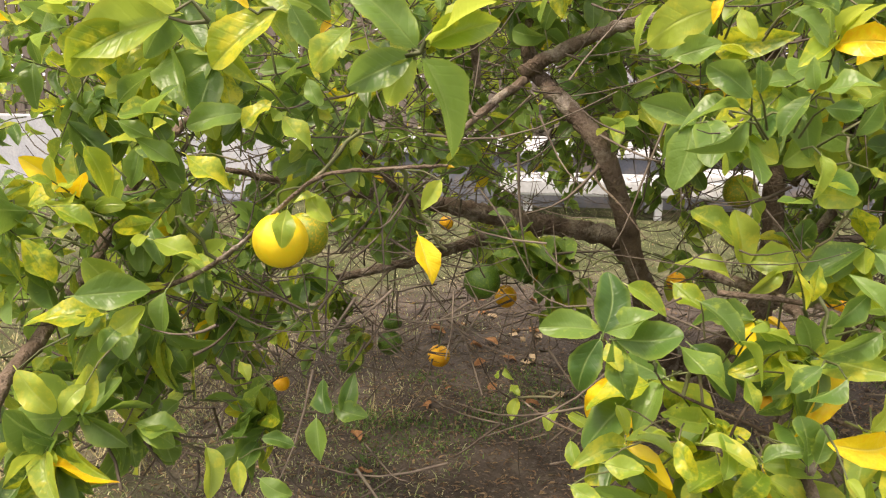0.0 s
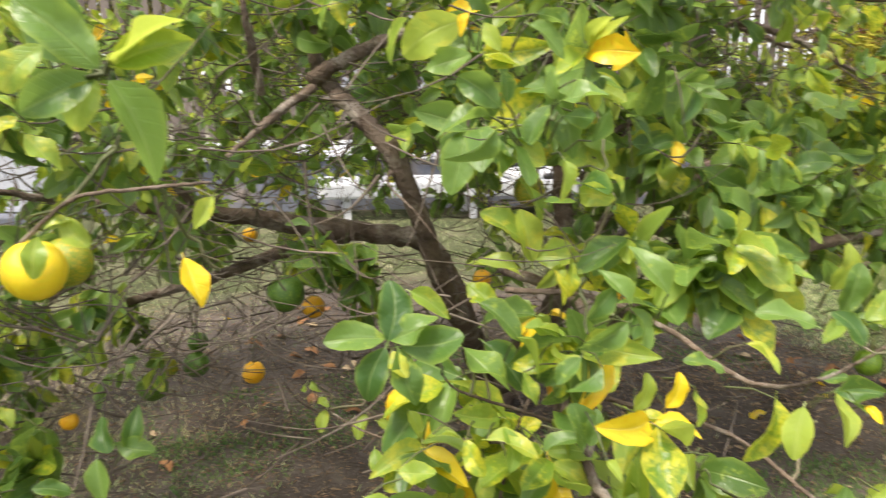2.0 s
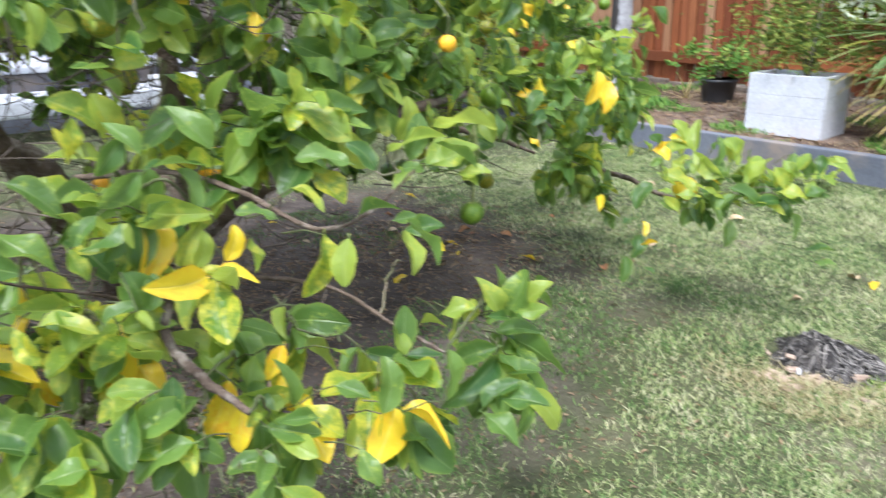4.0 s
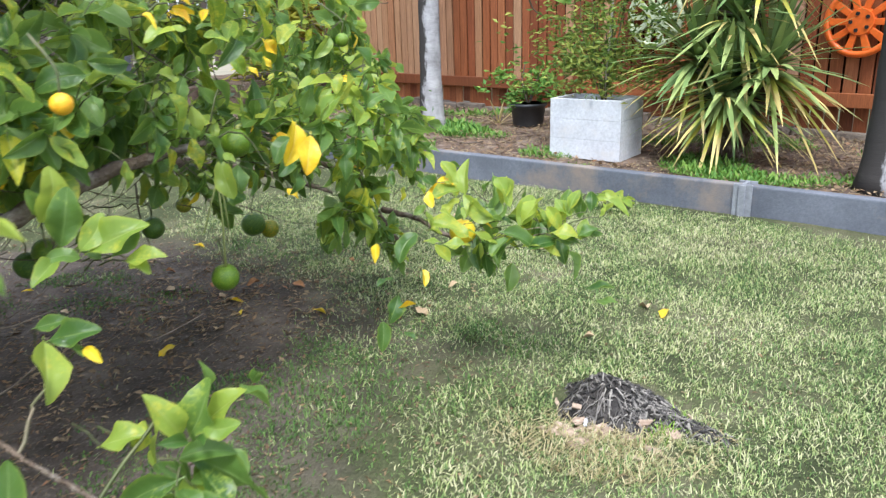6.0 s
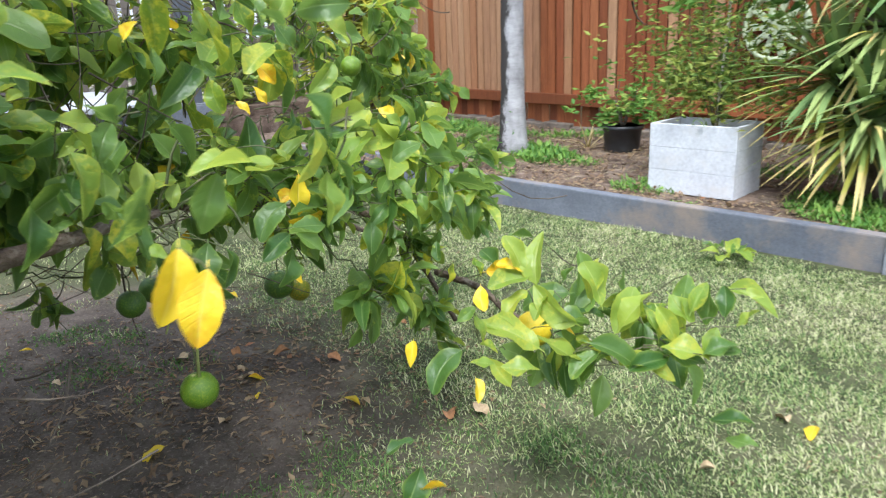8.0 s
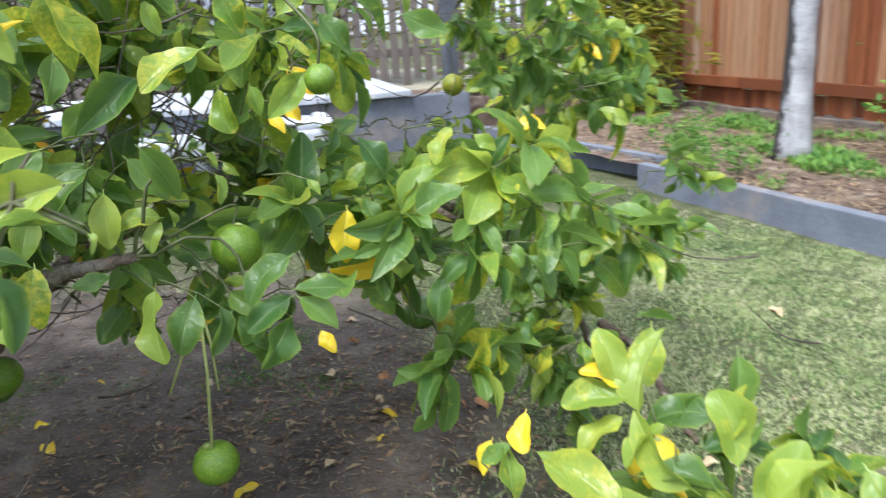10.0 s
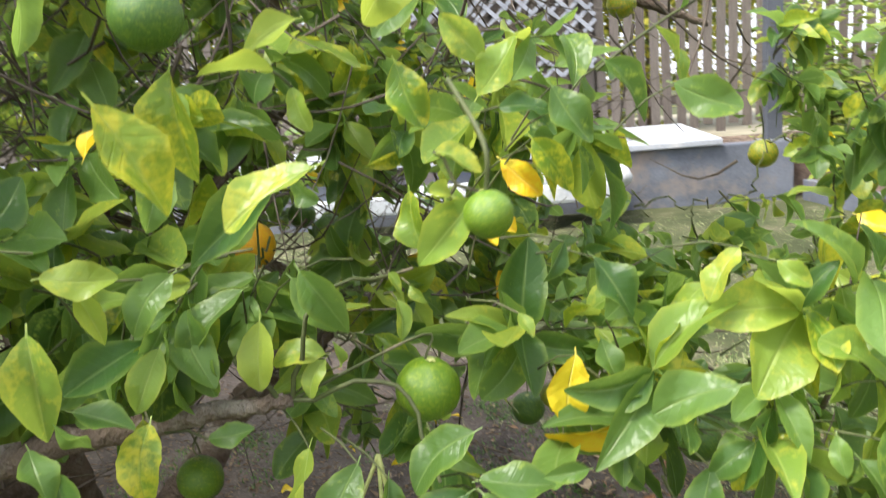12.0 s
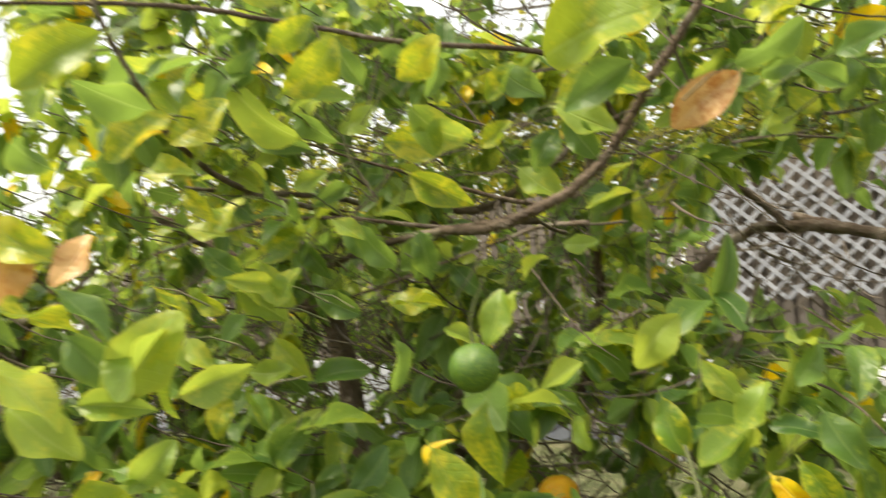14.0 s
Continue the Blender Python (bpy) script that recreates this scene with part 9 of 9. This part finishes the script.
made = 0
while made < 6000:
    x, y = rng.normal(-0.35, 0.5), rng.normal(2.75, 0.6)
    if x > 0.75:
        continue
    if noise.noise(Vector((x * 3.0, y * 3.0, 9.0))) + 0.4 * (0.2 - x) < 0.0:
        continue
    made += 1
    straw(x, y, ground_height(x, y) - 0.003, rng.uniform(0.02, 0.065), rng.uniform(0.0008, 0.002), rng.uniform(0.0, 1.6))
for i in range(7000):
    y = rng.uniform(-1.0, 7.0)
    x = edge_x(y) + 0.06 + rng.random() * (7.0 - edge_x(y))
    if 5.5 < x < 5.95 and 2.7 < y < 3.35:
        continue
    straw(x, y, 0.128 + 0.02 * rng.random(), rng.uniform(0.02, 0.09), rng.uniform(0.001, 0.003), rng.normal(0, 0.12))
for i in range(1300):
    a, d = math.radians(205) + rng.normal(0, 0.6), rng.uniform(0.13, 0.36)
    straw(3.14 + d * math.cos(a), 1.36 + d * math.sin(a), 0.006, rng.uniform(0.015, 0.05), rng.uniform(0.0008, 0.002), rng.uniform(0.0, 0.7))
tagged(new("straw", mesh_of("straw", sv, sf, M_STRAW)), "dry straw and dead grass lying on soil and mulch", "straw", kind="stuff")

M_FALLEN = {"yellow": HERO["yellow"], "brown": surface("brown dead leaf", (0.24, 0.11, 0.05), (0.46, 0.24, 0.11), 30, 0.8, 0.2, 120, 0.4, 0.002), "tan": surface("tan dead leaf", (0.42, 0.30, 0.17), (0.60, 0.46, 0.29), 30, 0.8, 0.2, 120, 0.4, 0.002)}
FALLEN = {(k, c): mesh_of("fallen_leaf", FINE[k][0], FINE[k][1], M_FALLEN[c], FINE[k][2], True) for k in range(6) for c in M_FALLEN}
def fallen(x, y, kind, size=0.62):
    z = ground_height(x, y) + 0.012 + 0.006 * (bare(x, y) > 0.8)
    ob = new("fallen_leaf", FALLEN[(int(rng.integers(6)), kind)])
    ob.matrix_basis = pose(x, y, z, rng.uniform(-20, 20), rng.uniform(-8, 14), rng.uniform(0, 360)) @ Matrix.Scale(size, 4)
    tagged(ob, {"yellow": "fallen yellow citrus leaf lying on the ground", "brown": "dry brown fallen leaf lying on the soil", "tan": "pale tan fallen leaf lying on the ground"}[kind], "leaf", "fallen leaves")


for x, y, kind in FALLEN_SEEN:
    fallen(x, y, kind)
for i in range(26):
    fallen(rng.normal(1.05, 0.16), rng.normal(3.55, 0.28), ('brown', 'tan', 'brown')[i % 3], rng.uniform(0.45, 0.8))
for i in range(34):
    x, y = rng.normal(1.9, 1.0), rng.normal(2.9, 0.8)
    if 0.9 < y < 5.5 and -0.6 < x < 4.6:
        fallen(x, y, ("tan", "brown", "brown", "yellow")[int(rng.integers(4))], rng.uniform(0.22, 0.5))
